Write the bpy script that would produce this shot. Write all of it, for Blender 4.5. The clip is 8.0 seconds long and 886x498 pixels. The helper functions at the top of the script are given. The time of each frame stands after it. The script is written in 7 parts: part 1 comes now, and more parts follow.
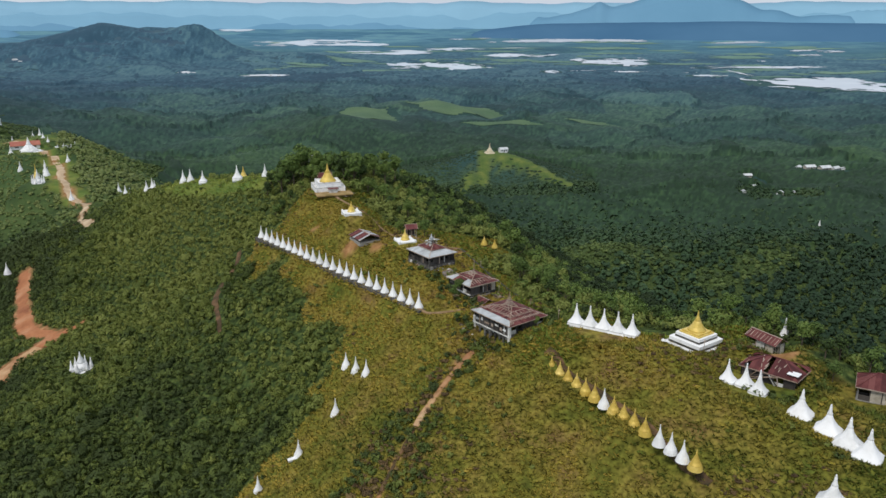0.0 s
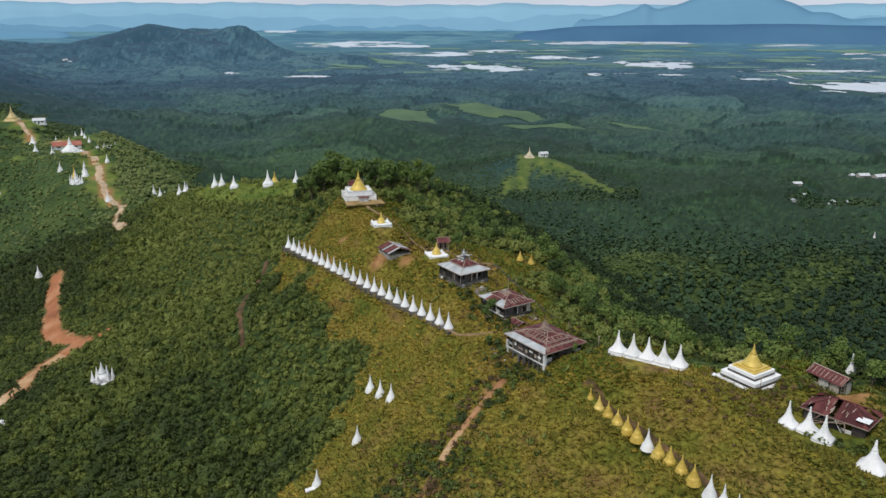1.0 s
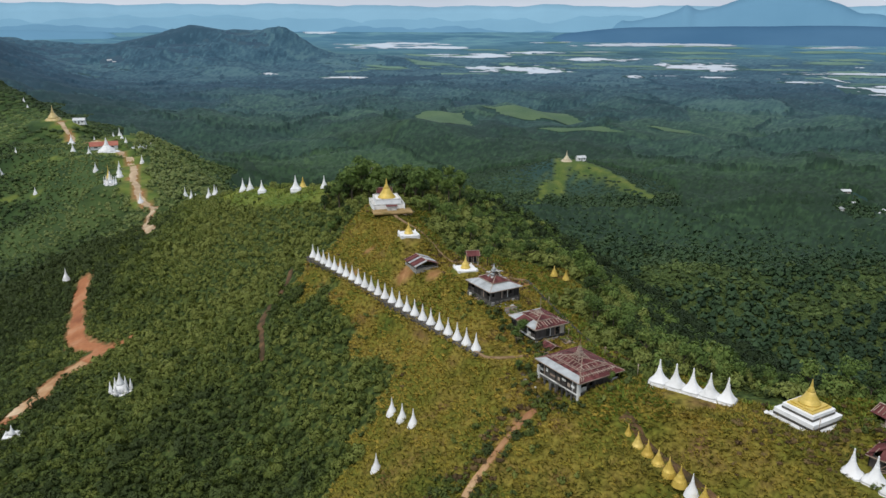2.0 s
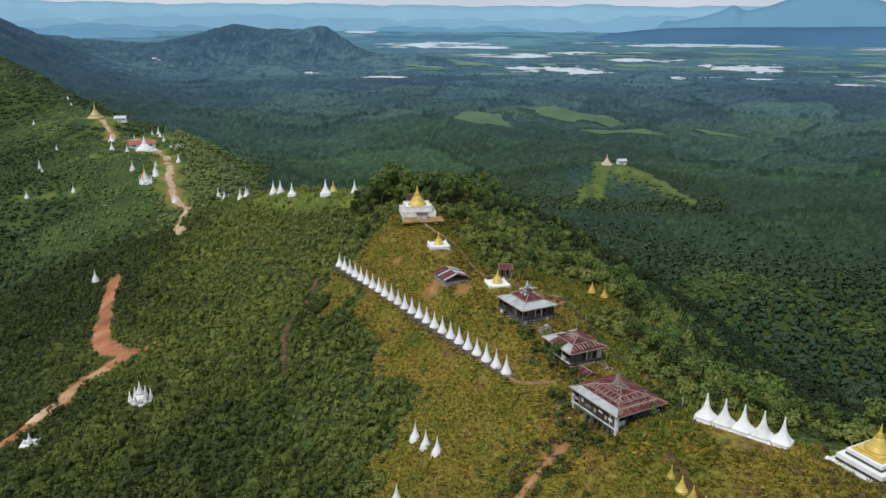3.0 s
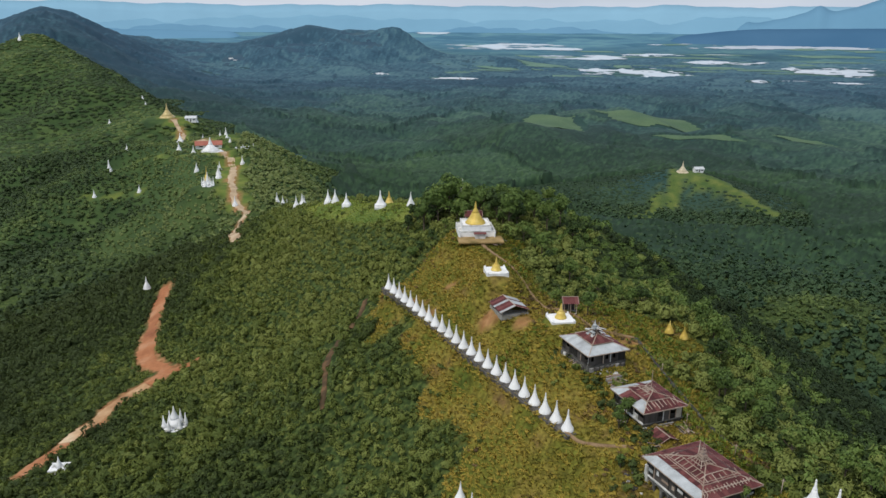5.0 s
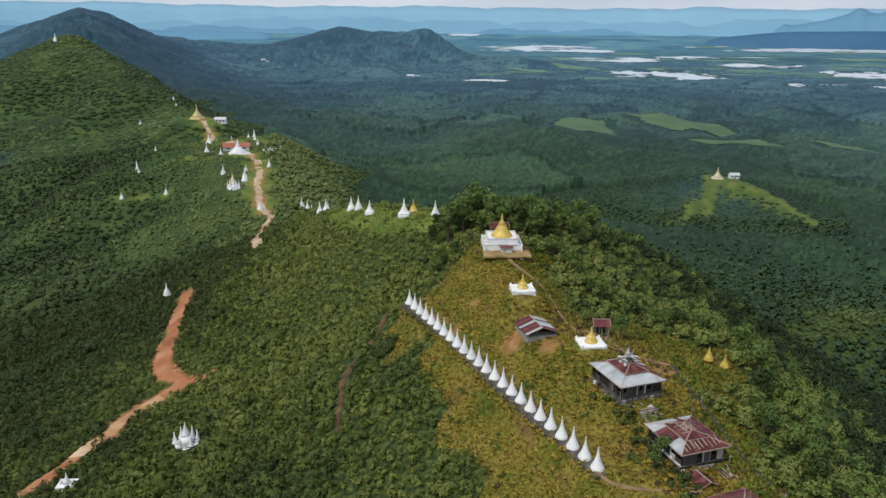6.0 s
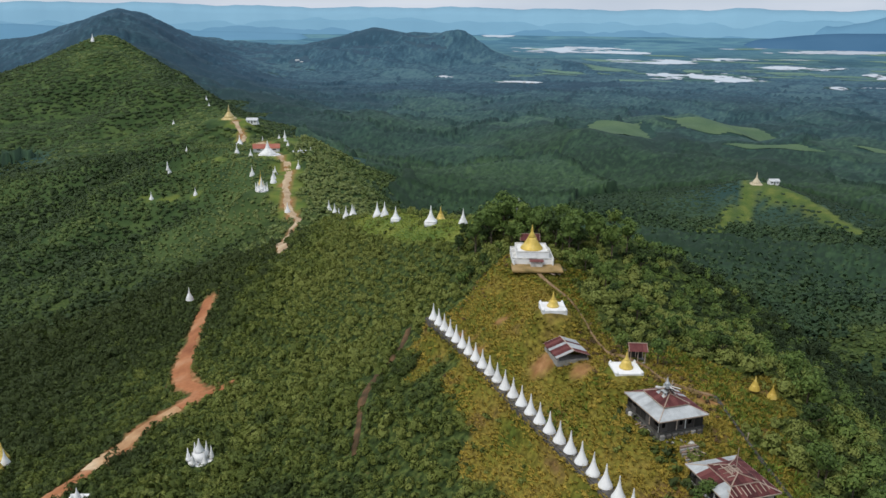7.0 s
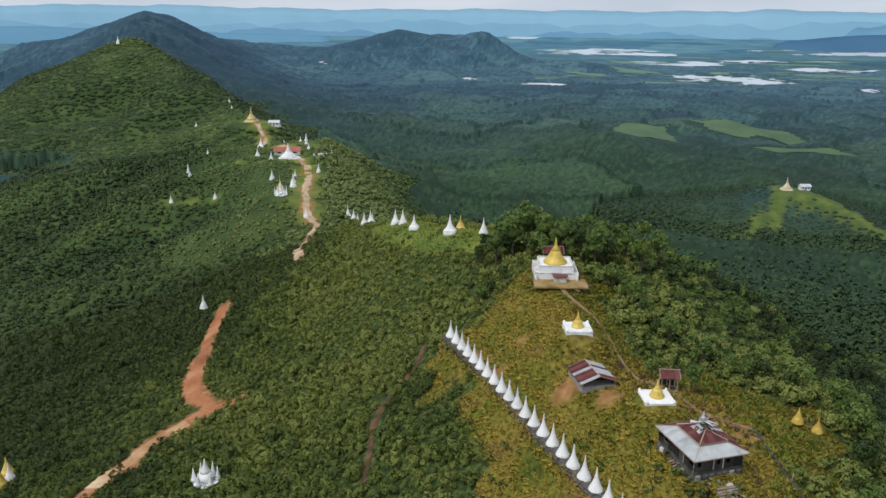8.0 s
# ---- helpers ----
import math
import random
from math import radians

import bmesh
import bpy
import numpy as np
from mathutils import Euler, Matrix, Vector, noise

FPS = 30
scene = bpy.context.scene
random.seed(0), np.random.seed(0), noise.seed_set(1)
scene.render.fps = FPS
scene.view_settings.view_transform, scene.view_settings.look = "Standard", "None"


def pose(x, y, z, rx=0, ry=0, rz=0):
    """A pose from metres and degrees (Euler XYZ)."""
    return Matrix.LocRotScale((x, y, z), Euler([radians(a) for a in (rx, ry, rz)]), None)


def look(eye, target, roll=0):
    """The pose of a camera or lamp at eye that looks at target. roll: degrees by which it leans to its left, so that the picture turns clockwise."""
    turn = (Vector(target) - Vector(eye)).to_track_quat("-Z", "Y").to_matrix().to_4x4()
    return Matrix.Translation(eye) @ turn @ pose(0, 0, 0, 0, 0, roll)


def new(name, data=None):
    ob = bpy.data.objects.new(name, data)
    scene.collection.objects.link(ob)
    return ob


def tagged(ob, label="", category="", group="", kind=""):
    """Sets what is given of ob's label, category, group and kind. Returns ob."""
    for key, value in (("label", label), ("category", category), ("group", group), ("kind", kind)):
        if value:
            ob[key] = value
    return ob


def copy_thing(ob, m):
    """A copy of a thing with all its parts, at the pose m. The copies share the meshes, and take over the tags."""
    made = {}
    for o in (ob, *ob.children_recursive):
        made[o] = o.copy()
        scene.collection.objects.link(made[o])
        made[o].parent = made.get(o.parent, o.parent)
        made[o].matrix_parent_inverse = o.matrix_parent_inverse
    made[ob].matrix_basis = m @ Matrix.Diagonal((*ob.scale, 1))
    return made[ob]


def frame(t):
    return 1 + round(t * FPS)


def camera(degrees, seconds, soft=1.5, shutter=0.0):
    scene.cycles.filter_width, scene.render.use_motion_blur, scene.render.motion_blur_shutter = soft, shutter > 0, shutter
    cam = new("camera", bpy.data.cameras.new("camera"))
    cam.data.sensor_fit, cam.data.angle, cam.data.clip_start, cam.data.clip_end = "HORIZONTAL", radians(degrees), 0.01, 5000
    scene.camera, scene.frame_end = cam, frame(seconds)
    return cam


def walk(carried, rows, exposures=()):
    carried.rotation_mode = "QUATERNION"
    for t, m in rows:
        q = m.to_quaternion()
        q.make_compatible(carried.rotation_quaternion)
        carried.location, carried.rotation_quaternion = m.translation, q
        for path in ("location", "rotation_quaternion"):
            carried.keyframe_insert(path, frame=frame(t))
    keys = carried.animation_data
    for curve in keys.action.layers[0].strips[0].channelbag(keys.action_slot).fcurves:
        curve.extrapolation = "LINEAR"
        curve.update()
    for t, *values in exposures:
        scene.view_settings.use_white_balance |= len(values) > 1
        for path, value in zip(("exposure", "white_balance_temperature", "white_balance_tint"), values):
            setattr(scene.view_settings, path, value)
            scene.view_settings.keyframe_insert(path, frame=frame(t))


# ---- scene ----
cam = camera(60.5, 8.0, soft=1.5)
METRES, EYE, TILT, LEAN, TURN = 80.0, 250.0, -17.1, 0.0, 0.0
PATH = [
    (0, (-0.081, 0.154, 249.775), (-0.079, 2.066, 249.189), -0.0),
    (0.5, (0.633, 5.66, 249.857), (0.584, 7.572, 249.273), 0.0),
    (1, (1.171, 11.349, 249.888), (1.072, 13.26, 249.306), 0.1),
    (1.5, (1.658, 16.587, 249.837), (1.513, 18.496, 249.257), 0.1),
    (3, (2.355, 32.125, 249.912), (2.066, 34.017, 249.332), 0.3),
    (3.5, (2.344, 36.903, 249.903), (2.008, 38.787, 249.322), 0.3),
    (4, (2.081, 41.93, 249.904), (1.698, 43.806, 249.323), 0.3),
    (4.5, (1.743, 46.588, 249.834), (1.319, 48.455, 249.254), 0.3),
    (6, (-0.022, 60.933, 250.116), (-0.557, 62.772, 249.541), 0.4),
    (6.5, (-0.739, 65.517, 250.102), (-1.313, 67.345, 249.528), 0.5),
    (7, (-1.677, 70.151, 250.104), (-2.29, 71.966, 249.531), 0.5),
    (7.5, (-2.659, 74.617, 250.052), (-3.302, 76.422, 249.48), 0.4),
    (8, (-3.752, 79.231, 250.007), (-4.422, 81.027, 249.438), 0.4),
]
walk(cam, [(t, look(eye, target, roll)) for t, eye, target, roll in PATH])

# ---- world, sun, exposure ----
SUN_EL, SUN_AZ = 58.0, 215.0     # degrees; azimuth clockwise from +y
world = bpy.data.worlds.new("sky")
scene.world = world
world.use_nodes = True
wn = world.node_tree
sky = wn.nodes.new("ShaderNodeTexSky")
sky.sky_type, sky.sun_disc = "NISHITA", False
sky.sun_elevation, sky.sun_rotation = radians(SUN_EL), radians(SUN_AZ)
sky.air_density, sky.dust_density = 1.0, 2.0
coord = wn.nodes.new("ShaderNodeTexCoord")
cloud_map = wn.nodes.new("ShaderNodeMapping")
cloud_map.inputs["Scale"].default_value = (1.0, 1.0, 5.0)
cloud = wn.nodes.new("ShaderNodeTexNoise")
cloud.inputs["Scale"].default_value, cloud.inputs["Detail"].default_value = 2.6, 7.0
cloud_ramp = wn.nodes.new("ShaderNodeValToRGB")
cloud_ramp.color_ramp.elements[0].position, cloud_ramp.color_ramp.elements[1].position = 0.25, 0.75
cloud_ramp.color_ramp.elements[0].color = (6.0, 7.1, 8.8, 1)
cloud_ramp.color_ramp.elements[1].color = (9.2, 9.9, 11.2, 1)
cloud_mix = wn.nodes.new("ShaderNodeMixRGB")
cloud_mix.inputs[0].default_value = 0.8
wn.links.new(coord.outputs["Generated"], cloud_map.inputs["Vector"])
wn.links.new(cloud_map.outputs["Vector"], cloud.inputs["Vector"])
wn.links.new(cloud.outputs["Fac"], cloud_ramp.inputs["Fac"])
wn.links.new(sky.outputs["Color"], cloud_mix.inputs[1])
wn.links.new(cloud_ramp.outputs["Color"], cloud_mix.inputs[2])
wn.links.new(cloud_mix.outputs["Color"], wn.nodes["Background"].inputs["Color"])
wn.nodes["Background"].inputs["Strength"].default_value = 0.088

sun = new("sun", bpy.data.lights.new("sun", "SUN"))
sun.data.energy, sun.data.angle, sun.data.color = 2.0, radians(10), (1.0, 0.95, 0.86)
sun.matrix_world = look((0, 0, 400), (-math.sin(radians(SUN_AZ)) * math.cos(radians(SUN_EL)), -math.cos(radians(SUN_AZ)) * math.cos(radians(SUN_EL)), 400 - math.sin(radians(SUN_EL))))
scene.view_settings.exposure = 0.0

# ---- materials ----
def mat(name, cols, scale=0.5, rough=0.8, metal=0.0, bump=0.3, fine=6.0, tone=None, island=0.0, rand=0.0, spec=0.3, dist=0.05, stretch=(1, 1, 1), contrast=0.28, ragged=0.0, thin=0.0):
    """A node material: a ramp of colours over world-sized noise, fine grain and relief, with optional variation by plant, island or object."""
    m = bpy.data.materials.new(name)
    m.use_nodes = True
    n, l = m.node_tree.nodes, m.node_tree.links
    b = n["Principled BSDF"]
    b.inputs["Roughness"].default_value, b.inputs["Metallic"].default_value = rough, metal
    b.inputs["Specular IOR Level"].default_value = spec
    geo = n.new("ShaderNodeNewGeometry")
    mp = n.new("ShaderNodeMapping")
    mp.inputs["Scale"].default_value = stretch
    l.new(geo.outputs["Position"], mp.inputs["Vector"])
    big, small = n.new("ShaderNodeTexNoise"), n.new("ShaderNodeTexNoise")
    big.inputs["Scale"].default_value, big.inputs["Detail"].default_value = scale, 5.0
    small.inputs["Scale"].default_value, small.inputs["Detail"].default_value = fine, 4.0
    for t in (big, small):
        l.new(mp.outputs["Vector"], t.inputs["Vector"])
    ramp = n.new("ShaderNodeValToRGB")
    e = ramp.color_ramp.elements
    while len(e) < len(cols):
        e.new(0.5)
    for k, c in enumerate(cols):
        e[k].position = 0.3 + 0.4 * k / max(1, len(cols) - 1)
        e[k].color = (*c, 1)
    drive = big.outputs["Fac"]
    for source, amount in ((tone, 1.0), ("Random Per Island" if island else None, island), ("Random" if rand else None, rand)):
        if not source:
            continue
        if source == tone:
            node = n.new("ShaderNodeAttribute")
            node.attribute_name = tone
            out, amount = node.outputs["Fac"], 0.75
        elif source == "Random":
            out = n.new("ShaderNodeObjectInfo").outputs["Random"]
        else:
            out = geo.outputs["Random Per Island"]
        mx = n.new("ShaderNodeMix")
        mx.inputs["Factor"].default_value = amount
        l.new(drive, mx.inputs["A"])
        l.new(out, mx.inputs["B"])
        drive = mx.outputs["Result"]
    l.new(drive, ramp.inputs["Fac"])
    grain = n.new("ShaderNodeMapRange")
    grain.inputs["To Min"].default_value, grain.inputs["To Max"].default_value = 1 - contrast, 1 + contrast
    l.new(small.outputs["Fac"], grain.inputs["Value"])
    mul = n.new("ShaderNodeVectorMath")
    mul.operation = "SCALE"
    l.new(ramp.outputs["Color"], mul.inputs[0])
    l.new(grain.outputs["Result"], mul.inputs["Scale"])
    l.new(mul.outputs["Vector"], b.inputs["Base Color"])
    if ragged:
        holes, cut = n.new("ShaderNodeTexNoise"), n.new("ShaderNodeMath")
        holes.inputs["Scale"].default_value, holes.inputs["Detail"].default_value = 3.4, 2.0
        cut.operation = "GREATER_THAN"
        cut.inputs[1].default_value = ragged
        l.new(geo.outputs["Position"], holes.inputs["Vector"])
        l.new(holes.outputs["Fac"], cut.inputs[0])
        l.new(cut.outputs[0], b.inputs["Alpha"])
    if thin:
        leaf, both = n.new("ShaderNodeBsdfTranslucent"), n.new("ShaderNodeMixShader")
        both.inputs[0].default_value = thin
        l.new(mul.outputs["Vector"], leaf.inputs["Color"])
        l.new(b.outputs[0], both.inputs[1])
        l.new(leaf.outputs[0], both.inputs[2])
        l.new(both.outputs[0], n["Material Output"].inputs["Surface"])
    if bump:
        bp = n.new("ShaderNodeBump")
        bp.inputs["Strength"].default_value, bp.inputs["Distance"].default_value = bump, dist
        l.new(small.outputs["Fac"], bp.inputs["Height"])
        l.new(bp.outputs["Normal"], b.inputs["Normal"])
    return m


WHITE = mat("white_lime_wash", [(0.62, 0.62, 0.6), (0.8, 0.8, 0.79), (0.84, 0.84, 0.83)], 0.7, 0.7, bump=0.05, fine=5, rand=0.25, contrast=0.07)
STAINED = mat("stained_plaster", [(0.3, 0.3, 0.28), (0.6, 0.59, 0.56), (0.72, 0.71, 0.68)], 0.6, 0.85, bump=0.3, fine=3)
GOLD = mat("gold_paint", [(0.4600, 0.3100, 0.0500), (0.6000, 0.4300, 0.0850), (0.7000, 0.5300, 0.1600)], 0.8, 0.5, metal=0.15, bump=0.15, fine=5, rand=0.3, spec=0.4, contrast=0.18)
PALE_GOLD = mat("pale_gold_paint", [(0.42, 0.31, 0.12), (0.50, 0.39, 0.17), (0.55, 0.45, 0.24)], 0.5, 0.5, metal=0.1, bump=0.1)
RUST = mat("rusted_sheet", [(0.066, 0.017, 0.017), (0.115, 0.030, 0.029), (0.165, 0.055, 0.05)], 0.9, 0.7, metal=0.1, bump=0.25, fine=7, rand=0.45)
ZINC = mat("zinc_sheet", [(0.33, 0.34, 0.34), (0.44, 0.46, 0.46), (0.52, 0.54, 0.54)], 0.7, 0.5, metal=0.25, bump=0.2, fine=6, rand=0.2)
BATTEN = mat("weathered_batten", [(0.28, 0.2, 0.15), (0.45, 0.36, 0.29)], 2.0, 0.85, rand=0.5)
DARK_WOOD = mat("dark_timber", [(0.02, 0.018, 0.016), (0.045, 0.038, 0.034), (0.085, 0.075, 0.068)], 1.4, 0.85, bump=0.3, fine=9, rand=0.5, stretch=(1, 1, 0.3))
CREAM = mat("cream_plaster", [(0.35, 0.31, 0.25), (0.55, 0.5, 0.42)], 1.0, 0.85)
STONE = mat("grey_stone", [(0.06, 0.055, 0.05), (0.15, 0.14, 0.13), (0.3, 0.29, 0.27)], 1.2, 0.9, bump=0.5, fine=4, rand=0.5)
BEIGE = mat("pale_beige_plaster", [(0.42, 0.36, 0.24), (0.56, 0.48, 0.33), (0.62, 0.56, 0.42)], 0.6, 0.7, bump=0.15)
GRIMY = mat("grimy_plaster", [(0.05, 0.048, 0.043), (0.17, 0.165, 0.15), (0.46, 0.45, 0.42)], 0.9, 0.9, bump=0.4, fine=3, rand=0.4, contrast=0.4)
DARK_MASONRY = mat("dark_masonry", [(0.03, 0.029, 0.026), (0.065, 0.06, 0.053), (0.15, 0.145, 0.13)], 0.9, 0.95, bump=0.5, fine=4, rand=0.4)
LAWN = mat("dry_lawn", [(0.1700, 0.1250, 0.0450), (0.2800, 0.1900, 0.0750), (0.3700, 0.2500, 0.1150)], 0.4, 0.95, bump=0.4, fine=3)
CONCRETE = mat("bare_concrete", [(0.2, 0.19, 0.17), (0.34, 0.33, 0.3)], 0.8, 0.9, bump=0.3)
DIRT = mat("red_earth", [(0.2400, 0.0850, 0.0360), (0.3700, 0.1500, 0.0640), (0.4700, 0.2600, 0.1450)], 0.09, 0.95, bump=0.6, fine=0.9, dist=0.2, contrast=0.3)
TAN_DIRT = mat("tan_earth", [(0.2800, 0.1300, 0.0600), (0.4400, 0.2600, 0.1300), (0.6000, 0.4600, 0.3000)], 0.09, 0.95, bump=0.5, fine=0.9, dist=0.2, contrast=0.3)
PALE_DIRT = mat("pale_earth", [(0.3, 0.2, 0.12), (0.44, 0.32, 0.2), (0.54, 0.42, 0.28)], 0.12, 0.95, bump=0.5, fine=1.2, dist=0.2)
WASHED = mat("washed_earth", [(0.0350, 0.0300, 0.0140), (0.0850, 0.0520, 0.0250), (0.1700, 0.0950, 0.0450)], 0.35, 0.95, bump=0.6, fine=2.2, dist=0.2)
PATH_DIRT = mat("trodden_earth", [(0.17, 0.105, 0.055), (0.31, 0.21, 0.115)], 0.5, 0.95, bump=0.5, fine=3)
BARK = mat("bark", [(0.06, 0.045, 0.03), (0.14, 0.11, 0.08)], 3.0, 0.9, bump=0.6, fine=12)
SHRUB = mat("shrub_leaves", [(0.0499, 0.0722, 0.0189), (0.0824, 0.1135, 0.0239), (0.1396, 0.1725, 0.0340), (0.1976, 0.2240, 0.0520)], 0.06, 0.75, bump=0, tone="tone", island=0.14, fine=2.6, contrast=0.42, ragged=0.45, thin=0.25)
LEAF = mat("tree_leaves", [(0.0290, 0.0500, 0.0165), (0.0790, 0.1290, 0.0300), (0.1380, 0.2050, 0.0450), (0.2100, 0.2420, 0.0600)], 0.03, 0.75, bump=0, tone="tone", island=0.14, fine=2.6, contrast=0.42, ragged=0.45, thin=0.25)
# Lighter green than the woods: the ridge's sunlight is in the colour.
RIDGE_LEAF = mat("ridge_thicket", [(0.0415, 0.0690, 0.0215), (0.0770, 0.1160, 0.0310), (0.1192, 0.1691, 0.0460), (0.1715, 0.2091, 0.0660)], 0.03, 0.75, bump=0, tone="tone", island=0.14, fine=0.8, contrast=0.25, thin=0.25)
# Darker, bluer leaves: valley shade and haze are put into the colour.
VALLEY_LEAF = mat("shaded_valley_leaves", [(0.0254, 0.0525, 0.0238), (0.0353, 0.0705, 0.0295), (0.0459, 0.0886, 0.0361), (0.0590, 0.1000, 0.0394)], 0.02, 0.75, bump=0, tone="tone", island=0.14, fine=0.8, contrast=0.3, thin=0.25)
def plain_woods_material():
    """Woods of the plain: green at the ridge's foot; farther out, blue haze mixed into the colour."""
    m = bpy.data.materials.new("plain_woods")
    m.use_nodes = True
    n, l = m.node_tree.nodes, m.node_tree.links
    b = n["Principled BSDF"]
    b.inputs["Roughness"].default_value, b.inputs["Specular IOR Level"].default_value = 0.85, 0.15
    geo = n.new("ShaderNodeNewGeometry")
    tone, low = n.new("ShaderNodeAttribute"), n.new("ShaderNodeAttribute")
    tone.attribute_name, low.attribute_name = "tone", "landhaze"
    grain, drive = n.new("ShaderNodeTexNoise"), n.new("ShaderNodeMix")
    grain.inputs["Scale"].default_value, grain.inputs["Detail"].default_value = 0.12, 6.0
    l.new(geo.outputs["Position"], grain.inputs["Vector"])
    drive.inputs["Factor"].default_value = 0.45
    l.new(tone.outputs["Fac"], drive.inputs["A"])
    l.new(grain.outputs["Fac"], drive.inputs["B"])
    ramps = []
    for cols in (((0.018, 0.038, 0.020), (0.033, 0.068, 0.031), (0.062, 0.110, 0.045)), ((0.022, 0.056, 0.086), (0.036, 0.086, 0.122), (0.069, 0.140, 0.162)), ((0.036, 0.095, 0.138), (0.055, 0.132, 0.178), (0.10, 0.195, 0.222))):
        r = n.new("ShaderNodeValToRGB")
        r.color_ramp.elements.new(0.5)
        for e, c, at in zip(r.color_ramp.elements, cols, (0.28, 0.47, 0.72)):
            e.position, e.color = at, (*c, 1)
        l.new(drive.outputs["Result"], r.inputs["Fac"])
        ramps.append(r)
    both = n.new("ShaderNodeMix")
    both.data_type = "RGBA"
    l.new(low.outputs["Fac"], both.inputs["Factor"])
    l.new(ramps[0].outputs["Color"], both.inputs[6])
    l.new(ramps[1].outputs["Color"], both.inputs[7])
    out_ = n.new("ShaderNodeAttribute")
    out_.attribute_name = "farhaze"
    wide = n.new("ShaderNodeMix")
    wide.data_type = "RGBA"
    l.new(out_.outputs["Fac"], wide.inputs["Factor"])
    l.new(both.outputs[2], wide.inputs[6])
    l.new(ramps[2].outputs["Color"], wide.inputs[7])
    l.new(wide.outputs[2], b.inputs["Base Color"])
    return m


PLAIN_WOODS = plain_woods_material()
MEADOW = mat("meadow_grass", [(0.1164, 0.1856, 0.0256), (0.2163, 0.2856, 0.0358), (0.3161, 0.3427, 0.0612)], 0.08, 0.85, bump=0, tone="tone", island=0.14, fine=2.0, contrast=0.5, thin=0.25)
DRY = mat("dry_scrub", [(0.0875, 0.0576, 0.0264), (0.1500, 0.0960, 0.0420), (0.2125, 0.1500, 0.0600)], 0.1, 0.85, bump=0, tone="tone", island=0.14, fine=2.6, contrast=0.5, thin=0.25)
GRASS = mat("tall_grass", [(0.1019, 0.1340, 0.0165), (0.1780, 0.1580, 0.0240), (0.2900, 0.2470, 0.0320), (0.4082, 0.2980, 0.0510)], 0.05, 0.85, bump=0, tone="tone", island=0.14, fine=2.0, contrast=0.5, thin=0.25)
# Aerial haze is painted into the base colours of the far ranges.
MOUNT_FAR = mat("far_mountain_haze", [(0.1250, 0.2650, 0.3800), (0.1420, 0.2850, 0.4000)], 0.002, 1.0, bump=0, fine=0.004, spec=0, contrast=0.05)
MOUNT_PALE = mat("palest_mountain_haze", [(0.2150, 0.3850, 0.5000), (0.2300, 0.4050, 0.5200)], 0.002, 1.0, bump=0, fine=0.004, spec=0, contrast=0.04)
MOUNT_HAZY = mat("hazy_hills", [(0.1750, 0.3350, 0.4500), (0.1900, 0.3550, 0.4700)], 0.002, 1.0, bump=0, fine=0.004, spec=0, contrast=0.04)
MOUNT_MID = mat("distant_ridge_haze", [(0.0560, 0.1350, 0.2300), (0.0700, 0.1550, 0.2500)], 0.002, 1.0, bump=0, fine=0.004, spec=0, contrast=0.05)
FIELD = mat("meadow", [(0.0560, 0.1080, 0.0560), (0.0920, 0.1480, 0.0720)], 0.02, 0.9, bump=0.2, fine=0.3)
PADDY = mat("wet_paddy", [(0.085, 0.165, 0.13), (0.14, 0.235, 0.165)], 0.01, 0.9, bump=0.1, fine=0.1)

water_mat = bpy.data.materials.new("lake_water")
water_mat.use_nodes = True
wb = water_mat.node_tree.nodes["Principled BSDF"]
# Pale muddy water, with the cloud reflection painted into its base colour.
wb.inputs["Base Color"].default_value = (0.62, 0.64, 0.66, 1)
wb.inputs["Roughness"].default_value = 0.22
rip = water_mat.node_tree.nodes.new("ShaderNodeTexNoise")
rip.inputs["Scale"].default_value = 0.4
rbp = water_mat.node_tree.nodes.new("ShaderNodeBump")
rbp.inputs["Strength"].default_value = 0.03
water_mat.node_tree.links.new(rip.outputs["Fac"], rbp.inputs["Height"])
water_mat.node_tree.links.new(rbp.outputs["Normal"], wb.inputs["Normal"])


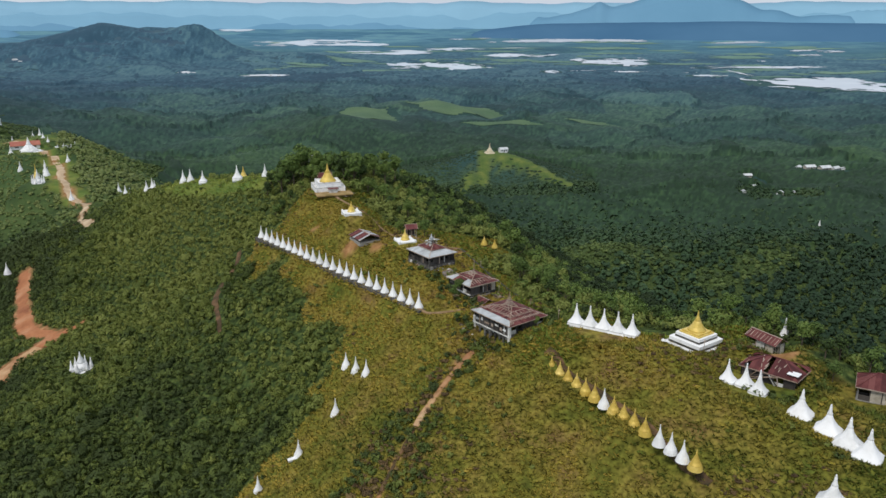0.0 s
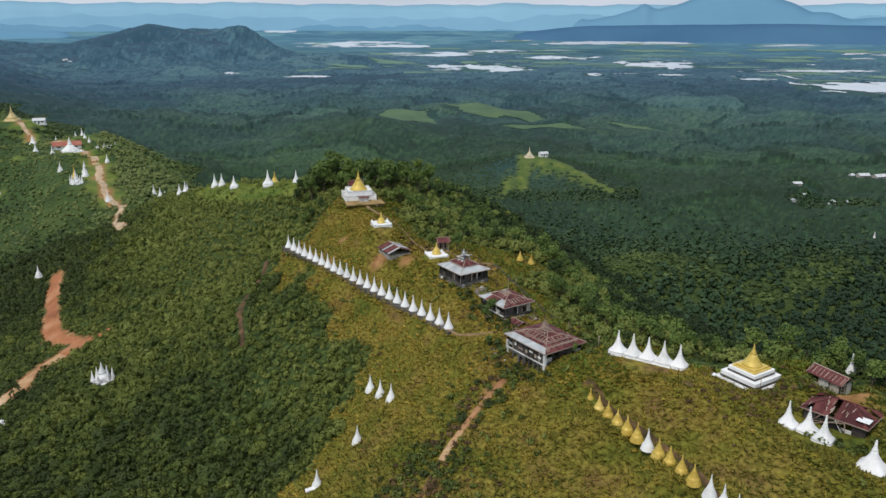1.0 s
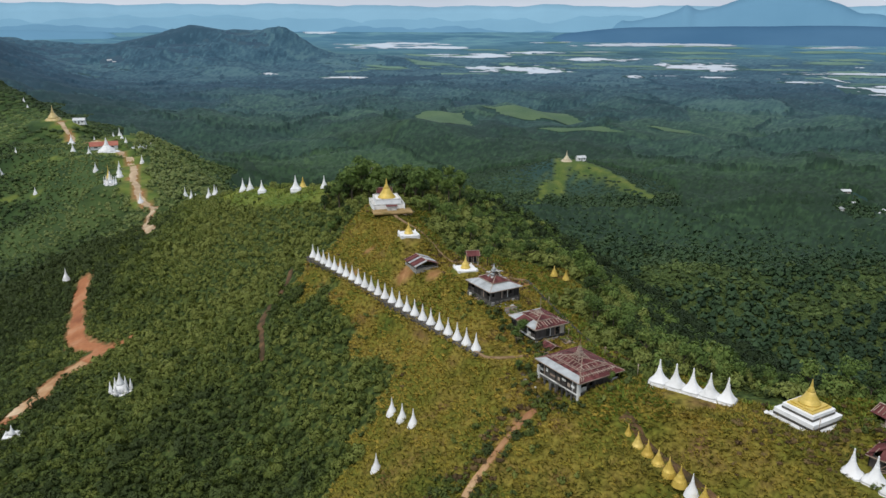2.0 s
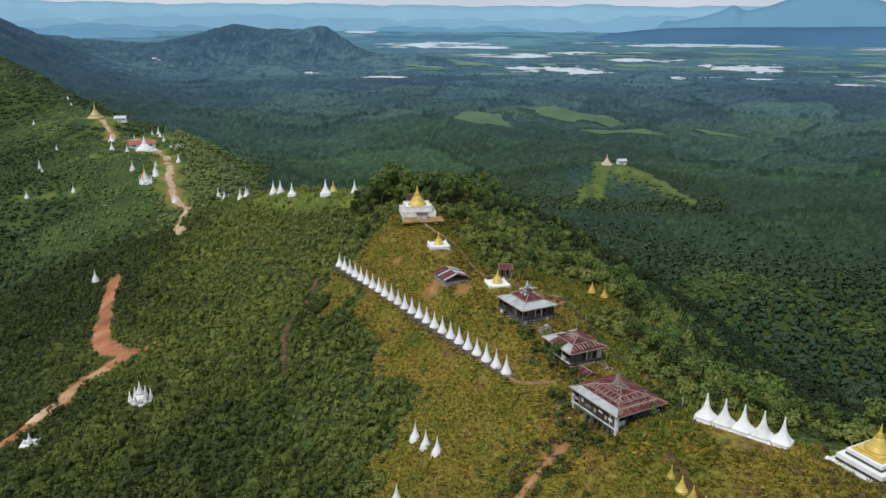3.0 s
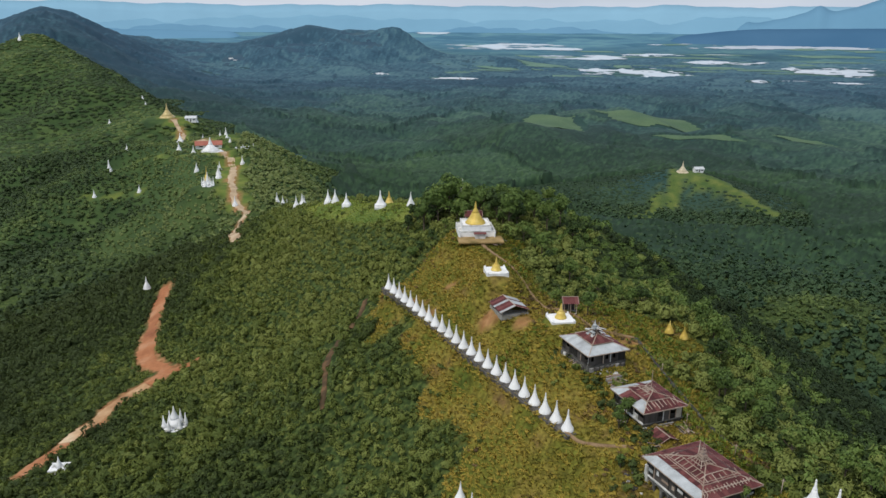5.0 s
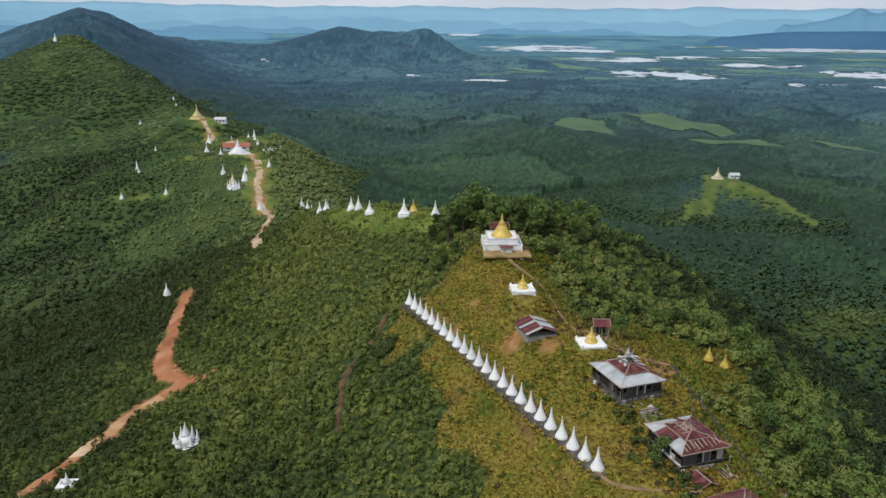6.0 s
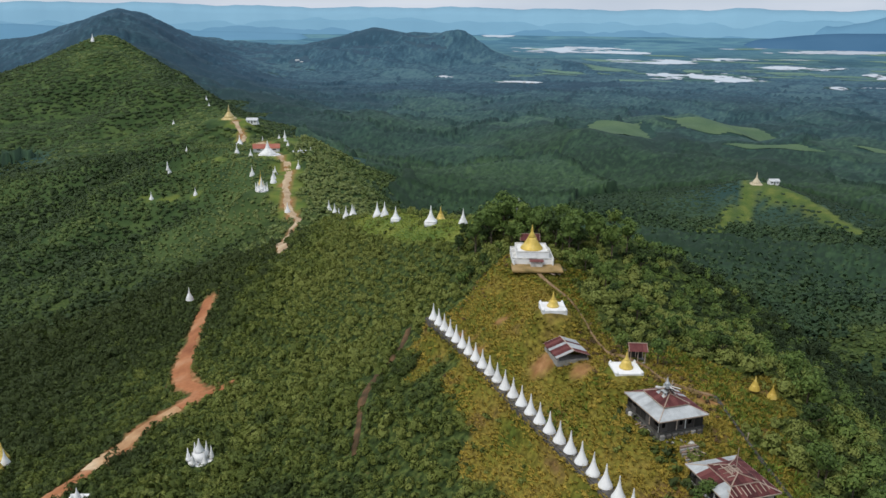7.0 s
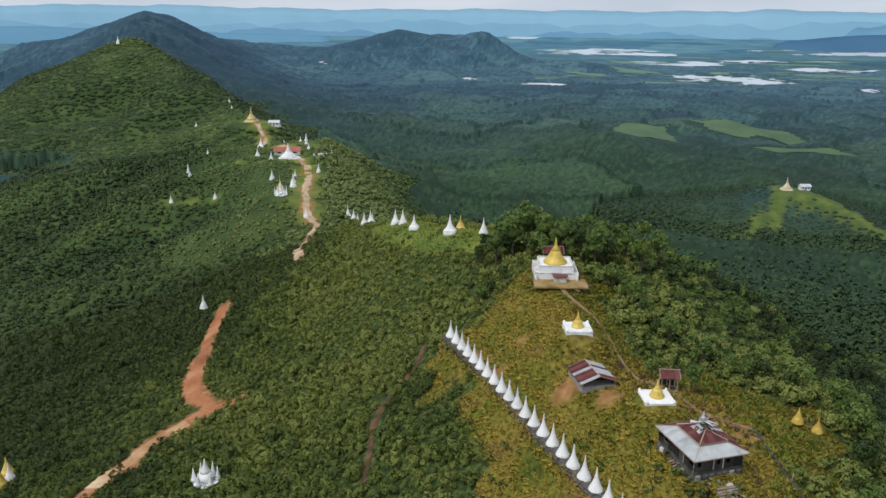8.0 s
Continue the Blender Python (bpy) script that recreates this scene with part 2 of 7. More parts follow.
def ground_material():
    """Grass, leaf litter and bare soil by land cover; woods and paddy plots on the plain, with distance haze in their
    colours.
    """
    m = bpy.data.materials.new("ground_cover")
    m.use_nodes = True
    n, l = m.node_tree.nodes, m.node_tree.links
    b = n["Principled BSDF"]
    b.inputs["Roughness"].default_value, b.inputs["Specular IOR Level"].default_value = 0.95, 0.1
    geo = n.new("ShaderNodeNewGeometry")

    def noise_tex(scale, detail=6.0, stretch=(1, 1, 1)):
        mp, t = n.new("ShaderNodeMapping"), n.new("ShaderNodeTexNoise")
        mp.inputs["Scale"].default_value = stretch
        t.inputs["Scale"].default_value, t.inputs["Detail"].default_value = scale, detail
        l.new(geo.outputs["Position"], mp.inputs["Vector"])
        l.new(mp.outputs["Vector"], t.inputs["Vector"])
        return t.outputs["Fac"]

    def ramp(fac, stops):
        r = n.new("ShaderNodeValToRGB")
        e = r.color_ramp.elements
        while len(e) < len(stops):
            e.new(0.5)
        for k, (p, c) in enumerate(stops):
            e[k].position, e[k].color = p, (*c, 1)
        l.new(fac, r.inputs["Fac"])
        return r.outputs["Color"]

    def mix(fac, a, c):
        x = n.new("ShaderNodeMix")
        x.data_type = "RGBA"
        l.new(fac, x.inputs["Factor"])
        l.new(a, x.inputs[6])
        l.new(c, x.inputs[7])
        return x.outputs[2]

    def cover(name):
        a = n.new("ShaderNodeAttribute")
        a.attribute_name = name
        return a.outputs["Fac"]

    litter = ramp(noise_tex(0.8, 9), [(0.3, (0.018, 0.03, 0.010)), (0.5, (0.045, 0.068, 0.02)), (0.62, (0.085, 0.11, 0.03)), (0.75, (0.09, 0.075, 0.03))])
    grass = ramp(noise_tex(0.13, 8), [(0.28, (0.07, 0.092, 0.016)), (0.45, (0.125, 0.122, 0.02)), (0.58, (0.18, 0.145, 0.03)), (0.72, (0.14, 0.085, 0.035))])
    wooded = ramp(noise_tex(0.06, 9), [(0.3, (0.028, 0.052, 0.02)), (0.5, (0.048, 0.082, 0.027)), (0.7, (0.08, 0.12, 0.038))])
    # Meadow green brightened: the saddle's sunlight is put into the colour.
    lush = ramp(noise_tex(0.1), [(0.3, (0.075, 0.125, 0.028)), (0.5, (0.12, 0.165, 0.036)), (0.68, (0.19, 0.215, 0.05))])
    soil = ramp(noise_tex(0.5), [(0.35, (0.23, 0.105, 0.045)), (0.65, (0.42, 0.22, 0.105))])
    def blocks(scale, stretch, grain_scale):
        """Plots of different growth: cell tones blended with noise."""
        mp, cells, warp = n.new("ShaderNodeMapping"), n.new("ShaderNodeTexVoronoi"), n.new("ShaderNodeMix")
        mp.inputs["Scale"].default_value = stretch
        cells.inputs["Scale"].default_value = scale
        split = n.new("ShaderNodeSeparateColor")
        l.new(geo.outputs["Position"], mp.inputs["Vector"])
        l.new(mp.outputs["Vector"], cells.inputs["Vector"])
        l.new(cells.outputs["Color"], split.inputs["Color"])
        warp.inputs["Factor"].default_value = 0.68
        l.new(split.outputs[0], warp.inputs["A"])
        l.new(noise_tex(grain_scale, 9, stretch), warp.inputs["B"])
        return warp.outputs["Result"]

    # Distance haze is mixed into these ramps, bluer farther out.
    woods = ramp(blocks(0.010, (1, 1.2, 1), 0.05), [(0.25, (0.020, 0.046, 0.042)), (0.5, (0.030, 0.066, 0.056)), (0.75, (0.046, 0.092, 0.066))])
    hazy_paddies = ramp(blocks(0.008, (1, 1.2, 1), 0.03), [(0.28, (0.024, 0.058, 0.072)), (0.48, (0.038, 0.086, 0.096)), (0.60, (0.060, 0.126, 0.120)), (0.72, (0.10, 0.185, 0.150))])
    landhaze = ramp(blocks(0.004, (1, 1.4, 1), 0.01), [(0.30, (0.052, 0.14, 0.205)), (0.5, (0.075, 0.18, 0.25)), (0.7, (0.12, 0.25, 0.285))])
    hill_haze = ramp(noise_tex(0.01, 9), [(0.32, (0.027, 0.057, 0.092)), (0.5, (0.041, 0.080, 0.118)), (0.68, (0.058, 0.106, 0.132))])
    mottle, dapple = n.new("ShaderNodeMapRange"), n.new("ShaderNodeVectorMath")
    mottle.inputs["From Min"].default_value, mottle.inputs["From Max"].default_value = 0.32, 0.68
    mottle.inputs["To Min"].default_value, mottle.inputs["To Max"].default_value = 0.5, 1.45
    l.new(noise_tex(1.1, 9), mottle.inputs["Value"])
    dapple.operation = "SCALE"
    l.new(mix(cover("grass"), litter, grass), dapple.inputs[0])
    l.new(mottle.outputs["Result"], dapple.inputs["Scale"])
    col = dapple.outputs["Vector"]
    col = mix(cover("woods"), col, woods)
    col = mix(cover("hillwood"), col, wooded)
    col = mix(cover("meadow"), col, lush)
    col = mix(cover("soil"), col, soil)
    col = mix(cover("paddy"), col, hazy_paddies)
    col = mix(cover("landhaze"), col, landhaze)
    col = mix(cover("hillhaze"), col, hill_haze)
    l.new(col, b.inputs["Base Color"])
    bp = n.new("ShaderNodeBump")
    bp.inputs["Strength"].default_value, bp.inputs["Distance"].default_value = 0.5, 0.6
    l.new(noise_tex(0.9, 8), bp.inputs["Height"])
    l.new(bp.outputs["Normal"], b.inputs["Normal"])
    return m


GROUND = ground_material()

# ---- mesh helpers ----
def mesh_object(name, verts, faces, material, smooth=False):
    """One mesh object from arrays of points and of triangles or quads."""
    verts, faces = np.asarray(verts, float), np.asarray(faces, int)
    me = bpy.data.meshes.new(name)
    k = faces.shape[1]
    me.vertices.add(len(verts))
    me.vertices.foreach_set("co", verts.ravel())
    me.loops.add(faces.size)
    me.loops.foreach_set("vertex_index", faces.ravel())
    me.polygons.add(len(faces))
    me.polygons.foreach_set("loop_start", np.arange(0, faces.size, k))
    me.polygons.foreach_set("loop_total", np.full(len(faces), k))
    if smooth:
        me.polygons.foreach_set("use_smooth", np.ones(len(faces), bool))
    me.update(calc_edges=True)
    me.materials.append(material)
    return new(name, me)


def attribute(ob, name, values):
    ob.data.attributes.new(name, "FLOAT", "POINT").data.foreach_set("value", np.asarray(values, float).ravel())


def part(name, bm, material, parent, label=""):
    """Links a bmesh as one mesh object under a thing or part."""
    me = bpy.data.meshes.new(name)
    bm.to_mesh(me)
    bm.free()
    me.materials.append(material)
    ob = new(name, me)
    ob.parent = parent
    return tagged(ob, label) if label else ob


def thing(name, m, label, category, group=""):
    ob = new(name)
    ob.empty_display_size = 0.3
    ob.matrix_basis = m
    return tagged(ob, label, category, group)


def box(bm, c, s, rz=0.0, bevel=0.0):
    """A box of size s centred at c."""
    made = bmesh.ops.create_cube(bm, size=1, matrix=pose(*c, 0, 0, rz) @ Matrix.Diagonal((*s, 1)))
    if bevel:
        edges = list({e for v in made["verts"] for e in v.link_edges})
        bmesh.ops.bevel(bm, geom=edges, offset=bevel, segments=1, affect="EDGES")
    return bm


def beam(bm, a, b, w, h=None):
    """A square bar from a to b."""
    a, b = Vector(a), Vector(b)
    q = (b - a).to_track_quat("Z", "Y").to_matrix().to_4x4()
    bmesh.ops.create_cube(bm, size=1, matrix=Matrix.Translation((a + b) / 2) @ q @ Matrix.Diagonal((w, h or w, (b - a).length, 1)))
    return bm


def lathe(bm, profile, n=20, square=None, closed=True):
    """A turned body from (radius, z) rows. square: for each row, how far the plan goes from round (0) to square (1)."""
    rings = []
    for k, (r, z) in enumerate(profile):
        ring = []
        s = square[k] if square else 0.0
        for i in range(n):
            a = 2 * math.pi * (i + 0.5) / n
            q = 1 / max(abs(math.cos(a)), abs(math.sin(a)))
            rr = r * (1 - s + s * q)
            ring.append(bm.verts.new((rr * math.cos(a), rr * math.sin(a), z)))
        rings.append(ring)
    for a, b in zip(rings, rings[1:]):
        for i in range(n):
            f = bm.faces.new((a[i], a[(i + 1) % n], b[(i + 1) % n], b[i]))
            f.smooth = True
    if closed:
        bm.faces.new(list(reversed(rings[0])))
        bm.faces.new(rings[-1])
    return bm

# ---- the lie of the land ----
# crest of the long ridge: x, y, height
CREST = [(100, 20, 180), (85, 60, 185), (62, 100, 189), (45, 122, 190), (28, 138, 189), (10, 160, 188.5), (-3, 182, 190.5),
         (-12, 198, 192), (-26, 215, 194.5), (-36, 238, 196), (-48, 262, 195), (-66, 278, 193), (-100, 308, 185.5), (-136, 350, 173),
         (-180, 408, 157), (-215, 430, 150), (-250, 465, 152), (-312, 580, 150), (-352, 665, 148), (-470, 762, 149), (-620, 860, 175),
         (-822, 957, 222), (-960, 1130, 178), (-1120, 1330, 186), (-1400, 1650, 240), (-1530, 1850, 236), (-2100, 2500, 180)]
# side spurs: points x, y, height, then how far their slopes reach
SPURS = [([(-862, 880, 178), (-910, 790, 150), (-960, 660, 122)], 150), ([(57, 843, 103), (83, 815, 98), (104, 790, 93), (122, 762, 87), (133, 735, 84)], 45), ([(53, 845, 103), (33, 800, 96), (17, 740, 87), (1, 705, 83)], 45), ([(49, 845, 101), (9, 815, 94), (-51, 775, 89), (-121, 740, 85)], 50), ([(160, 650, 92), (240, 705, 99), (340, 690, 92)], 70), ([(-18, 262, 166), (20, 262, 152), (60, 270, 138), (110, 285, 116)], 42),
         ([(96, 448, 110), (160, 462, 104), (240, 498, 108), (330, 520, 100)], 75), ([(150, 500, 98), (60, 580, 93), (-20, 660, 92)], 80), ([(190, 690, 99), (260, 720, 96)], 60), ([(260, 620, 98), (360, 560, 104), (480, 520, 98)], 110)]
# knolls (plus) and hollows (minus), shaped to fit the camera's view: x, y, height, radius
KNOLLS = [(47, 772, -7, 34), (-60, 700, -5, 60), (-434, 609, 16, 55), (-867, 1226, 17, 140), (-66, 170, -5.2, 35),
          (-375, 536, 5.9, 55), (-238, 295, -5.6, 22), (13, 200, 1.5, 12), (62, 128, 5, 14), (-301, 402, -3.6, 55), 
          (-106, 231, -3.4, 16), (27, 114, -2.8, 12), (-51, 152, -3.3, 16), (-48, 197, 2.7, 12), (-354, 664, -2.9, 35),
          (-236, 576, 12, 30), (-190, 512, 6, 32), (-150, 1150, 20, 90), (-60, 1120, 10, 90)]
# far hills on the plain: x, y, height, radius along x, radius along y
HILLS = [(-1240, 2850, 94, 150, 240), (-1080, 2880, 30, 80, 200), (-905, 2950, 72, 75, 200), (-980, 2900, 26, 200, 200), (-1750, 2600, 55, 330, 300), (-600, 2900, 24, 180, 200), (-1450, 2450, 16, 500, 160), (-1790, 1850, 70, 210, 220)]
# ravines down the flanks: points x, y, 0, then depth and width
RAVINES = [([(-428, 590, 0), (-443, 549, 0), (-453, 527, 0), (-452, 496, 0), (-434, 444, 0), (-425, 412, 0)], 9, 20), ([(-575, 800, 0), (-610, 749, 0), (-633, 709, 0), (-666, 676, 0), (-700, 640, 0)], 11, 30),
           ([(-232, 410, 0), (-243, 364, 0), (-285, 340, 0)], 4, 15), ([(-316, 470, 0), (-345, 425, 0), (-352, 380, 0)], 6, 15), ([(-500, 690, 0), (-520, 640, 0), (-560, 590, 0)], 7, 20), ([(-690, 860, 0), (-720, 800, 0), (-770, 760, 0)], 9, 28),
           ([(-205, 330, 0), (-222, 300, 0), (-232, 270, 0)], 4, 12)]
# ground levelled at heights that fit the camera's view: x, y, height, radius
HALL_LEVELS = [(-36.6, 237, 196.9, 9), (-25.8, 208.8, 196.2, 5.5), (-10, 194, 192.4, 5.5), (-21.4, 201, 191.6, 5), (-2.7, 181.8, 191.2, 7), (7, 168, 188.4, 6),
               (16.5, 152.0, 186.6, 6.4), (32, 140, 189.4, 7), (48, 133, 189.9, 7), (54, 117, 189.6, 9), (61, 130, 190, 5), (-102.5, 195.5, 153.5, 5),
               (-125.4, 182.7, 144.5, 4), (70, 114, 188.5, 6), (-9, 199, 192.7, 4), (24, 128, 184.8, 6), (32, 114, 184.7, 6)]
# on the far ridge and the conical hill
RIDGE_LEVELS = [(-478, 767, 149, 34), (-318, 580, 150.5, 26), (-352, 665, 147.5, 20), (-249, 460, 151.5, 16), (-294, 596, 147, 16), (-377, 536, 137.5, 18),
                (53, 845, 103, 20), (-387, 647, 145, 14), (-270, 525, 149, 16), (-180, 406, 156.5, 12), (12.6, 200, 189.1, 4), (57.3, 108.8, 188.7, 4)]
# under single stupas
STUPA_LEVELS = [(59.3, 103.9, 188.7, 4), (60.4, 100, 188.7, 4), (61.6, 96.6, 188.7, 4), (53.1, 89.1, 186.3, 4)]
LEVELS = HALL_LEVELS + RIDGE_LEVELS + STUPA_LEVELS + [(7.6, 147.4, 184.3, 3.6), (9.6, 143.6, 184.0, 3.4), (-288, 556, 149.5, 16)]


# bare gully down the western slope
WEST_GULLY = [(-64.4, 230.3), (-63.3, 222.9), (-65.1, 216.4), (-67.4, 212.8), (-66.8, 208.2), (-63.6, 200.0), (-59.7, 188.6)]
LEVELS += [(-54.7 + 49.2 * u, 220.9 - 56.8 * u, 185.8 - 0.4 * u, 2.6) for u in np.linspace(0, 1, 24)]


def plain(x, y):
    return 80 + 125 * np.clip((np.hypot(x, y) - 2400) / 2500, 0, 1.1) ** 2


rs = np.random.RandomState(5)
WAVES = [(a * math.cos(t), a * math.sin(t), p, h) for a, h in ((0.02, 2.6), (0.035, 1.8), (0.06, 1.0), (0.11, 0.6), (0.2, 0.32), (0.37, 0.17)) for t, p in rs.uniform(0, 6.28, (4, 2))]

BROAD = [(a * math.cos(t), a * math.sin(t), p, h) for a, h in ((0.011, 4.0), (0.021, 3.0), (0.04, 1.9), (0.07, 1.1)) for t, p in rs.uniform(0, 6.28, (3, 2))]


def rough_ground(x, y):
    z = np.zeros(np.shape(x))
    for a, b, p, h in WAVES:
        z = z + h * 0.5 * np.sin(a * x + b * y + p + 1.3 * np.sin(0.7 * b * x - 0.7 * a * y + 2 * p))
    return z


def crest_distance(x, y, crest=CREST):
    rows, dm = [], np.full(np.shape(x), 1e9)
    for (x0, y0, z0), (x1, y1, z1) in zip(crest, crest[1:]):
        ux, uy = x1 - x0, y1 - y0
        s = np.clip(((x - x0) * ux + (y - y0) * uy) / (ux * ux + uy * uy), 0, 1)
        d = np.hypot(x - x0 - s * ux, y - y0 - s * uy)
        rows.append((d, z0 + s * (z1 - z0), (ux * (y - y0) - uy * (x - x0)) / math.hypot(ux, uy)))
        dm = np.minimum(dm, d)
    num, den, side = 0.0, 0.0, 0.0
    for d, zz, sd in rows:
        w = np.exp(-(d - dm) / 8.0)
        num, den, side = num + w * zz, den + w, side + w * sd
    return dm, num / den, side / den


def terrain(x, y):
    x, y = np.asarray(x, float), np.asarray(y, float)
    dm, zc, side = crest_distance(x, y)
    p = plain(x, y)
    w = 5 + 40 * np.clip((y - 700) / 300, 0, 1)
    west = np.exp(-(np.sqrt(dm ** 2 + w ** 2) - w) / 180)
    east = np.exp(-(dm / (132 - 52 * np.exp(-((y - 620) / 170) ** 2) + 0.16 * np.clip(y - 1100, 0, 700))) ** 2)
    z = p + (zc - p) * (west + (east - west) * 0.5 * (1 - np.tanh(side / 12)))
    for line, reach in SPURS:
        d, zs, _ = crest_distance(x, y, line)
        w = 0.15 * reach
        hs = (zs - p) * np.exp(-(np.sqrt(d ** 2 + w ** 2) - w) / reach)
        z = p + (np.maximum(z - p, 0) ** 4 + np.maximum(hs, 0) ** 4) ** 0.25
    for a, b, h, r in KNOLLS:
        z = z + h * np.exp(-((x - a) ** 2 + (y - b) ** 2) / (2 * r * r))
    for a, b, h, r, s in HILLS:
        z = z + h * np.exp(-((x - a) / r) ** 2 / 2 - ((y - b) / s) ** 2 / 2)
    for line, depth, w in RAVINES:
        z = z - depth * np.exp(-(crest_distance(x, y, line)[0] / w) ** 2)
    high = np.clip((z - p) / 60, 0, 1)
    z = z + rough_ground(x, y) * high * np.clip(dm / 60, 0.12, 1)
    d = np.hypot(x, y)
    roll = 0.08 + 0.95 * np.clip((d - 340) / 300, 0, 1) * np.clip((2100 - d) / 500, 0, 1)
    roll = roll * (1 - 0.9 * np.exp(-((x - 44) ** 2 + (y - 800) ** 2) / 190.0 ** 2))
    far = np.clip((d - 330) / 400, 0, 1) * np.maximum(np.clip((z - p) / 30, 0, 1), roll)
    for a, b, q, h in BROAD:
        z = z + far * h * np.sin(a * x + b * y + q + 1.2 * np.sin(0.6 * b * x - 0.6 * a * y + q))
    for a, b, h, r in LEVELS:
        z = z + (h - z) * np.exp(-(((x - a) ** 2 + (y - b) ** 2) / (r * r)) ** 2)
    return z


def ground_at(x, y):
    return float(terrain(np.array([x]), np.array([y]))[0])


def inside(poly, x, y):
    c = np.zeros(np.shape(x), bool)
    for (x0, y0), (x1, y1) in zip(poly, poly[1:] + poly[:1]):
        c ^= ((y0 > y) != (y1 > y)) & (x < (x1 - x0) * (y - y0) / (y1 - y0 + 1e-12) + x0)
    return c


def line_distance(line, x, y):
    d = np.full(np.shape(x), 1e9)
    for (x0, y0), (x1, y1) in zip(line, line[1:]):
        ux, uy = x1 - x0, y1 - y0
        s = np.clip(((x - x0) * ux + (y - y0) * uy) / (ux * ux + uy * uy), 0, 1)
        d = np.minimum(d, np.hypot(x - x0 - s * ux, y - y0 - s * uy))
    return d


# open grass on the crest, and the saddle meadow with sunlight painted into its green
GRASS_AREA = [(-43, 243), (-50, 232), (-59, 222), (-54, 211), (-38, 190), (-29, 176), (-25, 168), (-27, 161), (-29, 150), (-35, 140), (-44, 128), (-52, 108), (-40, 60), (95, 40),
              (92, 80), (80, 100), (70, 118), (68, 126), (56, 136), (46, 139), (38, 144), (27, 150), (22, 158), (17, 171), (12, 187), (18, 197), (13, 205), (-2, 206), (-14, 212), (-21, 222), (-27, 236), (-33, 245)]
SADDLE = [(-57, 270), (-67, 267), (-82, 275), (-103, 294), (-119, 311), (-127, 325), (-110, 328), (-92, 314), (-78, 302), (-62, 286)]
# trodden and bulldozed ways
ROAD = [(-134, 180), (-133.4, 194.4), (-132.6, 203), (-134.7, 216.4), (-130, 224.2), (-127.6, 232.1), (-136.6, 237.8), (-144.7, 244.2), (-153.8, 260), (-163.4, 276.7), (-175.3, 302.2)]
UPPER_ROAD = [(-158, 330), (-167, 342), (-172, 350), (-186, 376), (-194.6, 400.7), (-200.1, 419.1), (-218.8, 439.4), (-244, 479.1), (-268.3, 526.5), (-287.5, 553.4), (-317.7, 587.9), (-372, 655), (-409.8, 684.4), (-440, 735), (-465, 758)]
RIDGE_PATH = [(-33, 230), (-24, 221.5), (-19, 210.4), (-15.4, 203.3), (-8, 197), (1, 193.6), (4.6, 193.2)]
ROW_PATH = [(-56, 223), (-30.5, 193), (-4.5, 162.5), (4, 158)]
GULLY = [(6, 143), (2, 140), (-1.5, 134.3), (-5.3, 129), (-8.7, 122.6), (-11, 117), (-16, 104)]
GOLD_PATH = [(19, 136), (30, 118), (39, 99)]
SCARS = [((-46, 214.5), 2.4), ((-42.5, 211.5), 1.8), ((-25.4, 198.2), 3.1), ((-17.5, 196.5), 2.2), ((-41, 207), 2.2), ((4, 192), 2.6), ((60, 124), 3), ((4, 142), 1.7), ((0.5, 137.5), 1.4), ((-4, 131.5), 1.2), ((-38, 214), 2.0)]
FIELDS = [((-118, 1240), 48, 100), ((20, 1400), 90, 80), ((95, 1225), 60, 14), ((255, 1288), 40, 16), ((0, 1560), 30, 22)]


VERGES = [(UPPER_ROAD[6:], 11), ([(-354, 481), (-338, 488), (-322, 497)], 4), ([(-384, 532), (-350, 548), (-318, 552)], 4), ([(-402, 588), (-365, 600), (-335, 598)], 4), ([(-316, 575), (-300, 560)], 16), ([(-480, 770), (-455, 772)], 16), ([(-352, 665), (-325, 625)], 9)]


def cover_masks(x, y):
    r = np.hypot(x, y)
    jig = 2.2 * np.sin(0.31 * x + 1.1 * np.sin(0.23 * y)) + 1.6 * np.sin(0.57 * y + 0.4 * x)
    grass = np.maximum(inside(GRASS_AREA, x + jig, y + 0.7 * jig), inside(SADDLE, x + jig, y - jig)).astype(float)
    meadow = inside(SADDLE, x + jig, y - jig).astype(float)
    meadow = np.maximum(meadow, 0.66 * np.clip((13.5 + 1.8 * jig - line_distance([(49, 848), (61, 840), (83, 815), (104, 790), (122, 762), (129, 745)], x, y)) / 8, 0, 1))
    meadow = np.maximum(meadow, 0.66 * np.clip((13.5 + 2.0 * jig - line_distance([(92, 808), (73, 814), (55, 832), (47, 810), (38, 788), (30, 765), (20, 735), (10, 712)], x, y)) / 8, 0, 1))
    for line, w in VERGES:
        meadow = np.maximum(meadow, np.clip((w + 1.2 * jig - line_distance(line, x, y)) / 5, 0, 1))
    soil = np.zeros(np.shape(x))
    for line, w in ((GULLY, 0.35), (ROAD, 3.2), (UPPER_ROAD, 2.6)):
        soil = np.maximum(soil, np.clip((w + 0.25 * w * np.sin(0.9 * x + 0.7 * y) - line_distance(line, x, y)) / 0.7 + 0.5, 0, 1))
    for (a, b), w in SCARS:
        soil = np.maximum(soil, 0.85 * np.clip((w + 0.3 * jig - np.hypot(x - a, (y - b) * 1.2)) / 1.0, 0, 1))
    return r, np.maximum(grass, meadow), soil, meadow


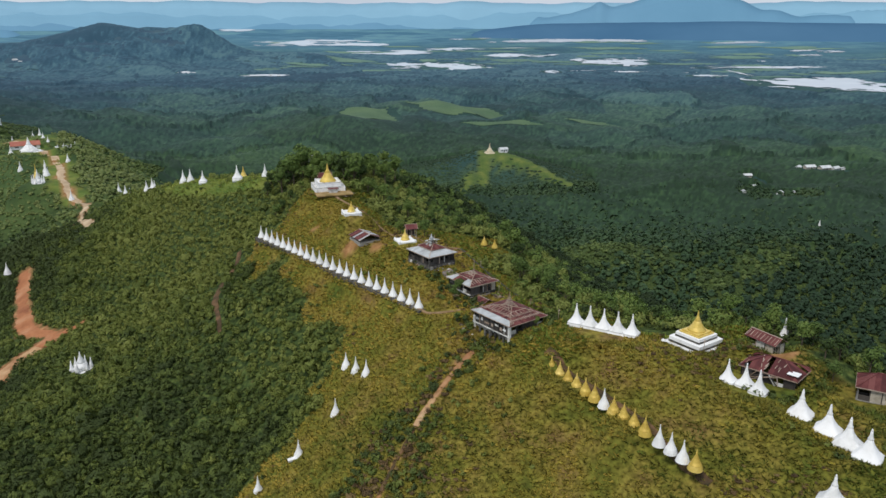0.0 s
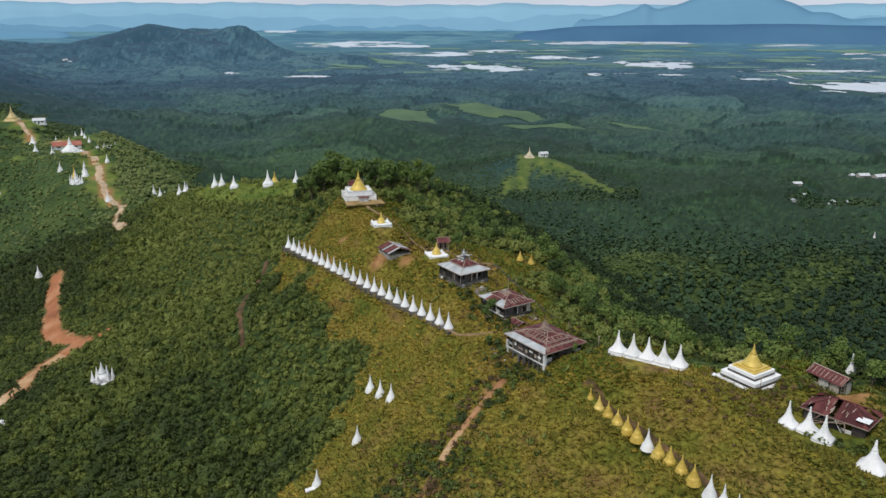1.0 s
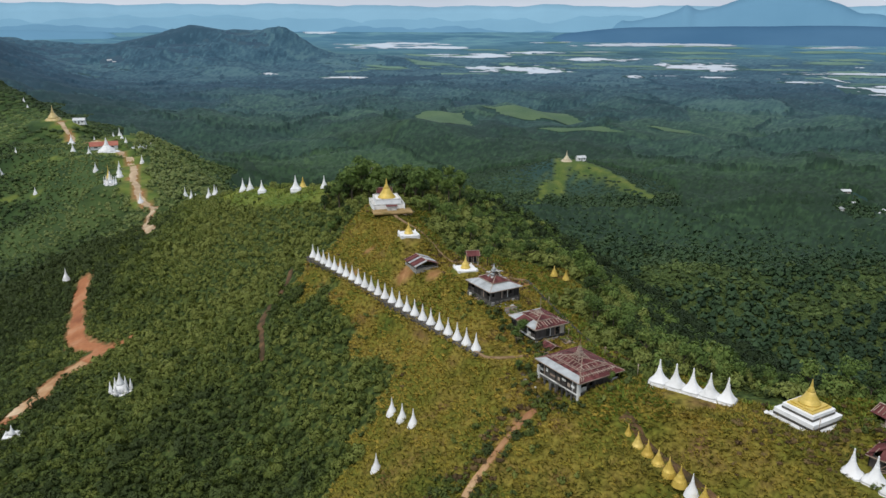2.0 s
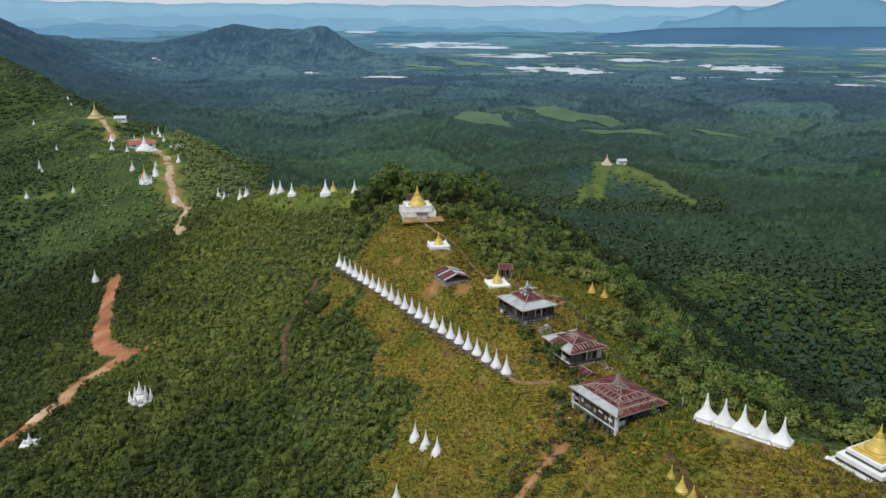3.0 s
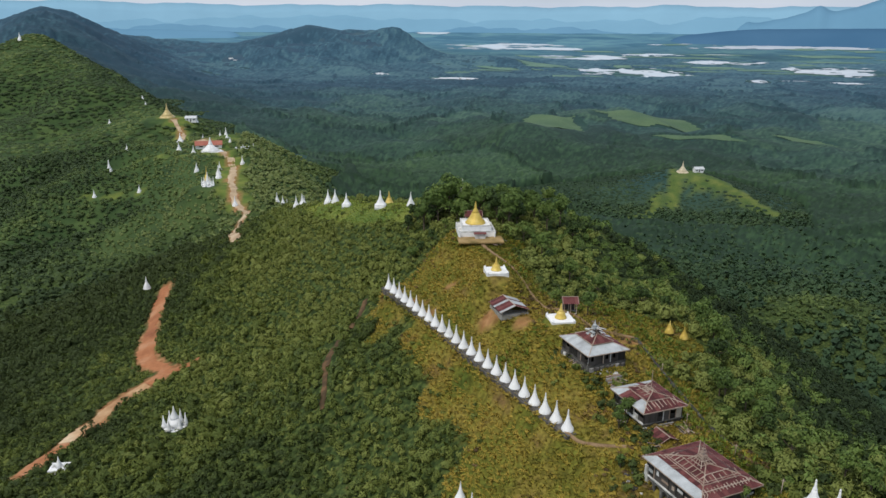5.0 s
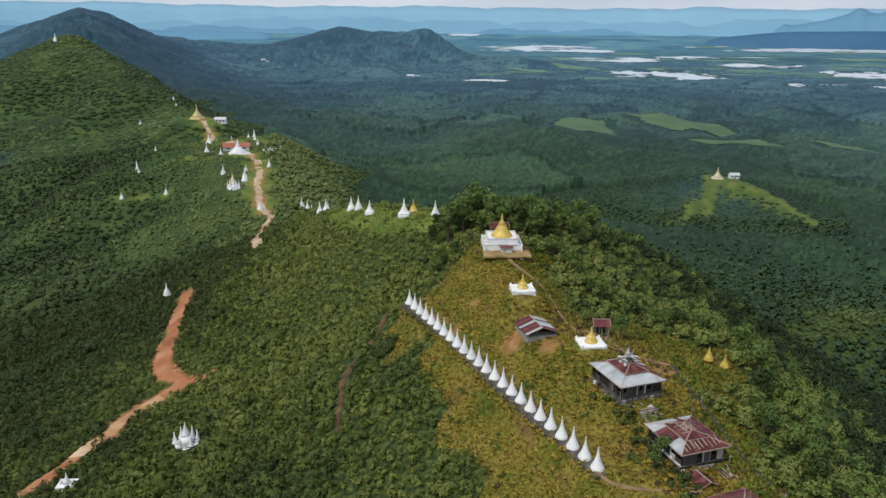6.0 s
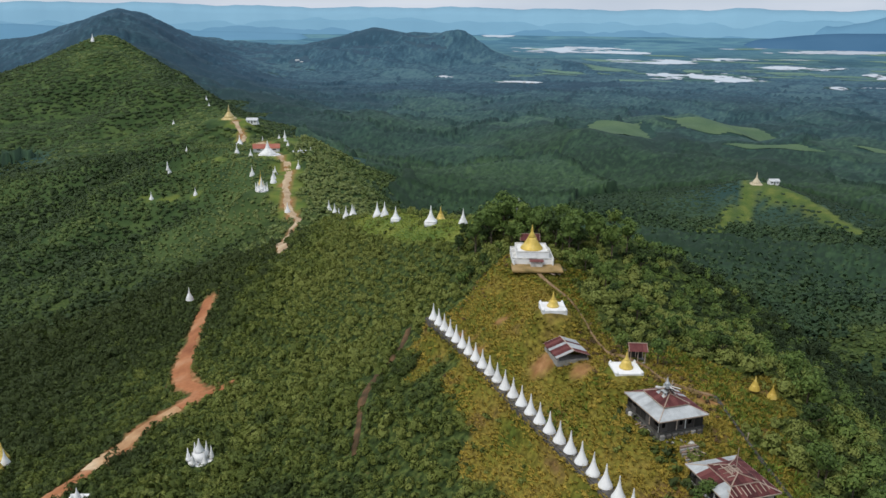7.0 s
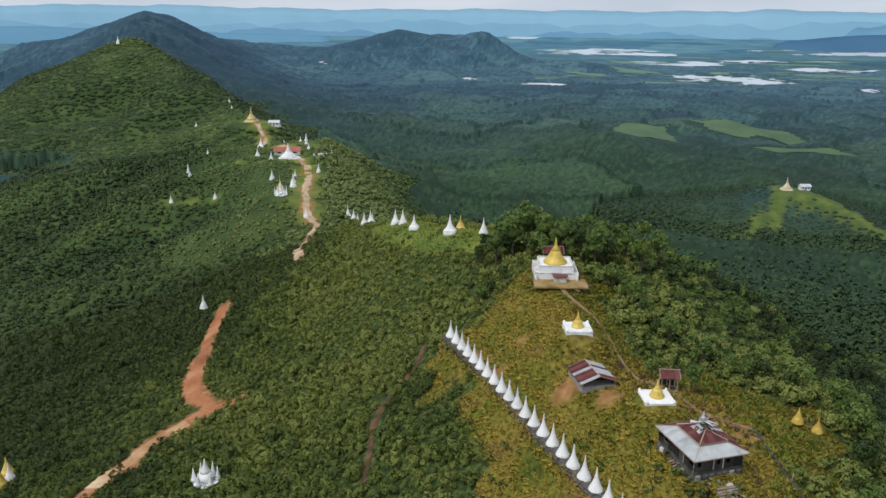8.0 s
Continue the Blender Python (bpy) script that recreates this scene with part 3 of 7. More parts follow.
# the ground: one sheet in rings, fine where the ridge lies
angles = np.concatenate([np.arange(-42, 62, 0.42), np.arange(62, 318, 4.0)])
radii = np.concatenate([[1, 20, 40, 60, 75], np.arange(85, 330, 1.9), np.arange(330, 700, 5), 700 * 1.0135 ** np.arange(148)])
radii = radii[radii < 4990]
th, rr = np.meshgrid(np.radians(angles), radii)
gx, gy = -np.sin(th) * rr, np.cos(th) * rr
gz = terrain(gx, gy)
na, nr = len(angles), len(radii)
idx = np.arange(na * nr).reshape(nr, na)
nxt = np.roll(idx, -1, axis=1)
quads = np.stack([idx[:-1], nxt[:-1], nxt[1:], idx[1:]], -1).reshape(-1, 4)[:, ::-1]
ground = mesh_object("ground", np.stack([gx, gy, gz], -1).reshape(-1, 3), quads, GROUND, smooth=True)
tagged(ground, "green ridge slopes falling to a wide wooded plain", "ground", kind="structure")
r_, grass_, soil_, meadow_ = cover_masks(gx, gy)
above = gz - plain(gx, gy)
attribute(ground, "grass", grass_ * (r_ < 620))
attribute(ground, "soil", soil_)
attribute(ground, "meadow", meadow_)
low = np.clip((24 + 18 * np.clip((r_ - 700) / 200, 0, 1) - above) / 12, 0, 1)
cone = np.clip((gx + 170) / 40, 0, 1) * np.clip((gy - 640) / 60, 0, 1)
attribute(ground, "woods", np.clip((r_ - 700) / 120, 0, 1) * (1 - 0.95 * grass_) * np.maximum(np.maximum(low, cone), np.clip((r_ - 1300) / 500, 0, 1)))
attribute(ground, "hillwood", np.clip((r_ - 400) / 150, 0, 1) * (1 - low) * (1 - cone) * (1 - grass_) * np.clip((1800 - r_) / 500, 0, 1))
# Masks for the hazed colours, growing with distance.
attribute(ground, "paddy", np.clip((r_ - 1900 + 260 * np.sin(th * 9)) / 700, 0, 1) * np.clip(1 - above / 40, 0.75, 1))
attribute(ground, "hillhaze", np.clip((r_ - 1500) / 900, 0, 1) * np.clip((above - 14) / 16, 0, 1))
attribute(ground, "landhaze", np.clip((r_ - 2900 + 200 * np.sin(th * 13)) / 1300, 0, 1) * np.clip(1 - above / 60, 0, 1))

# ---- lakes and meadows on the plain ----
def shore_sheet(name, c, rx, ry, material, lift, seed, cells=44, ragged=0.72, plot=False):
    """A flat sheet with fingers, bays and islands along an uneven shore."""
    r = np.random.RandomState(seed)
    u, v = np.meshgrid(np.linspace(-1.7, 1.7, 2 * cells + 1), np.linspace(-1.7, 1.7, 2 * cells + 1))
    f = 1.1 - 1.5 * np.maximum(np.abs(u + 0.4 * v), np.abs(v - 0.2 * u)) ** 3 if plot else 1 - u ** 2 - v ** 2
    for k, h in ((2.2, 0.5), (4.1, 0.36), (7.3, 0.26), (12.0, 0.2), (21.0, 0.15), (34.0, 0.1)):
        for t, p, q in r.uniform(0, 6.28, (3, 3)):
            f = f + ragged * h * np.sin(k * (u * math.cos(t) + v * math.sin(t)) + p + 1.5 * np.sin(0.7 * k * (v * math.cos(t) - u * math.sin(t)) + q))
    x, y = c[0] + u * rx, c[1] + v * ry
    z = terrain(x, y) + lift
    n = u.shape[0]
    i = np.arange(n * n).reshape(n, n)
    quads = np.stack([i[:-1, :-1], i[:-1, 1:], i[1:, 1:], i[1:, :-1]], -1).reshape(-1, 4)
    quads = quads[f.ravel()[quads].mean(1) > 0]
    used, back = np.unique(quads, return_inverse=True)
    return mesh_object(name, np.stack([x, y, z], -1).reshape(-1, 3)[used], back.reshape(-1, 4), material, smooth=True)


LAKES = [(-585, 3834, 230, 130), (-225, 3369, 170, 80), (-5, 2747, 115, 150), (44, 3541, 100, 60), (536, 3983, 170, 90), (308, 3226, 115, 60), (648, 2912, 115, 140), (1046, 2635, 150, 50),
         (993, 1978, 150, 210), (-1881, 4430, 105, 70), (-1191, 4450, 120, 65), (897, 3938, 140, 70), (586, 2466, 44, 34), (784, 2305, 42, 32), (345, 2470, 25, 50), (917, 2414, 9, 80),
         (-523, 2299, 58, 30), (1410, 3720, 125, 34), (1520, 3309, 44, 30), (1605, 3238, 43, 30)]
for k, (x, y, rx, ry) in enumerate(LAKES):
    tagged(shore_sheet("water", (x, y), rx, ry, water_mat, 1.2, 40 + k, 44 if rx > 60 else 16, 0.95), "pale lake on the distant plain, cloud reflection in its colour", "lake", kind="structure")
rl = np.random.RandomState(77)
PONDS, PADDIES = [], []
for k in range(34):
    a, d = math.radians(rl.uniform(-30, 44)), rl.uniform(2350, 4150)
    x, y = d * math.sin(a), d * math.cos(a)
    if terrain([x], [y])[0] - plain(np.array([x]), np.array([y]))[0] < 9:
        PONDS.append((x, y, rl.uniform(10, 44), rl.uniform(8, 24)))
        tagged(shore_sheet("pond", PONDS[-1][:2], *PONDS[-1][2:], water_mat, 1.2, 140 + k, 14), "small pale pond on the distant plain", "pond", kind="structure")
for k in range(120):
    a, d = math.radians(rl.uniform(-30, 46)), rl.uniform(2450, 4100)
    x, y = d * math.sin(a), d * math.cos(a)
    if terrain([x], [y])[0] - plain(np.array([x]), np.array([y]))[0] < 9:
        PADDIES.append((x, y, rl.uniform(25, 120) * d / 3000, rl.uniform(14, 56) * d / 3000))
        tagged(shore_sheet("paddy", PADDIES[-1][:2], *PADDIES[-1][2:], PADDY, 0.9, 240 + k, 16, 0.4, True), "light green paddy field on the plain", "field", kind="structure")
for k, ((x, y), rx, ry) in enumerate(FIELDS):
    tagged(shore_sheet("field", (x, y), rx, ry, FIELD, 0.8, 80 + k, 20, 0.22, True), "light green meadow among the valley woods", "field", kind="structure")

# ---- distant mountains ----
def mountain_range(name, dist, a0, a1, height, material, label, seed, base=60.0, step=0.12, wobble=5.0):
    """A far ridge along an arc, with a slope in front; height(angle) in metres above the eye's level."""
    r = np.random.RandomState(seed)
    a = np.arange(a0, a1 + step, step)
    wob = sum(r.uniform(0.5, 1) / k * np.sin(k * a * 0.9 + r.uniform(0, 6.28)) for k in (1, 2, 3.3, 5.1, 8.7, 14.0))
    h = np.array([height(t) for t in a]) + wobble * wob
    ends = np.clip(np.minimum(a - a0, a1 - a) / 3.0, 0, 1)
    h = -170 + (h + 170) * ends * ends * (3 - 2 * ends)
    rows = []
    for f, zf in ((-420, 0.0), (-230, 0.45), (-90, 0.82), (0, 1.0), (120, 0.3)):
        d = dist + f
        z = base + (250 + h - base) * zf
        rows.append(np.stack([np.sin(np.radians(a)) * d, np.cos(np.radians(a)) * d, z], -1))
    v = np.array(rows)
    n = len(a)
    i = np.arange(len(rows) * n).reshape(len(rows), n)
    q = np.stack([i[:-1, :-1], i[:-1, 1:], i[1:, 1:], i[1:, :-1]], -1).reshape(-1, 4)
    ob = mesh_object(name, v.reshape(-1, 3), q, material, smooth=True)
    return tagged(ob, label, "mountain", kind="structure")


def bell(t, c, w, h):
    return h * math.exp(-((t - c) / w) ** 2)


# Paler ranges stand farther back: the haze sits in their colours.
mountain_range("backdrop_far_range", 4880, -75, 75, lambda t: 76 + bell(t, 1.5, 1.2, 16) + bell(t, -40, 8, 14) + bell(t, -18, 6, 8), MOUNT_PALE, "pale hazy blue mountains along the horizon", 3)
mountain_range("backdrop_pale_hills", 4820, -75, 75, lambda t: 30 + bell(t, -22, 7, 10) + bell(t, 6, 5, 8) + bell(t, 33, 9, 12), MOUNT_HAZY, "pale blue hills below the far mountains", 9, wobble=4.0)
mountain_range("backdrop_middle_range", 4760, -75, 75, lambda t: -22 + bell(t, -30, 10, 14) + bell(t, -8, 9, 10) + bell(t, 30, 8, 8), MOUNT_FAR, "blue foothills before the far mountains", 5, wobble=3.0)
mountain_range("backdrop_table_mountain", 4730, 4, 30, lambda t: 0 + bell(t, 11.2, 0.55, 30) + bell(t, 10.6, 1.6, 42) + bell(t, 14.5, 2.2, 88) + bell(t, 17.5, 2.4, 120) + bell(t, 20.5, 1.6, 62) + bell(t, 22.8, 0.8, 26), MOUNT_FAR, "steep limestone mountain with blue haze in its colour", 4)
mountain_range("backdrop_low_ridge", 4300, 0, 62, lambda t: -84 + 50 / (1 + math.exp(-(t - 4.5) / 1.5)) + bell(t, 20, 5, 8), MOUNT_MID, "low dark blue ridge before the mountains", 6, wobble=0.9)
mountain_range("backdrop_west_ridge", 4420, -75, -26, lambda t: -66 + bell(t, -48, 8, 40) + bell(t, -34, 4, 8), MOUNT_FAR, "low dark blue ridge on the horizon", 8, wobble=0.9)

# ---- dirt roads ----
def draped_road(name, line, width, label, seed, ruts=True, material=DIRT):
    """A bulldozed earth road that follows the slope, with uneven edges and two ruts."""
    r = np.random.RandomState(seed)
    pts = []
    for (x0, y0), (x1, y1) in zip(line, line[1:]):
        n = max(2, int(math.hypot(x1 - x0, y1 - y0) / 1.2))
        pts += [(x0 + (x1 - x0) * k / n, y0 + (y1 - y0) * k / n) for k in range(n)]
    p = np.array(pts + [line[-1]])
    for _ in range(14):
        p[1:-1] = 0.25 * p[:-2] + 0.5 * p[1:-1] + 0.25 * p[2:]
    d = np.gradient(p, axis=0)
    d /= np.linalg.norm(d, axis=1)[:, None]
    side = np.stack([d[:, 1], -d[:, 0]], -1)
    s = np.arange(len(p)) * 1.2
    w0 = width * (1 + 0.25 * np.sin(s * 0.13 + seed) + 0.18 * np.sin(s * 0.41) + r.normal(0, 0.13, len(s)))
    w1 = width * (1 + 0.25 * np.sin(s * 0.17 + 2 * seed) + 0.18 * np.sin(s * 0.53 + 1) + r.normal(0, 0.13, len(s)))
    cols = []
    for f in (-1.0, -0.7, -0.4, -0.1, 0.1, 0.4, 0.7, 1.0):
        q = p + side * (f * np.where(f < 0, w0, w1))[:, None]
        dip = -0.12 if ruts and abs(abs(f) - 0.4) < 0.05 else 0.0
        cols.append(np.column_stack([q, terrain(q[:, 0], q[:, 1]) + (0.22 if abs(f) < 1 else -0.15) + dip]))
    v = np.stack(cols, 1)
    n, m = v.shape[:2]
    i = np.arange(n * m).reshape(n, m)
    q = np.stack([i[:-1, :-1], i[:-1, 1:], i[1:, 1:], i[1:, :-1]], -1).reshape(-1, 4)
    return tagged(mesh_object(name, v.reshape(-1, 3), q[:, ::-1], material, smooth=True), label, "road", kind="structure")


draped_road("road_lower", ROAD[:2], 2.7, "red earth road cut down the shrubby slope", 1)
draped_road("road_middle", ROAD[1:5], 2.7, "pale tan stretch of the earth road", 1, True, TAN_DIRT)
draped_road("road_head", ROAD[4:], 2.6, "raw red earth at the head of the road", 4)
draped_road("road_spur", [(-129, 229), (-123.5, 233.5), (-119, 237.5)], 2.0, "short red earth turnout beside the road", 5)
draped_road("footpath_crest", RIDGE_PATH, 0.32, "narrow trodden footpath along the crest", 7, False, PATH_DIRT)
draped_road("footpath_row", [(-6.5, 164), (-3, 160.5), (0.5, 158.6), (4, 158.4)], 0.28, "narrow trodden path from the row to the halls", 8, False, PATH_DIRT)
draped_road("row_path", [(x + 1.5, y + 0.6) for x, y in GOLD_PATH], 0.8, "dark earth strip beside the gilt row", 14, False, WASHED)
draped_road("drain_path", [(4.9, 193.1), (6, 190), (7.7, 186.7), (9.4, 182.7), (11.4, 178.5), (13.8, 173), (16.8, 166.5), (20.5, 160)], 0.34, "narrow dark paved path along the halls", 15, False, DARK_MASONRY)
draped_road("washout_head", GULLY[:4], 0.8, "bare orange earth washed out below the large hall", 9, False, TAN_DIRT)
draped_road("washout", GULLY[3:-1], 0.45, "bare earth washout down the grassy slope", 9, False, WASHED)
draped_road("west_washout", WEST_GULLY, 0.95, "bare brown gully down the shrubby slope", 12, False, WASHED)
draped_road("road_upper", UPPER_ROAD, 2.3, "pale earth road along the far ridge", 3, True, PALE_DIRT)

# ---- plants ----
def leaf_cloud(r, lumps, leaves, size, flat=0.7, tri=False):
    """Small leaf sprays over the skins of some lumps: points and triangles."""
    lumps = np.array(lumps)
    pick = r.choice(len(lumps), leaves, p=lumps[:, 3] ** 2 / np.sum(lumps[:, 3] ** 2))
    d = r.normal(size=(leaves, 3))
    d[:, 2] = np.abs(d[:, 2]) * 1.1 - 0.35
    d /= np.linalg.norm(d, axis=1)[:, None]
    c = lumps[pick, :3] + d * lumps[pick, 3:4] * r.uniform(0.82, 1.12, (leaves, 1)) * (1, 1, flat)
    nrm = d + (0, 0, 0.25) + r.normal(size=(leaves, 3)) * 0.3
    nrm /= np.linalg.norm(nrm, axis=1)[:, None]
    u = np.cross(nrm, r.normal(size=(leaves, 3)))
    u /= np.linalg.norm(u, axis=1)[:, None]
    w = np.cross(nrm, u)
    s = size * r.uniform(0.6, 1.35, (leaves, 1))
    if tri:
        v = np.stack([c + u * s * 1.5, c + w * s * 1.2 - u * s * 0.6, c - w * s * 1.2 - u * s * 0.6], 1).reshape(-1, 3)
        return v, np.arange(leaves * 3).reshape(-1, 3)
    v = np.stack([c + u * s, c + w * s * 0.8, c - u * s, c - w * s * 0.8], 1).reshape(-1, 3)
    q = np.arange(leaves)[:, None] * 4
    f = np.concatenate([q + (0, 1, 2), q + (0, 2, 3)])
    return v, f


def core(lump, r):
    """A lumpy closed body inside the leaves."""
    bm = bmesh.new()
    bmesh.ops.create_icosphere(bm, subdivisions=1, radius=1)
    v = np.array([p.co[:] for p in bm.verts])
    f = np.array([[p.index for p in t.verts] for t in bm.faces])
    bm.free()
    v = v * r.uniform(0.75, 0.98, (len(v), 1)) * lump[3] * (1, 1, 0.75) + np.array(lump[:3])
    return v, f


def join(parts):
    vs, fs, n = [], [], 0
    for v, f in parts:
        vs.append(v)
        fs.append(f + n)
        n += len(v)
    return np.concatenate(vs), np.concatenate(fs)


def shrub_shape(r, leaves, size, tri=False):
    lumps = [(*r.uniform(-0.45, 0.45, 2), r.uniform(0.3, 0.75), r.uniform(0.38, 0.62)) for _ in range(r.randint(2, 5))]
    return join([core((0, 0, 0.32, 0.6), r), leaf_cloud(r, lumps, leaves, size, 0.7, tri)])


def crown_shape(r, leaves, size, tri=False):
    """A broad crown of unit radius over the ground."""
    lumps = [(0, 0, 1.25, 0.6)]
    for k in range(r.randint(4, 8)):
        a = r.uniform(0, 6.28)
        d = r.uniform(0.3, 0.62)
        lumps.append((d * math.cos(a), d * math.sin(a), r.uniform(0.7, 1.35), r.uniform(0.3, 0.5)))
    return join([core((0, 0, 0.85, 0.72), r), leaf_cloud(r, lumps, leaves, size, 0.7, tri)])


def far_crown(r):
    v, f = core((0, 0, 0.4, 1.0), r)
    return join([(v, f), leaf_cloud(r, [(0, 0, 0.4, 0.9), (0.4, 0.2, 0.5, 0.6)], 7, 0.3, 0.7, True)])


def tuft_shape(r, blades):
    """A tuft of grass: narrow leaves that lean outwards."""
    a = r.uniform(0, 6.28, blades)
    lean = r.uniform(0.45, 1.15, blades)
    h = r.uniform(0.3, 0.85, blades)
    root = np.stack([np.cos(a) * 0.25, np.sin(a) * 0.25, np.zeros(blades)], -1) * r.uniform(0, 1, (blades, 1))
    tip = root + np.stack([np.cos(a) * lean, np.sin(a) * lean, h], -1)
    side = np.stack([-np.sin(a), np.cos(a), np.zeros(blades)], -1) * 0.2
    v = np.stack([root - side, root + side, tip], 1).reshape(-1, 3)
    return v, np.arange(blades * 3).reshape(-1, 3)


def crown_normals(v, f, soft, up):
    """Faces turned outwards, and normals that follow the plant's round outline as much as each leaf."""
    mid = np.array([0, 0, 0.3 * v[:, 2].max()])
    out = v - mid
    out = out / (np.linalg.norm(out, axis=1)[:, None] + 1e-6) + (0, 0, up)
    out /= np.linalg.norm(out, axis=1)[:, None]
    fn = np.cross(v[f[:, 1]] - v[f[:, 0]], v[f[:, 2]] - v[f[:, 0]])
    fn /= np.linalg.norm(fn, axis=1)[:, None] + 1e-9
    away = (fn * out[f].mean(1)).sum(1) < 0
    f = np.where(away[:, None], f[:, ::-1], f)
    fn = np.where(away[:, None], -fn, fn)
    leaf = np.zeros(v.shape)
    for k in range(3):
        np.add.at(leaf, f[:, k], fn)
    leaf /= np.linalg.norm(leaf, axis=1)[:, None] + 1e-9
    n = soft * out + (1 - soft) * leaf
    return f, n / (np.linalg.norm(n, axis=1)[:, None] + 1e-9)


def scatter(name, shapes, x, y, scale, tall, tone, material, label, category, r, sink=0.1, soft=0.6, up=0.3):
    """Many plants of a few shapes on the ground, joined into one mesh."""
    z = terrain(x, y) - sink * scale
    pick, turn = r.randint(0, len(shapes), len(x)), r.uniform(0, 6.28, len(x))
    vs, fs, ts, ns, n = [], [], [], [], 0
    for k, (v, f) in enumerate(shapes):
        f, nv = crown_normals(v, f, soft, up)
        i = np.nonzero(pick == k)[0]
        if not len(i):
            continue
        c, s = np.cos(turn[i])[:, None], np.sin(turn[i])[:, None]
        px = (v[:, 0] * c - v[:, 1] * s) * scale[i, None] + x[i, None]
        py = (v[:, 0] * s + v[:, 1] * c) * scale[i, None] + y[i, None]
        pz = v[:, 2] * (scale * tall)[i, None] + z[i, None]
        vs.append(np.stack([px, py, pz], -1).reshape(-1, 3))
        fs.append((f[None] + (np.arange(len(i)) * len(v))[:, None, None] + n).reshape(-1, 3))
        ns.append(np.stack([nv[:, 0] * c - nv[:, 1] * s, nv[:, 0] * s + nv[:, 1] * c, np.broadcast_to(nv[:, 2], px.shape)], -1).reshape(-1, 3))
        ts.append(np.repeat(tone[i], len(v)))
        n += len(i) * len(v)
    ob = mesh_object(name, np.concatenate(vs), np.concatenate(fs), material, smooth=True)
    ob.data.normals_split_custom_set_from_vertices(np.concatenate(ns))
    attribute(ob, "tone", np.concatenate(ts))
    return tagged(ob, label, category, kind="stuff")


def grid_points(r, x0, x1, y0, y1, step, keep=1.0):
    x, y = np.meshgrid(np.arange(x0, x1, step), np.arange(y0, y1, step))
    x, y = x.ravel(), y.ravel()
    x, y = x + r.uniform(-0.5, 0.5, len(x)) * step, y + r.uniform(-0.5, 0.5, len(y)) * step
    k = r.uniform(0, 1, len(x)) < keep
    return x[k], y[k]


def wedge(x, y, a0=-37.0, a1=60.0):
    """The part of the land that lies ahead of the flight."""
    a = np.degrees(np.arctan2(-x, y))
    return (a > a0) & (a < a1) & (y > 70)


def swell(x, y, s):
    """Slow change over the land, 0 to 1."""
    return 0.5 + 0.25 * np.sin(s * x + 1.7 * np.sin(s * 0.6 * y)) + 0.25 * np.sin(s * 1.3 * y + 2 + 1.4 * np.sin(s * 0.8 * x))


FAR_STUPAS = [(-352, 665), (-296, 592), (-290, 598), (-284, 505), (-267, 537), (-259, 490), (-350, 483), (-324, 496), (-400, 590), (-549, 758), (-377, 536), (-320, 560), (-340, 572)]
CLEAR = [(a, b, 5.5) for a, b in FAR_STUPAS] + [(-377, 531, 7), (-249, 457, 7), (-316, 568, 9), (-478, 760, 9)] + [(a, b, 0.62 * r + 0.6) for a, b, h, r in LEVELS[:15] + LEVELS[17:21]] + [(11.4, 199.7, 1.2), (13.9, 200.3, 1.2), (57.3, 108.8, 2.6), (59.3, 103.9, 2.6), (60.4, 100, 2.6), (61.6, 96.6, 2.6), (53.1, 89.1, 2.6)]


def clear_of_things(x, y, extra=0.0):
    ok = np.ones(np.shape(x), bool)
    for a, b, r in CLEAR:
        ok &= np.hypot(x - a, y - b) > r + extra
    for line, w in ((RIDGE_PATH, 0.6), (ROW_PATH, 1.0), (GULLY, 0.25), (WEST_GULLY, 1.3), (GOLD_PATH, 1.0), (ROAD, 3.2), (UPPER_ROAD, 2.4)):
        ok &= line_distance(line, x, y) > w + extra
    return ok


def in_grass(x, y):
    return cover_masks(x, y)[1] > 0.5


def bare(x, y):
    return cover_masks(x, y)[2] > 0.45


def forest_side(x, y):
    """True east of the crest, where the tall wood stands."""
    line = [(160, 20), (84, 100), (68, 126), (46, 139), (27, 150), (17, 171), (12, 187), (18, 197), (13, 205), (-2, 206), (-14, 212), (-33, 245), (-50, 250), (-62, 268), (-118, 322), (-210, 445), (-300, 590), (-345, 690), (-460, 800), (-640, 900), (-800, 1000), (-1000, 1500), (900, 1500), (900, 20)]
    return inside(line, x, y)


r1 = np.random.RandomState(11)
shrub_shapes = [shrub_shape(r1, 21, 0.25, True) for _ in range(14)]
x, y = grid_points(r1, -330, 30, 85, 420, 1.93)
k = wedge(x, y) & ~in_grass(x, y) & ~forest_side(x, y) & clear_of_things(x, y) & (np.hypot(x, y) < 430)
x, y = x[k], y[k]
sc = r1.uniform(0.85, 1.58, len(x)) * (1 + 0.3 * np.clip((195 - y) / 40, 0, 1)) * (0.8 + 0.5 * swell(x, y, 0.045)) * np.where(r1.uniform(0, 1, len(x)) < 0.1, r1.uniform(1.3, 2.1, len(x)), 1) * (1 + 0.35 * np.clip((-170 - x) / 40, 0, 1))
# Darker westward: darker growth, with cloud shadow painted into the tone.
tone = np.clip(-0.2 + 0.3 * (swell(x, y, 0.33) - 0.5) + 0.36 * np.clip((y - 175) / 90, 0, 1) * np.clip((x + 190) / 60, 0, 1) + 0.2 * (swell(x - 15, y + 30, 0.11) - 0.5) + 0.36 * np.clip((x + 200) / 100, 0, 1) - 0.1 * np.clip((-80 - x) / 60, 0, 1) + 0.3 * swell(x, y, 0.025) + 0.3 * swell(x + 40, y, 0.08) + r1.normal(0, 0.11, len(x)), 0, 1)
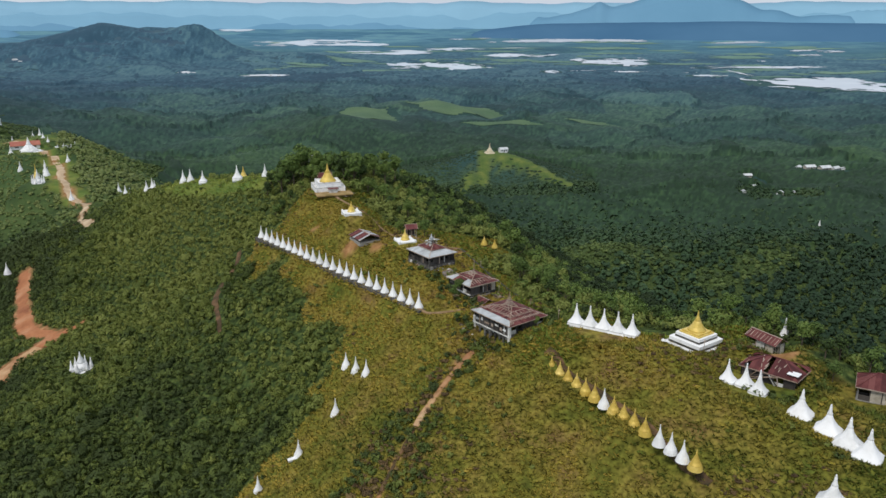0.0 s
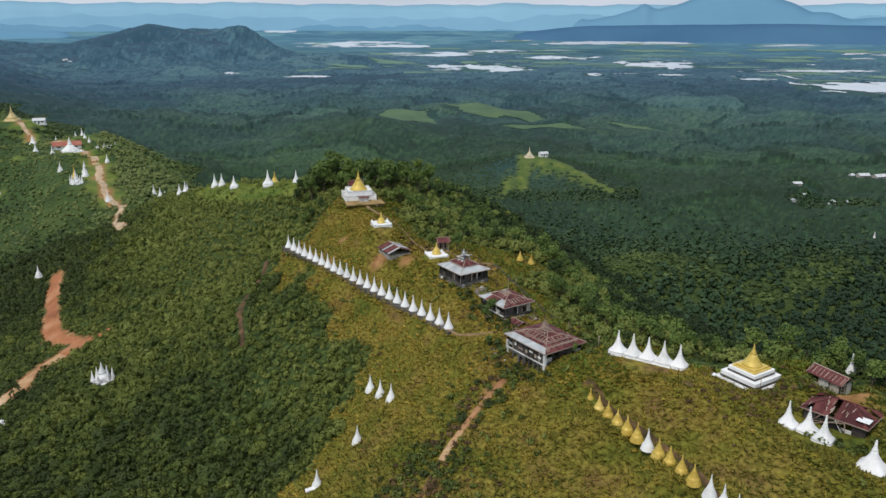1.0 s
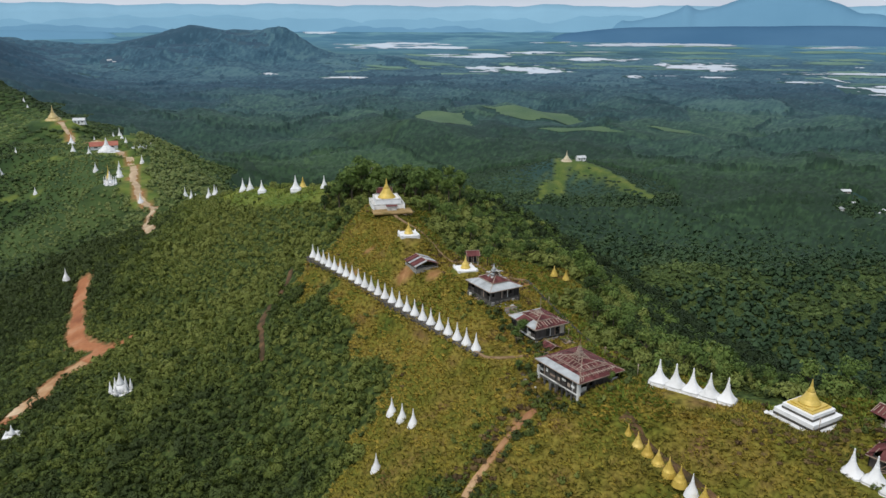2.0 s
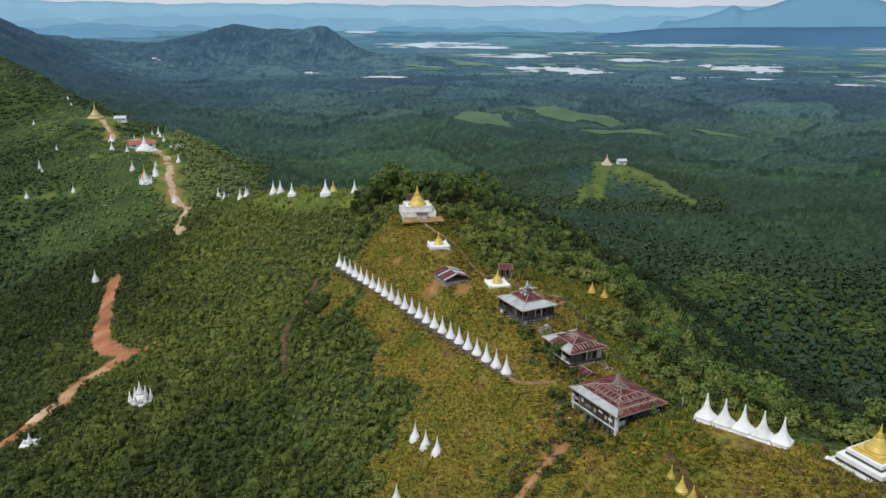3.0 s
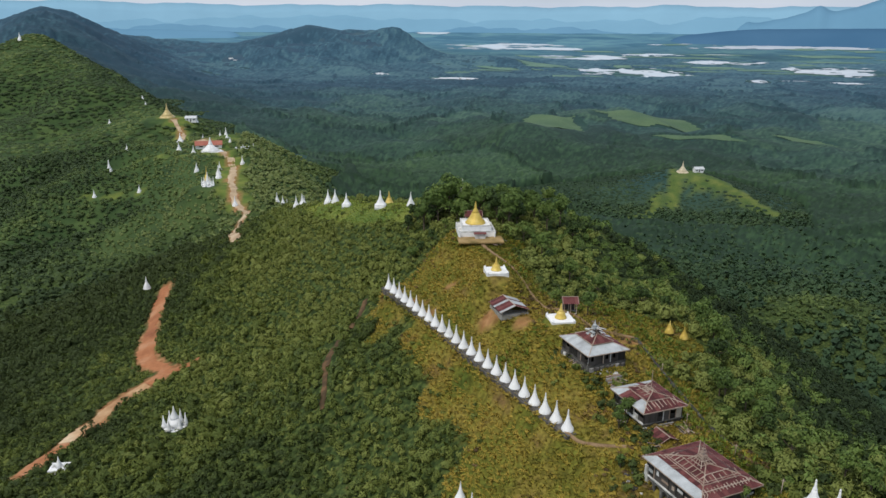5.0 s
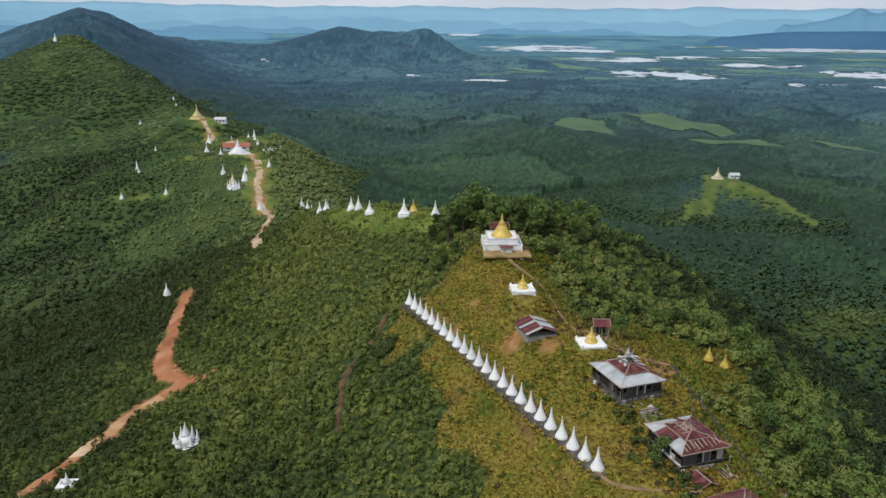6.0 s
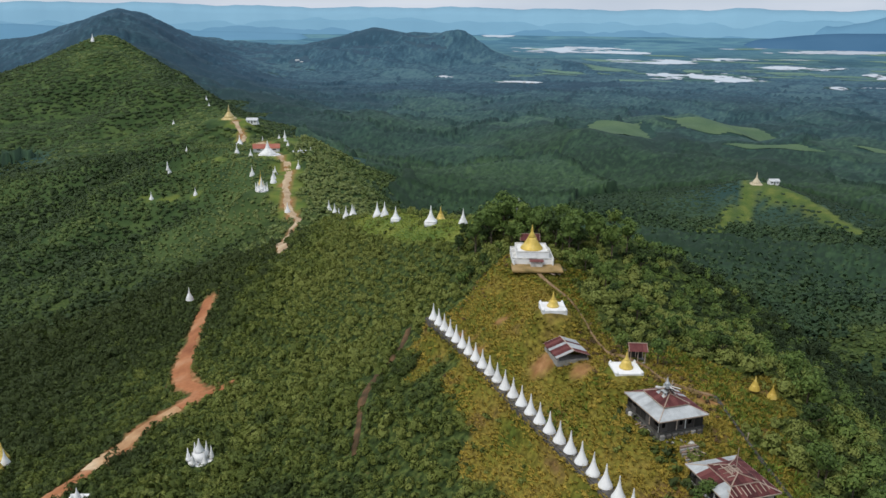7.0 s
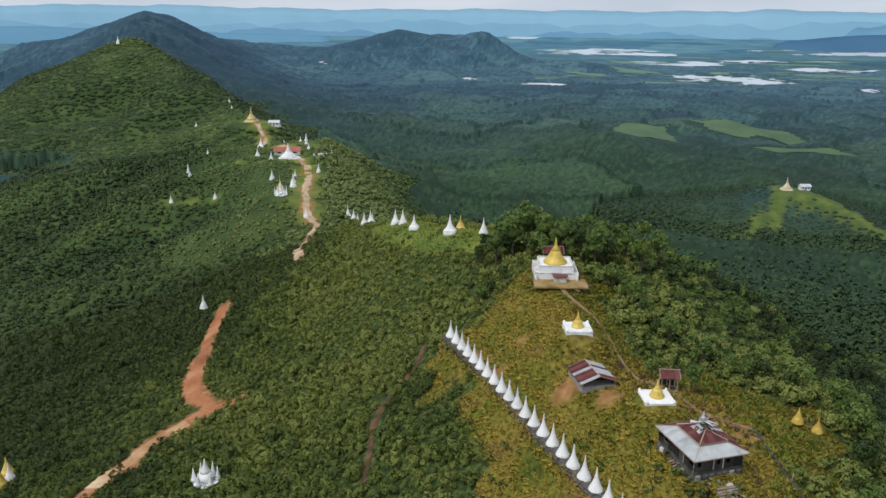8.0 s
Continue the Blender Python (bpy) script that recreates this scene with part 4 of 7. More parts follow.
scatter("hillside_shrubs", shrub_shapes, x, y, sc, r1.uniform(0.8, 1.25, len(x)), tone, SHRUB, "dense green shrubs that cover the steep hillside", "shrubs", r1)

# bushes among the tall grass
x, y = grid_points(r1, -60, 95, 60, 250, 2.6)
k = in_grass(x, y) & clear_of_things(x, y, 0.4) & ~bare(x, y) & (swell(x, y, 0.11) + r1.normal(0, 0.12, len(x)) > 0.83)
k |= in_grass(x, y) & clear_of_things(x, y, 0.3) & (np.abs(line_distance(GULLY, x, y) - 6) < 4.5) & (x < 8) & (r1.uniform(0, 1, len(x)) < 0.7)
west_edge = line_distance([(-50, 232), (-59, 222), (-54, 211), (-38, 190), (-29, 176), (-25, 168), (-27, 161), (-29, 150), (-35, 140), (-44, 128), (-52, 108), (-40, 60)], x, y)
k |= in_grass(x, y) & clear_of_things(x, y, 0.3) & (r1.uniform(0, 0.9, len(x)) * (0.5 + swell(x, y, 0.2)) > west_edge / 9 + 0.12)
x, y = x[k], y[k]
scatter("grassland_bushes", shrub_shapes, x, y, r1.uniform(0.5, 1.15, len(x)), r1.uniform(0.7, 1.1, len(x)), np.clip(r1.normal(0.62, 0.2, len(x)), 0, 1), SHRUB, "low bushes scattered through the yellow grass", "bushes", r1)

# brushy hollow beside the washout: dark olive bushes and dead brown scrub
x, y = grid_points(r1, -45, 16, 75, 148, 1.45)
hollow = line_distance([(q - 1.5, w) for q, w in GULLY], x, y)
k = in_grass(x, y) & (hollow < 2.0 + 0.2 * (148 - y) + 2.5 * (swell(x, y, 0.3) - 0.5)) & clear_of_things(x, y, 0.2) & (r1.uniform(0, 1, len(x)) < 0.8)
x, y = x[k], y[k]
brown = swell(x + 3, y, 0.4) + r1.normal(0, 0.15, len(x)) > 0.62
scatter("hollow_bushes", shrub_shapes, x[~brown], y[~brown], r1.uniform(0.8, 1.5, (~brown).sum()), r1.uniform(0.6, 1.0, (~brown).sum()), np.clip(r1.normal(0.4, 0.18, (~brown).sum()), 0, 1), SHRUB, "dark bushes in the brushy hollow", "bushes", r1)
scatter("hollow_scrub", shrub_shapes, x[brown], y[brown], r1.uniform(0.7, 1.3, brown.sum()), r1.uniform(0.5, 0.9, brown.sum()), r1.uniform(0, 0.8, brown.sum()), DRY, "dead brown scrub in the brushy hollow", "scrub", r1)

# undergrowth along the forest edge and round the old halls
x, y = grid_points(r1, -70, 110, 70, 290, 1.7)
edge = line_distance([(120, 60), (84, 100), (68, 126), (46, 139), (27, 150), (17, 171), (12, 187), (18, 197), (13, 205), (-2, 206), (-14, 212), (-33, 245), (-62, 268)], x, y)
k = forest_side(x, y) & ~in_grass(x, y) & (edge < 13) & clear_of_things(x, y, 0.8)
hall_feet = line_distance([(3.5, 154), (6.5, 148.5), (10.5, 143.5), (13.5, 141.2)], x, y) < 1.6
hall_feet |= line_distance([(0.6, 172), (1.2, 166), (4.2, 161.5), (7, 158.5)], x, y) < 1.7
hall_feet |= line_distance([(-8.5, 183), (-6.2, 177.5), (-2, 174.5), (2, 174)], x, y) < 0.9
k |= hall_feet & (r1.uniform(0, 1, len(x)) < 0.75)
for a, b, w in ((14, 150.2, 8.2), (7, 168, 6.4), (-2.7, 181.8, 7.0), (58, 120, 7.0)):
    ring = np.hypot(x - a, y - b)
    k |= (ring > w) & (ring < w + 2.2) & (r1.uniform(0, 1, len(x)) < 0.42) & (line_distance(RIDGE_PATH, x, y) > 1.2)
x, y = x[k], y[k]
scatter("undergrowth", shrub_shapes, x, y, r1.uniform(0.7, 1.5, len(x)), r1.uniform(0.7, 1.1, len(x)), np.clip(r1.normal(0.5, 0.2, len(x)) - 0.25 * hall_feet[k], 0, 1), SHRUB, "leafy undergrowth along the forest edge", "shrubs", r1)

r2 = np.random.RandomState(12)
tufts = [tuft_shape(r2, 9) for _ in range(8)]
x, y = grid_points(r2, -60, 95, 62, 250, 0.72)
k = in_grass(x, y) & clear_of_things(x, y, -0.5) & wedge(x, y, -45, 40) & ~bare(x, y)
x, y = x[k], y[k]
# Shade along the wood's edge is painted as a lower grass tone.
edge_shade = np.clip(1.4 - line_distance([(62, 133), (47, 140), (27, 152), (17, 171), (12, 187), (14, 204), (-2, 206), (-14, 212), (-28, 236)], x, y) / 9, 0, 1) * np.clip((y - 140) / 30, 0, 1)
tone = np.clip(0.04 + 0.3 * np.clip((y - 140) / 35, 0, 1) - 0.3 * edge_shade - 0.26 * np.clip((x - 28) / 22, 0, 1) + 0.42 * swell(x, y, 0.06) + 0.34 * swell(x, y, 0.17) + 0.36 * swell(x, y, 0.7) + r2.normal(0, 0.08, len(x)), 0, 1)
scatter("tall_grass", tufts, x, y, r2.uniform(0.45, 0.95, len(x)), r2.uniform(0.6, 1.0, len(x)), tone, GRASS, "tall yellow-green grass on the open crest", "grass", r2, 0.05, 0.75, 0.9)
# dry brown scrub
x, y = grid_points(r2, -60, 95, 62, 250, 1.5)
k = in_grass(x, y) & clear_of_things(x, y, -0.4) & wedge(x, y, -45, 40) & (swell(x + 9, y - 4, 0.12) + 0.25 * swell(x, y, 0.5) + r2.normal(0, 0.07, len(x)) > 0.86)
x, y = x[k], y[k]
scatter("dry_scrub", [shrub_shape(r2, 24, 0.2, True) for _ in range(6)], x, y, r2.uniform(0.4, 0.95, len(x)), r2.uniform(0.4, 0.8, len(x)), r2.uniform(0, 1, len(x)), DRY, "dry brown scrub and dead grass on the crest", "scrub", r2, 0.15)
# leafy clumps of herbs in the grass
herbs = [leaf_cloud(r2, [(*r2.uniform(-0.45, 0.45, 2), r2.uniform(0.2, 0.5), r2.uniform(0.3, 0.55)) for _ in range(4)], 34, 0.17, 0.7, True) for _ in range(8)]
x, y = grid_points(r2, -60, 95, 62, 250, 1.25)
k = in_grass(x, y) & clear_of_things(x, y, -0.6) & wedge(x, y, -45, 40) & ~bare(x, y) & (swell(x, y, 0.45) + r2.normal(0, 0.16, len(x)) > 0.72)
x, y = x[k], y[k]
# The same painted edge shade for the herb clumps.
edge_shade = np.clip(1.4 - line_distance([(62, 133), (47, 140), (27, 152), (17, 171), (12, 187), (14, 204), (-2, 206), (-14, 212), (-28, 236)], x, y) / 9, 0, 1) * np.clip((y - 140) / 30, 0, 1)
tone = np.clip(0.12 + 0.34 * np.clip((y - 140) / 35, 0, 1) - 0.3 * edge_shade - 0.26 * np.clip((x - 28) / 22, 0, 1) + 0.42 * swell(x, y, 0.06) + 0.34 * swell(x, y, 0.17) + 0.36 * swell(x, y, 0.7) + r2.normal(0, 0.1, len(x)), 0.25, 1)
scatter("herb_clumps", herbs, x, y, r2.uniform(0.5, 1.2, len(x)), r2.uniform(0.3, 0.55, len(x)), tone, GRASS, "yellow-green clumps of weeds among the grass", "weeds", r2, 0.15)
# fresh green grass along the wood and before the large hall
x, y = grid_points(r2, -60, 95, 62, 250, 0.85)
fresh = line_distance([(62, 131), (47, 138), (36, 144), (26, 151), (18, 165), (13, 180), (10, 190), (6, 199), (-6, 206), (-20, 218), (-26, 234)], x, y) < 3.6 + 2.5 * swell(x, y, 0.4)
fresh |= np.hypot(x - 21, y - 141) < 5 + 4 * swell(x, y, 0.5)
fresh |= np.hypot(x + 18, y - 187) < 3 + 4 * swell(x, y, 0.5)
k = fresh & in_grass(x, y) & clear_of_things(x, y, -0.3) & (r2.uniform(0, 1, len(x)) < 0.85)
x, y = x[k], y[k]
scatter("fresh_grass", tufts, x, y, r2.uniform(0.6, 1.1, len(x)), r2.uniform(0.7, 1.1, len(x)), np.clip(r2.normal(0.3, 0.16, len(x)), 0, 1), MEADOW, "fresh green grass beside the wood and the large hall", "grass", r2, 0.05, 0.75, 0.9)
x, y = grid_points(r2, -125, -55, 265, 330, 1.0)
k = inside(SADDLE, x, y)
x, y = x[k], y[k]
scatter("saddle_grass", tufts, x, y, r2.uniform(0.6, 1.0, len(x)), r2.uniform(0.4, 0.7, len(x)), np.clip(r2.normal(0.6, 0.14, len(x)) + 0.3 * (swell(x, y, 0.2) - 0.5), 0, 1), MEADOW, "short grass on the saddle, sunlight painted into its green", "grass", r2, 0.05, 0.75, 0.9)
x, y = grid_points(r2, -130, -55, 265, 330, 2.0)
k = inside(SADDLE, x, y) & (swell(x, y, 0.35) + r2.normal(0, 0.15, len(x)) > 0.8) & clear_of_things(x, y, 1.0)
x, y = x[k], y[k]
scatter("saddle_bushes", shrub_shapes, x, y, r2.uniform(0.5, 1.1, len(x)), r2.uniform(0.6, 1.0, len(x)), np.clip(r2.normal(0.6, 0.2, len(x)), 0, 1), SHRUB, "low bushes in the saddle meadow", "bushes", r2)

r3 = np.random.RandomState(13)
crowns = [crown_shape(r3, 70, 0.165, True) for _ in range(14)]
x, y = grid_points(r3, -120, 330, 90, 420, 2.6)
k = wedge(x, y) & forest_side(x, y) & ~in_grass(x, y) & clear_of_things(x, y, 1.2) & (np.hypot(x, y) < 440) & ((terrain(x, y) > 106 + 22 * (swell(x, y, 0.06) - 0.5) + r3.normal(0, 5, len(x))) | (np.hypot(x, y) < 300))
x, y = x[k], y[k]
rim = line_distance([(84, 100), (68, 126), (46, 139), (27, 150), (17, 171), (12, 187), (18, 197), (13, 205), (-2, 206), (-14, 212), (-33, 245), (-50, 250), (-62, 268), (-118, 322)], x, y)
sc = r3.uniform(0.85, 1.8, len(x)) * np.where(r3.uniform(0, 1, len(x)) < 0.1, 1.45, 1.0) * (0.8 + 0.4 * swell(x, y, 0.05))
# Sunlit rim and shadowed lower slope are painted into the leaf tone.
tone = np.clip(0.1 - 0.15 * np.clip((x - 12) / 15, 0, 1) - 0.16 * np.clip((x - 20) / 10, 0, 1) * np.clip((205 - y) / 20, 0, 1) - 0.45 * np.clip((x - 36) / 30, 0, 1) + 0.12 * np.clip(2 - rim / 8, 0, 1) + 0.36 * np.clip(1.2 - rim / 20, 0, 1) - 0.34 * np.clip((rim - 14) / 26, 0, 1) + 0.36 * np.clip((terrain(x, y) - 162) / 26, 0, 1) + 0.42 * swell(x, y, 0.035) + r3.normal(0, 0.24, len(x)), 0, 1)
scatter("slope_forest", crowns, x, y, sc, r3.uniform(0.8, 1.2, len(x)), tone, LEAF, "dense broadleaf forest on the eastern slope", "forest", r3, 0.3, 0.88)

# woods farther along the ridge and in the valley
mid_crowns = [crown_shape(r3, 17, 0.3, True) for _ in range(8)]
thickets = [crown_shape(r3, 9, 0.32, True) for _ in range(8)]
x, y = grid_points(r3, -800, 480, 150, 760, 5.3)
d = np.hypot(x, y)
d = d + r3.normal(0, 1, len(d)) * np.where(d > 450, 50, 16)
k = wedge(x, y) & (d > 300) & (d < np.where(x < -0.42 * y, 1000, 770)) & ~in_grass(x, y) & clear_of_things(x, y, 2.0)
x, y = x[k], y[k]
low = terrain(x, y) < 106 + 22 * (swell(x, y, 0.06) - 0.5) + r3.normal(0, 5, len(x))
k = low & ~((np.hypot(x, y) < 425) & ~forest_side(x, y)) | (np.hypot(x, y) > 415 + r3.normal(0, 8, len(x)))
x, y, low = x[k], y[k], low[k]
vx, vy = x[low], y[low]
east = forest_side(vx, vy)
west = x[low & ~forest_side(x, y)], y[low & ~forest_side(x, y)]
vx, vy = vx[east], vy[east]
# Cloud shadow over the eastern valley is painted into the tone.
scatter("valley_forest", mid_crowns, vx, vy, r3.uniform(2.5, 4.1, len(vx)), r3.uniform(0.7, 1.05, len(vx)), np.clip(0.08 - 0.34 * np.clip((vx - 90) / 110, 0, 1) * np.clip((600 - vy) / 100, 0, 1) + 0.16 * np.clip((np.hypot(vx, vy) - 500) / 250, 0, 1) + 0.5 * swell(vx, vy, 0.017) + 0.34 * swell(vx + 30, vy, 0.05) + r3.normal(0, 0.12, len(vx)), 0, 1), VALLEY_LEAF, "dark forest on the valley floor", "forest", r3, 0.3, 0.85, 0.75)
vx, vy = west
scatter("foot_woods", mid_crowns, vx, vy, r3.uniform(1.7, 3.0, len(vx)), r3.uniform(0.7, 1.05, len(vx)), np.clip(-0.1 + 0.4 * swell(vx, vy, 0.03) + r3.normal(0, 0.12, len(vx)), 0, 1), RIDGE_LEAF, "dark woods at the foot of the open slope", "forest", r3, 0.3, 0.8)
x, y = grid_points(r3, -800, 430, 300, 800, 3.9)
d = np.hypot(x, y) + r3.normal(0, 12, len(x))
k = wedge(x, y) & (d > 415) & (d < 830) & ~in_grass(x, y) & clear_of_things(x, y, 0.8)
x, y = x[k], y[k]
k = terrain(x, y) > 104 + 18 * (swell(x, y, 0.06) - 0.5) + r3.normal(0, 4, len(x))
x, y = x[k], y[k]
east = forest_side(x, y)
sc = r3.uniform(1.4, 2.7, len(x)) * np.where(r3.uniform(0, 1, len(x)) < 0.12, 1.5, 1.0) * (0.8 + 0.4 * swell(x, y, 0.05)) * np.where(east, 1.15, 1.0)
near_way = np.exp(-(line_distance(UPPER_ROAD, x, y) / 85) ** 2)
sc *= 1 - 0.35 * near_way * ~east
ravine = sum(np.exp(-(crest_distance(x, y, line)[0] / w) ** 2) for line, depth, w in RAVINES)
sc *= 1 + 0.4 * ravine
# Ravine trees larger and darker; ravine shade and roadside sun painted into the tone.
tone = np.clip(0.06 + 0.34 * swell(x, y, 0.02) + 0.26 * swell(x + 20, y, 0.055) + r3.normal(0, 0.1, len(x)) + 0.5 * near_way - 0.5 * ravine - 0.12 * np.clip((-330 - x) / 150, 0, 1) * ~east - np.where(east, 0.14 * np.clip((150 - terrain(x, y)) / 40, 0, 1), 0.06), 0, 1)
for side_, words in ((east, "woods on the far side of the ridge"), (~east, "thickets on the open side of the ridge, sunlight in their green")):
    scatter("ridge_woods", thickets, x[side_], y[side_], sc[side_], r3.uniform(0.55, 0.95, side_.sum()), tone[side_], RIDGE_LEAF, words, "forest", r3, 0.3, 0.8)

r4 = np.random.RandomState(14)
far_shapes = [far_crown(r4) for _ in range(6)]
hx, hy = grid_points(r4, -1250, -140, 480, 1300, 5.9)
hd = np.hypot(hx, hy)
k = wedge(hx, hy) & (hd > 770) & (hd < 1480) & (terrain(hx, hy) - plain(hx, hy) > 26) & (hx < -0.42 * hy) & clear_of_things(hx, hy, 3.0)
hx, hy = hx[k], hy[k]
# Lit crest painted into the tone: lighter uphill and near the road.
scatter("hill_woods", far_shapes, hx, hy, r4.uniform(3.2, 5.4, len(hx)), r4.uniform(0.36, 0.62, len(hx)), np.clip(-0.2 + 0.3 * np.exp(-(line_distance(UPPER_ROAD, hx, hy) / 110) ** 2) + 0.22 * np.clip((terrain(hx, hy) - 150) / 60, 0, 1) + 0.4 * swell(hx, hy, 0.02) + 0.2 * swell(hx, hy, 0.07) + r4.normal(0, 0.12, len(hx)), 0, 1), RIDGE_LEAF, "woods on the far hills of the ridge", "forest", r4, 0.35, 0.85)

# woods of the plain: a closed canopy in plots of unlike height, with lanes and open plots between
def plots(x, y, size, seed):
    """Nearest jittered plot centre: two random values for each point, and the distance to the plot's edge."""
    gx_, gy_ = np.floor(x / size).astype(int), np.floor(y / size).astype(int)
    best, second = np.full(x.shape, 1e9), np.full(x.shape, 1e9)
    u, w = np.zeros(x.shape), np.zeros(x.shape)
    table = np.random.RandomState(seed).uniform(0, 1, (97, 97, 4))
    for i in (-1, 0, 1):
        for j in (-1, 0, 1):
            t = table[(gx_ + i) % 97, (gy_ + j) % 97]
            d = np.hypot((gx_ + i + t[..., 0]) * size - x, (gy_ + j + t[..., 1]) * size - y)
            near = d < best
            second = np.where(near, best, np.minimum(second, d))
            best = np.where(near, d, best)
            u, w = np.where(near, t[..., 2], u), np.where(near, t[..., 3], w)
    return u, w, second - best


r4 = np.random.RandomState(15)
ca = np.radians(np.arange(-37, 57, 0.15))
cr = 540 * 1.0078 ** np.arange(237)
ct, cd = np.meshgrid(ca, cr)
cd = cd * (1 + r4.uniform(-0.003, 0.003, cd.shape))
ct = ct + np.radians(r4.uniform(-0.05, 0.05, ct.shape))
cx, cy = -np.sin(ct) * cd, np.cos(ct) * cd
warp = 22 * (swell(cx, cy, 0.02) - 0.5) + 10 * (swell(cy, cx, 0.06) - 0.5)
pu, pw, edge = plots(cx + warp, cy - warp, 170, 3)
su, sw, edge2 = plots(cx - warp, cy + warp, 60, 4)
stand = np.where(pu < 0.12 + 0.40 * np.clip((cd - 2200) / 600, 0, 1), 0.5, 3.5 + 3.5 * pw) + np.where(su < 0.18, -2.2, 1.8 * (sw - 0.3))
rows_ = (edge < 7) & (pw > 0.45)
stand = np.where(rows_, stand + 4.0, stand * np.clip(edge / 14, 0.35, 1)) + r4.normal(0, 0.75, cd.shape) + 1.2 * (swell(cx, cy, 0.16) - 0.5)
stand = np.clip(stand * (1 - 0.6 * np.clip((cd - 2150) / 450, 0, 1)), 0.4, 11) * np.clip((cd - 560) / 300, 0.2, 1) - 4 * np.clip((575 - cd) / 25, 0, 1)
stand += np.clip((1050 - cd) / 250, 0, 1) * (1.0 + np.abs(r4.normal(0, 1.1, cd.shape)))
keep_low = inside([(-110, 705), (0, 690), (150, 700), (160, 800), (120, 890), (-30, 900), (-110, 800)], cx, cy)
for (a, b), rx, ry in FIELDS:
    keep_low |= ((cx - a) / rx) ** 2 + ((cy - b) / ry) ** 2 < 1.2
    stand = np.where(((cx - a) / (rx + 20)) ** 2 + ((cy - b + 45) / (ry + 60)) ** 2 < 1.2, np.minimum(stand, 2.0), stand)
for a, b, rx, ry in LAKES + PONDS:
    keep_low |= ((cx - a) / rx) ** 2 + ((cy - b) / ry) ** 2 < 1.9
for a, b, rx, ry in PADDIES:
    keep_low |= ((cx - a) / rx) ** 2 + ((cy - b) / ry) ** 2 < 0.9
for a, b in ((298, 715), (283, 686), (312, 677), (322, 674), (316, 768), (392, 812), (411, 804), (430, 808)):
    keep_low |= ((cx - a) / 13) ** 2 + ((cy - b + 14) / 26) ** 2 < 1
for a, b in ((-490, 2285), (-1305, 2406), (584, 1325), (640, 1500)):
    keep_low |= np.hypot(cx - a, cy - b) < 34
keep_low |= in_grass(cx, cy) | (line_distance(UPPER_ROAD, cx, cy) < 25)
land = terrain(cx, cy)
keep_low |= (land - plain(cx, cy) > 30) & (cd < 1450) & (cx < np.where(cd < 900, -90, -0.42 * cy))
keep_low |= (land > 104) & (cd < 640)
keep_low |= (cx < -0.42 * cy) & (cd < 960)
stand = np.where(keep_low, -3.0, stand)
cz = land + stand
# Cloud shade over the near valley is painted into the canopy tone.
tone = np.clip(0.38 - 0.4 * np.clip((930 - cd) / 180, 0, 1) * np.clip((cx + 200) / 200, 0.3, 1) - 0.22 * np.clip((-0.42 * cy - cx) / 260 + 0.5, 0, 1) + (0.22 + 0.2 * np.clip((cd - 1000) / 500, 0, 1)) * (pw - 0.5) + 0.24 * (sw - 0.5) + 0.4 * (swell(cx, cy, 0.006) - 0.5) + r4.normal(0, 0.17, cd.shape) + np.where(stand < 1.6, 0.16 * np.clip((cd - 1000) / 400, 0, 1), 0), 0, 1)
ci = np.arange(cd.size).reshape(cd.shape)
cq = np.stack([ci[:-1, :-1], ci[:-1, 1:], ci[1:, 1:], ci[1:, :-1]], -1).reshape(-1, 4)[:, ::-1]
hid = (stand < 0).ravel()[cq].all(1)
# Distance haze for the woods' base colours, stronger on far hills.
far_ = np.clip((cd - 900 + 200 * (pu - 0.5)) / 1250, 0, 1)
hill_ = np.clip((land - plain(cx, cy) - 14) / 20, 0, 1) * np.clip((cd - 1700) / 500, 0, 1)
f_ = cq[~hid]
used, back = np.unique(f_, return_inverse=True)
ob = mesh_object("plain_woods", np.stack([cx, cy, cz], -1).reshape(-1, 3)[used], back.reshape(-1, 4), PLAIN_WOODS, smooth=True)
# Shadowed sides of the tall tree rows are painted as darker tone.
attribute(ob, "tone", np.where(rows_, 0.25 * tone, tone).ravel()[used])
attribute(ob, "landhaze", np.maximum(0.95 * far_, hill_).ravel()[used])
attribute(ob, "farhaze", (np.clip((cd - 2300) / 1500, 0, 1) * (1 - 0.25 * hill_)).ravel()[used])
tagged(ob, "dark green woods and plantations that cover the wide plain", "forest", kind="stuff")

# a closer wood round the conical hill
x, y = grid_points(r4, -180, 250, 680, 930, 4.7)
k = ~in_grass(x, y) & clear_of_things(x, y, 3.0) & (np.hypot(x - 53, y - 845) > 18)
x, y = x[k], y[k]
low_ = 1 - 0.4 * np.exp(-((x - 50) ** 2 + (y - 815) ** 2) / 75.0 ** 2)
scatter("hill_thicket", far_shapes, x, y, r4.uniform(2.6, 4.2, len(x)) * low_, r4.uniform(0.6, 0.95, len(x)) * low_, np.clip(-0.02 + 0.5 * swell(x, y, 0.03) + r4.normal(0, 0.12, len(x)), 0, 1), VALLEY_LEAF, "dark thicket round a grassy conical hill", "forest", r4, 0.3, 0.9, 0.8)


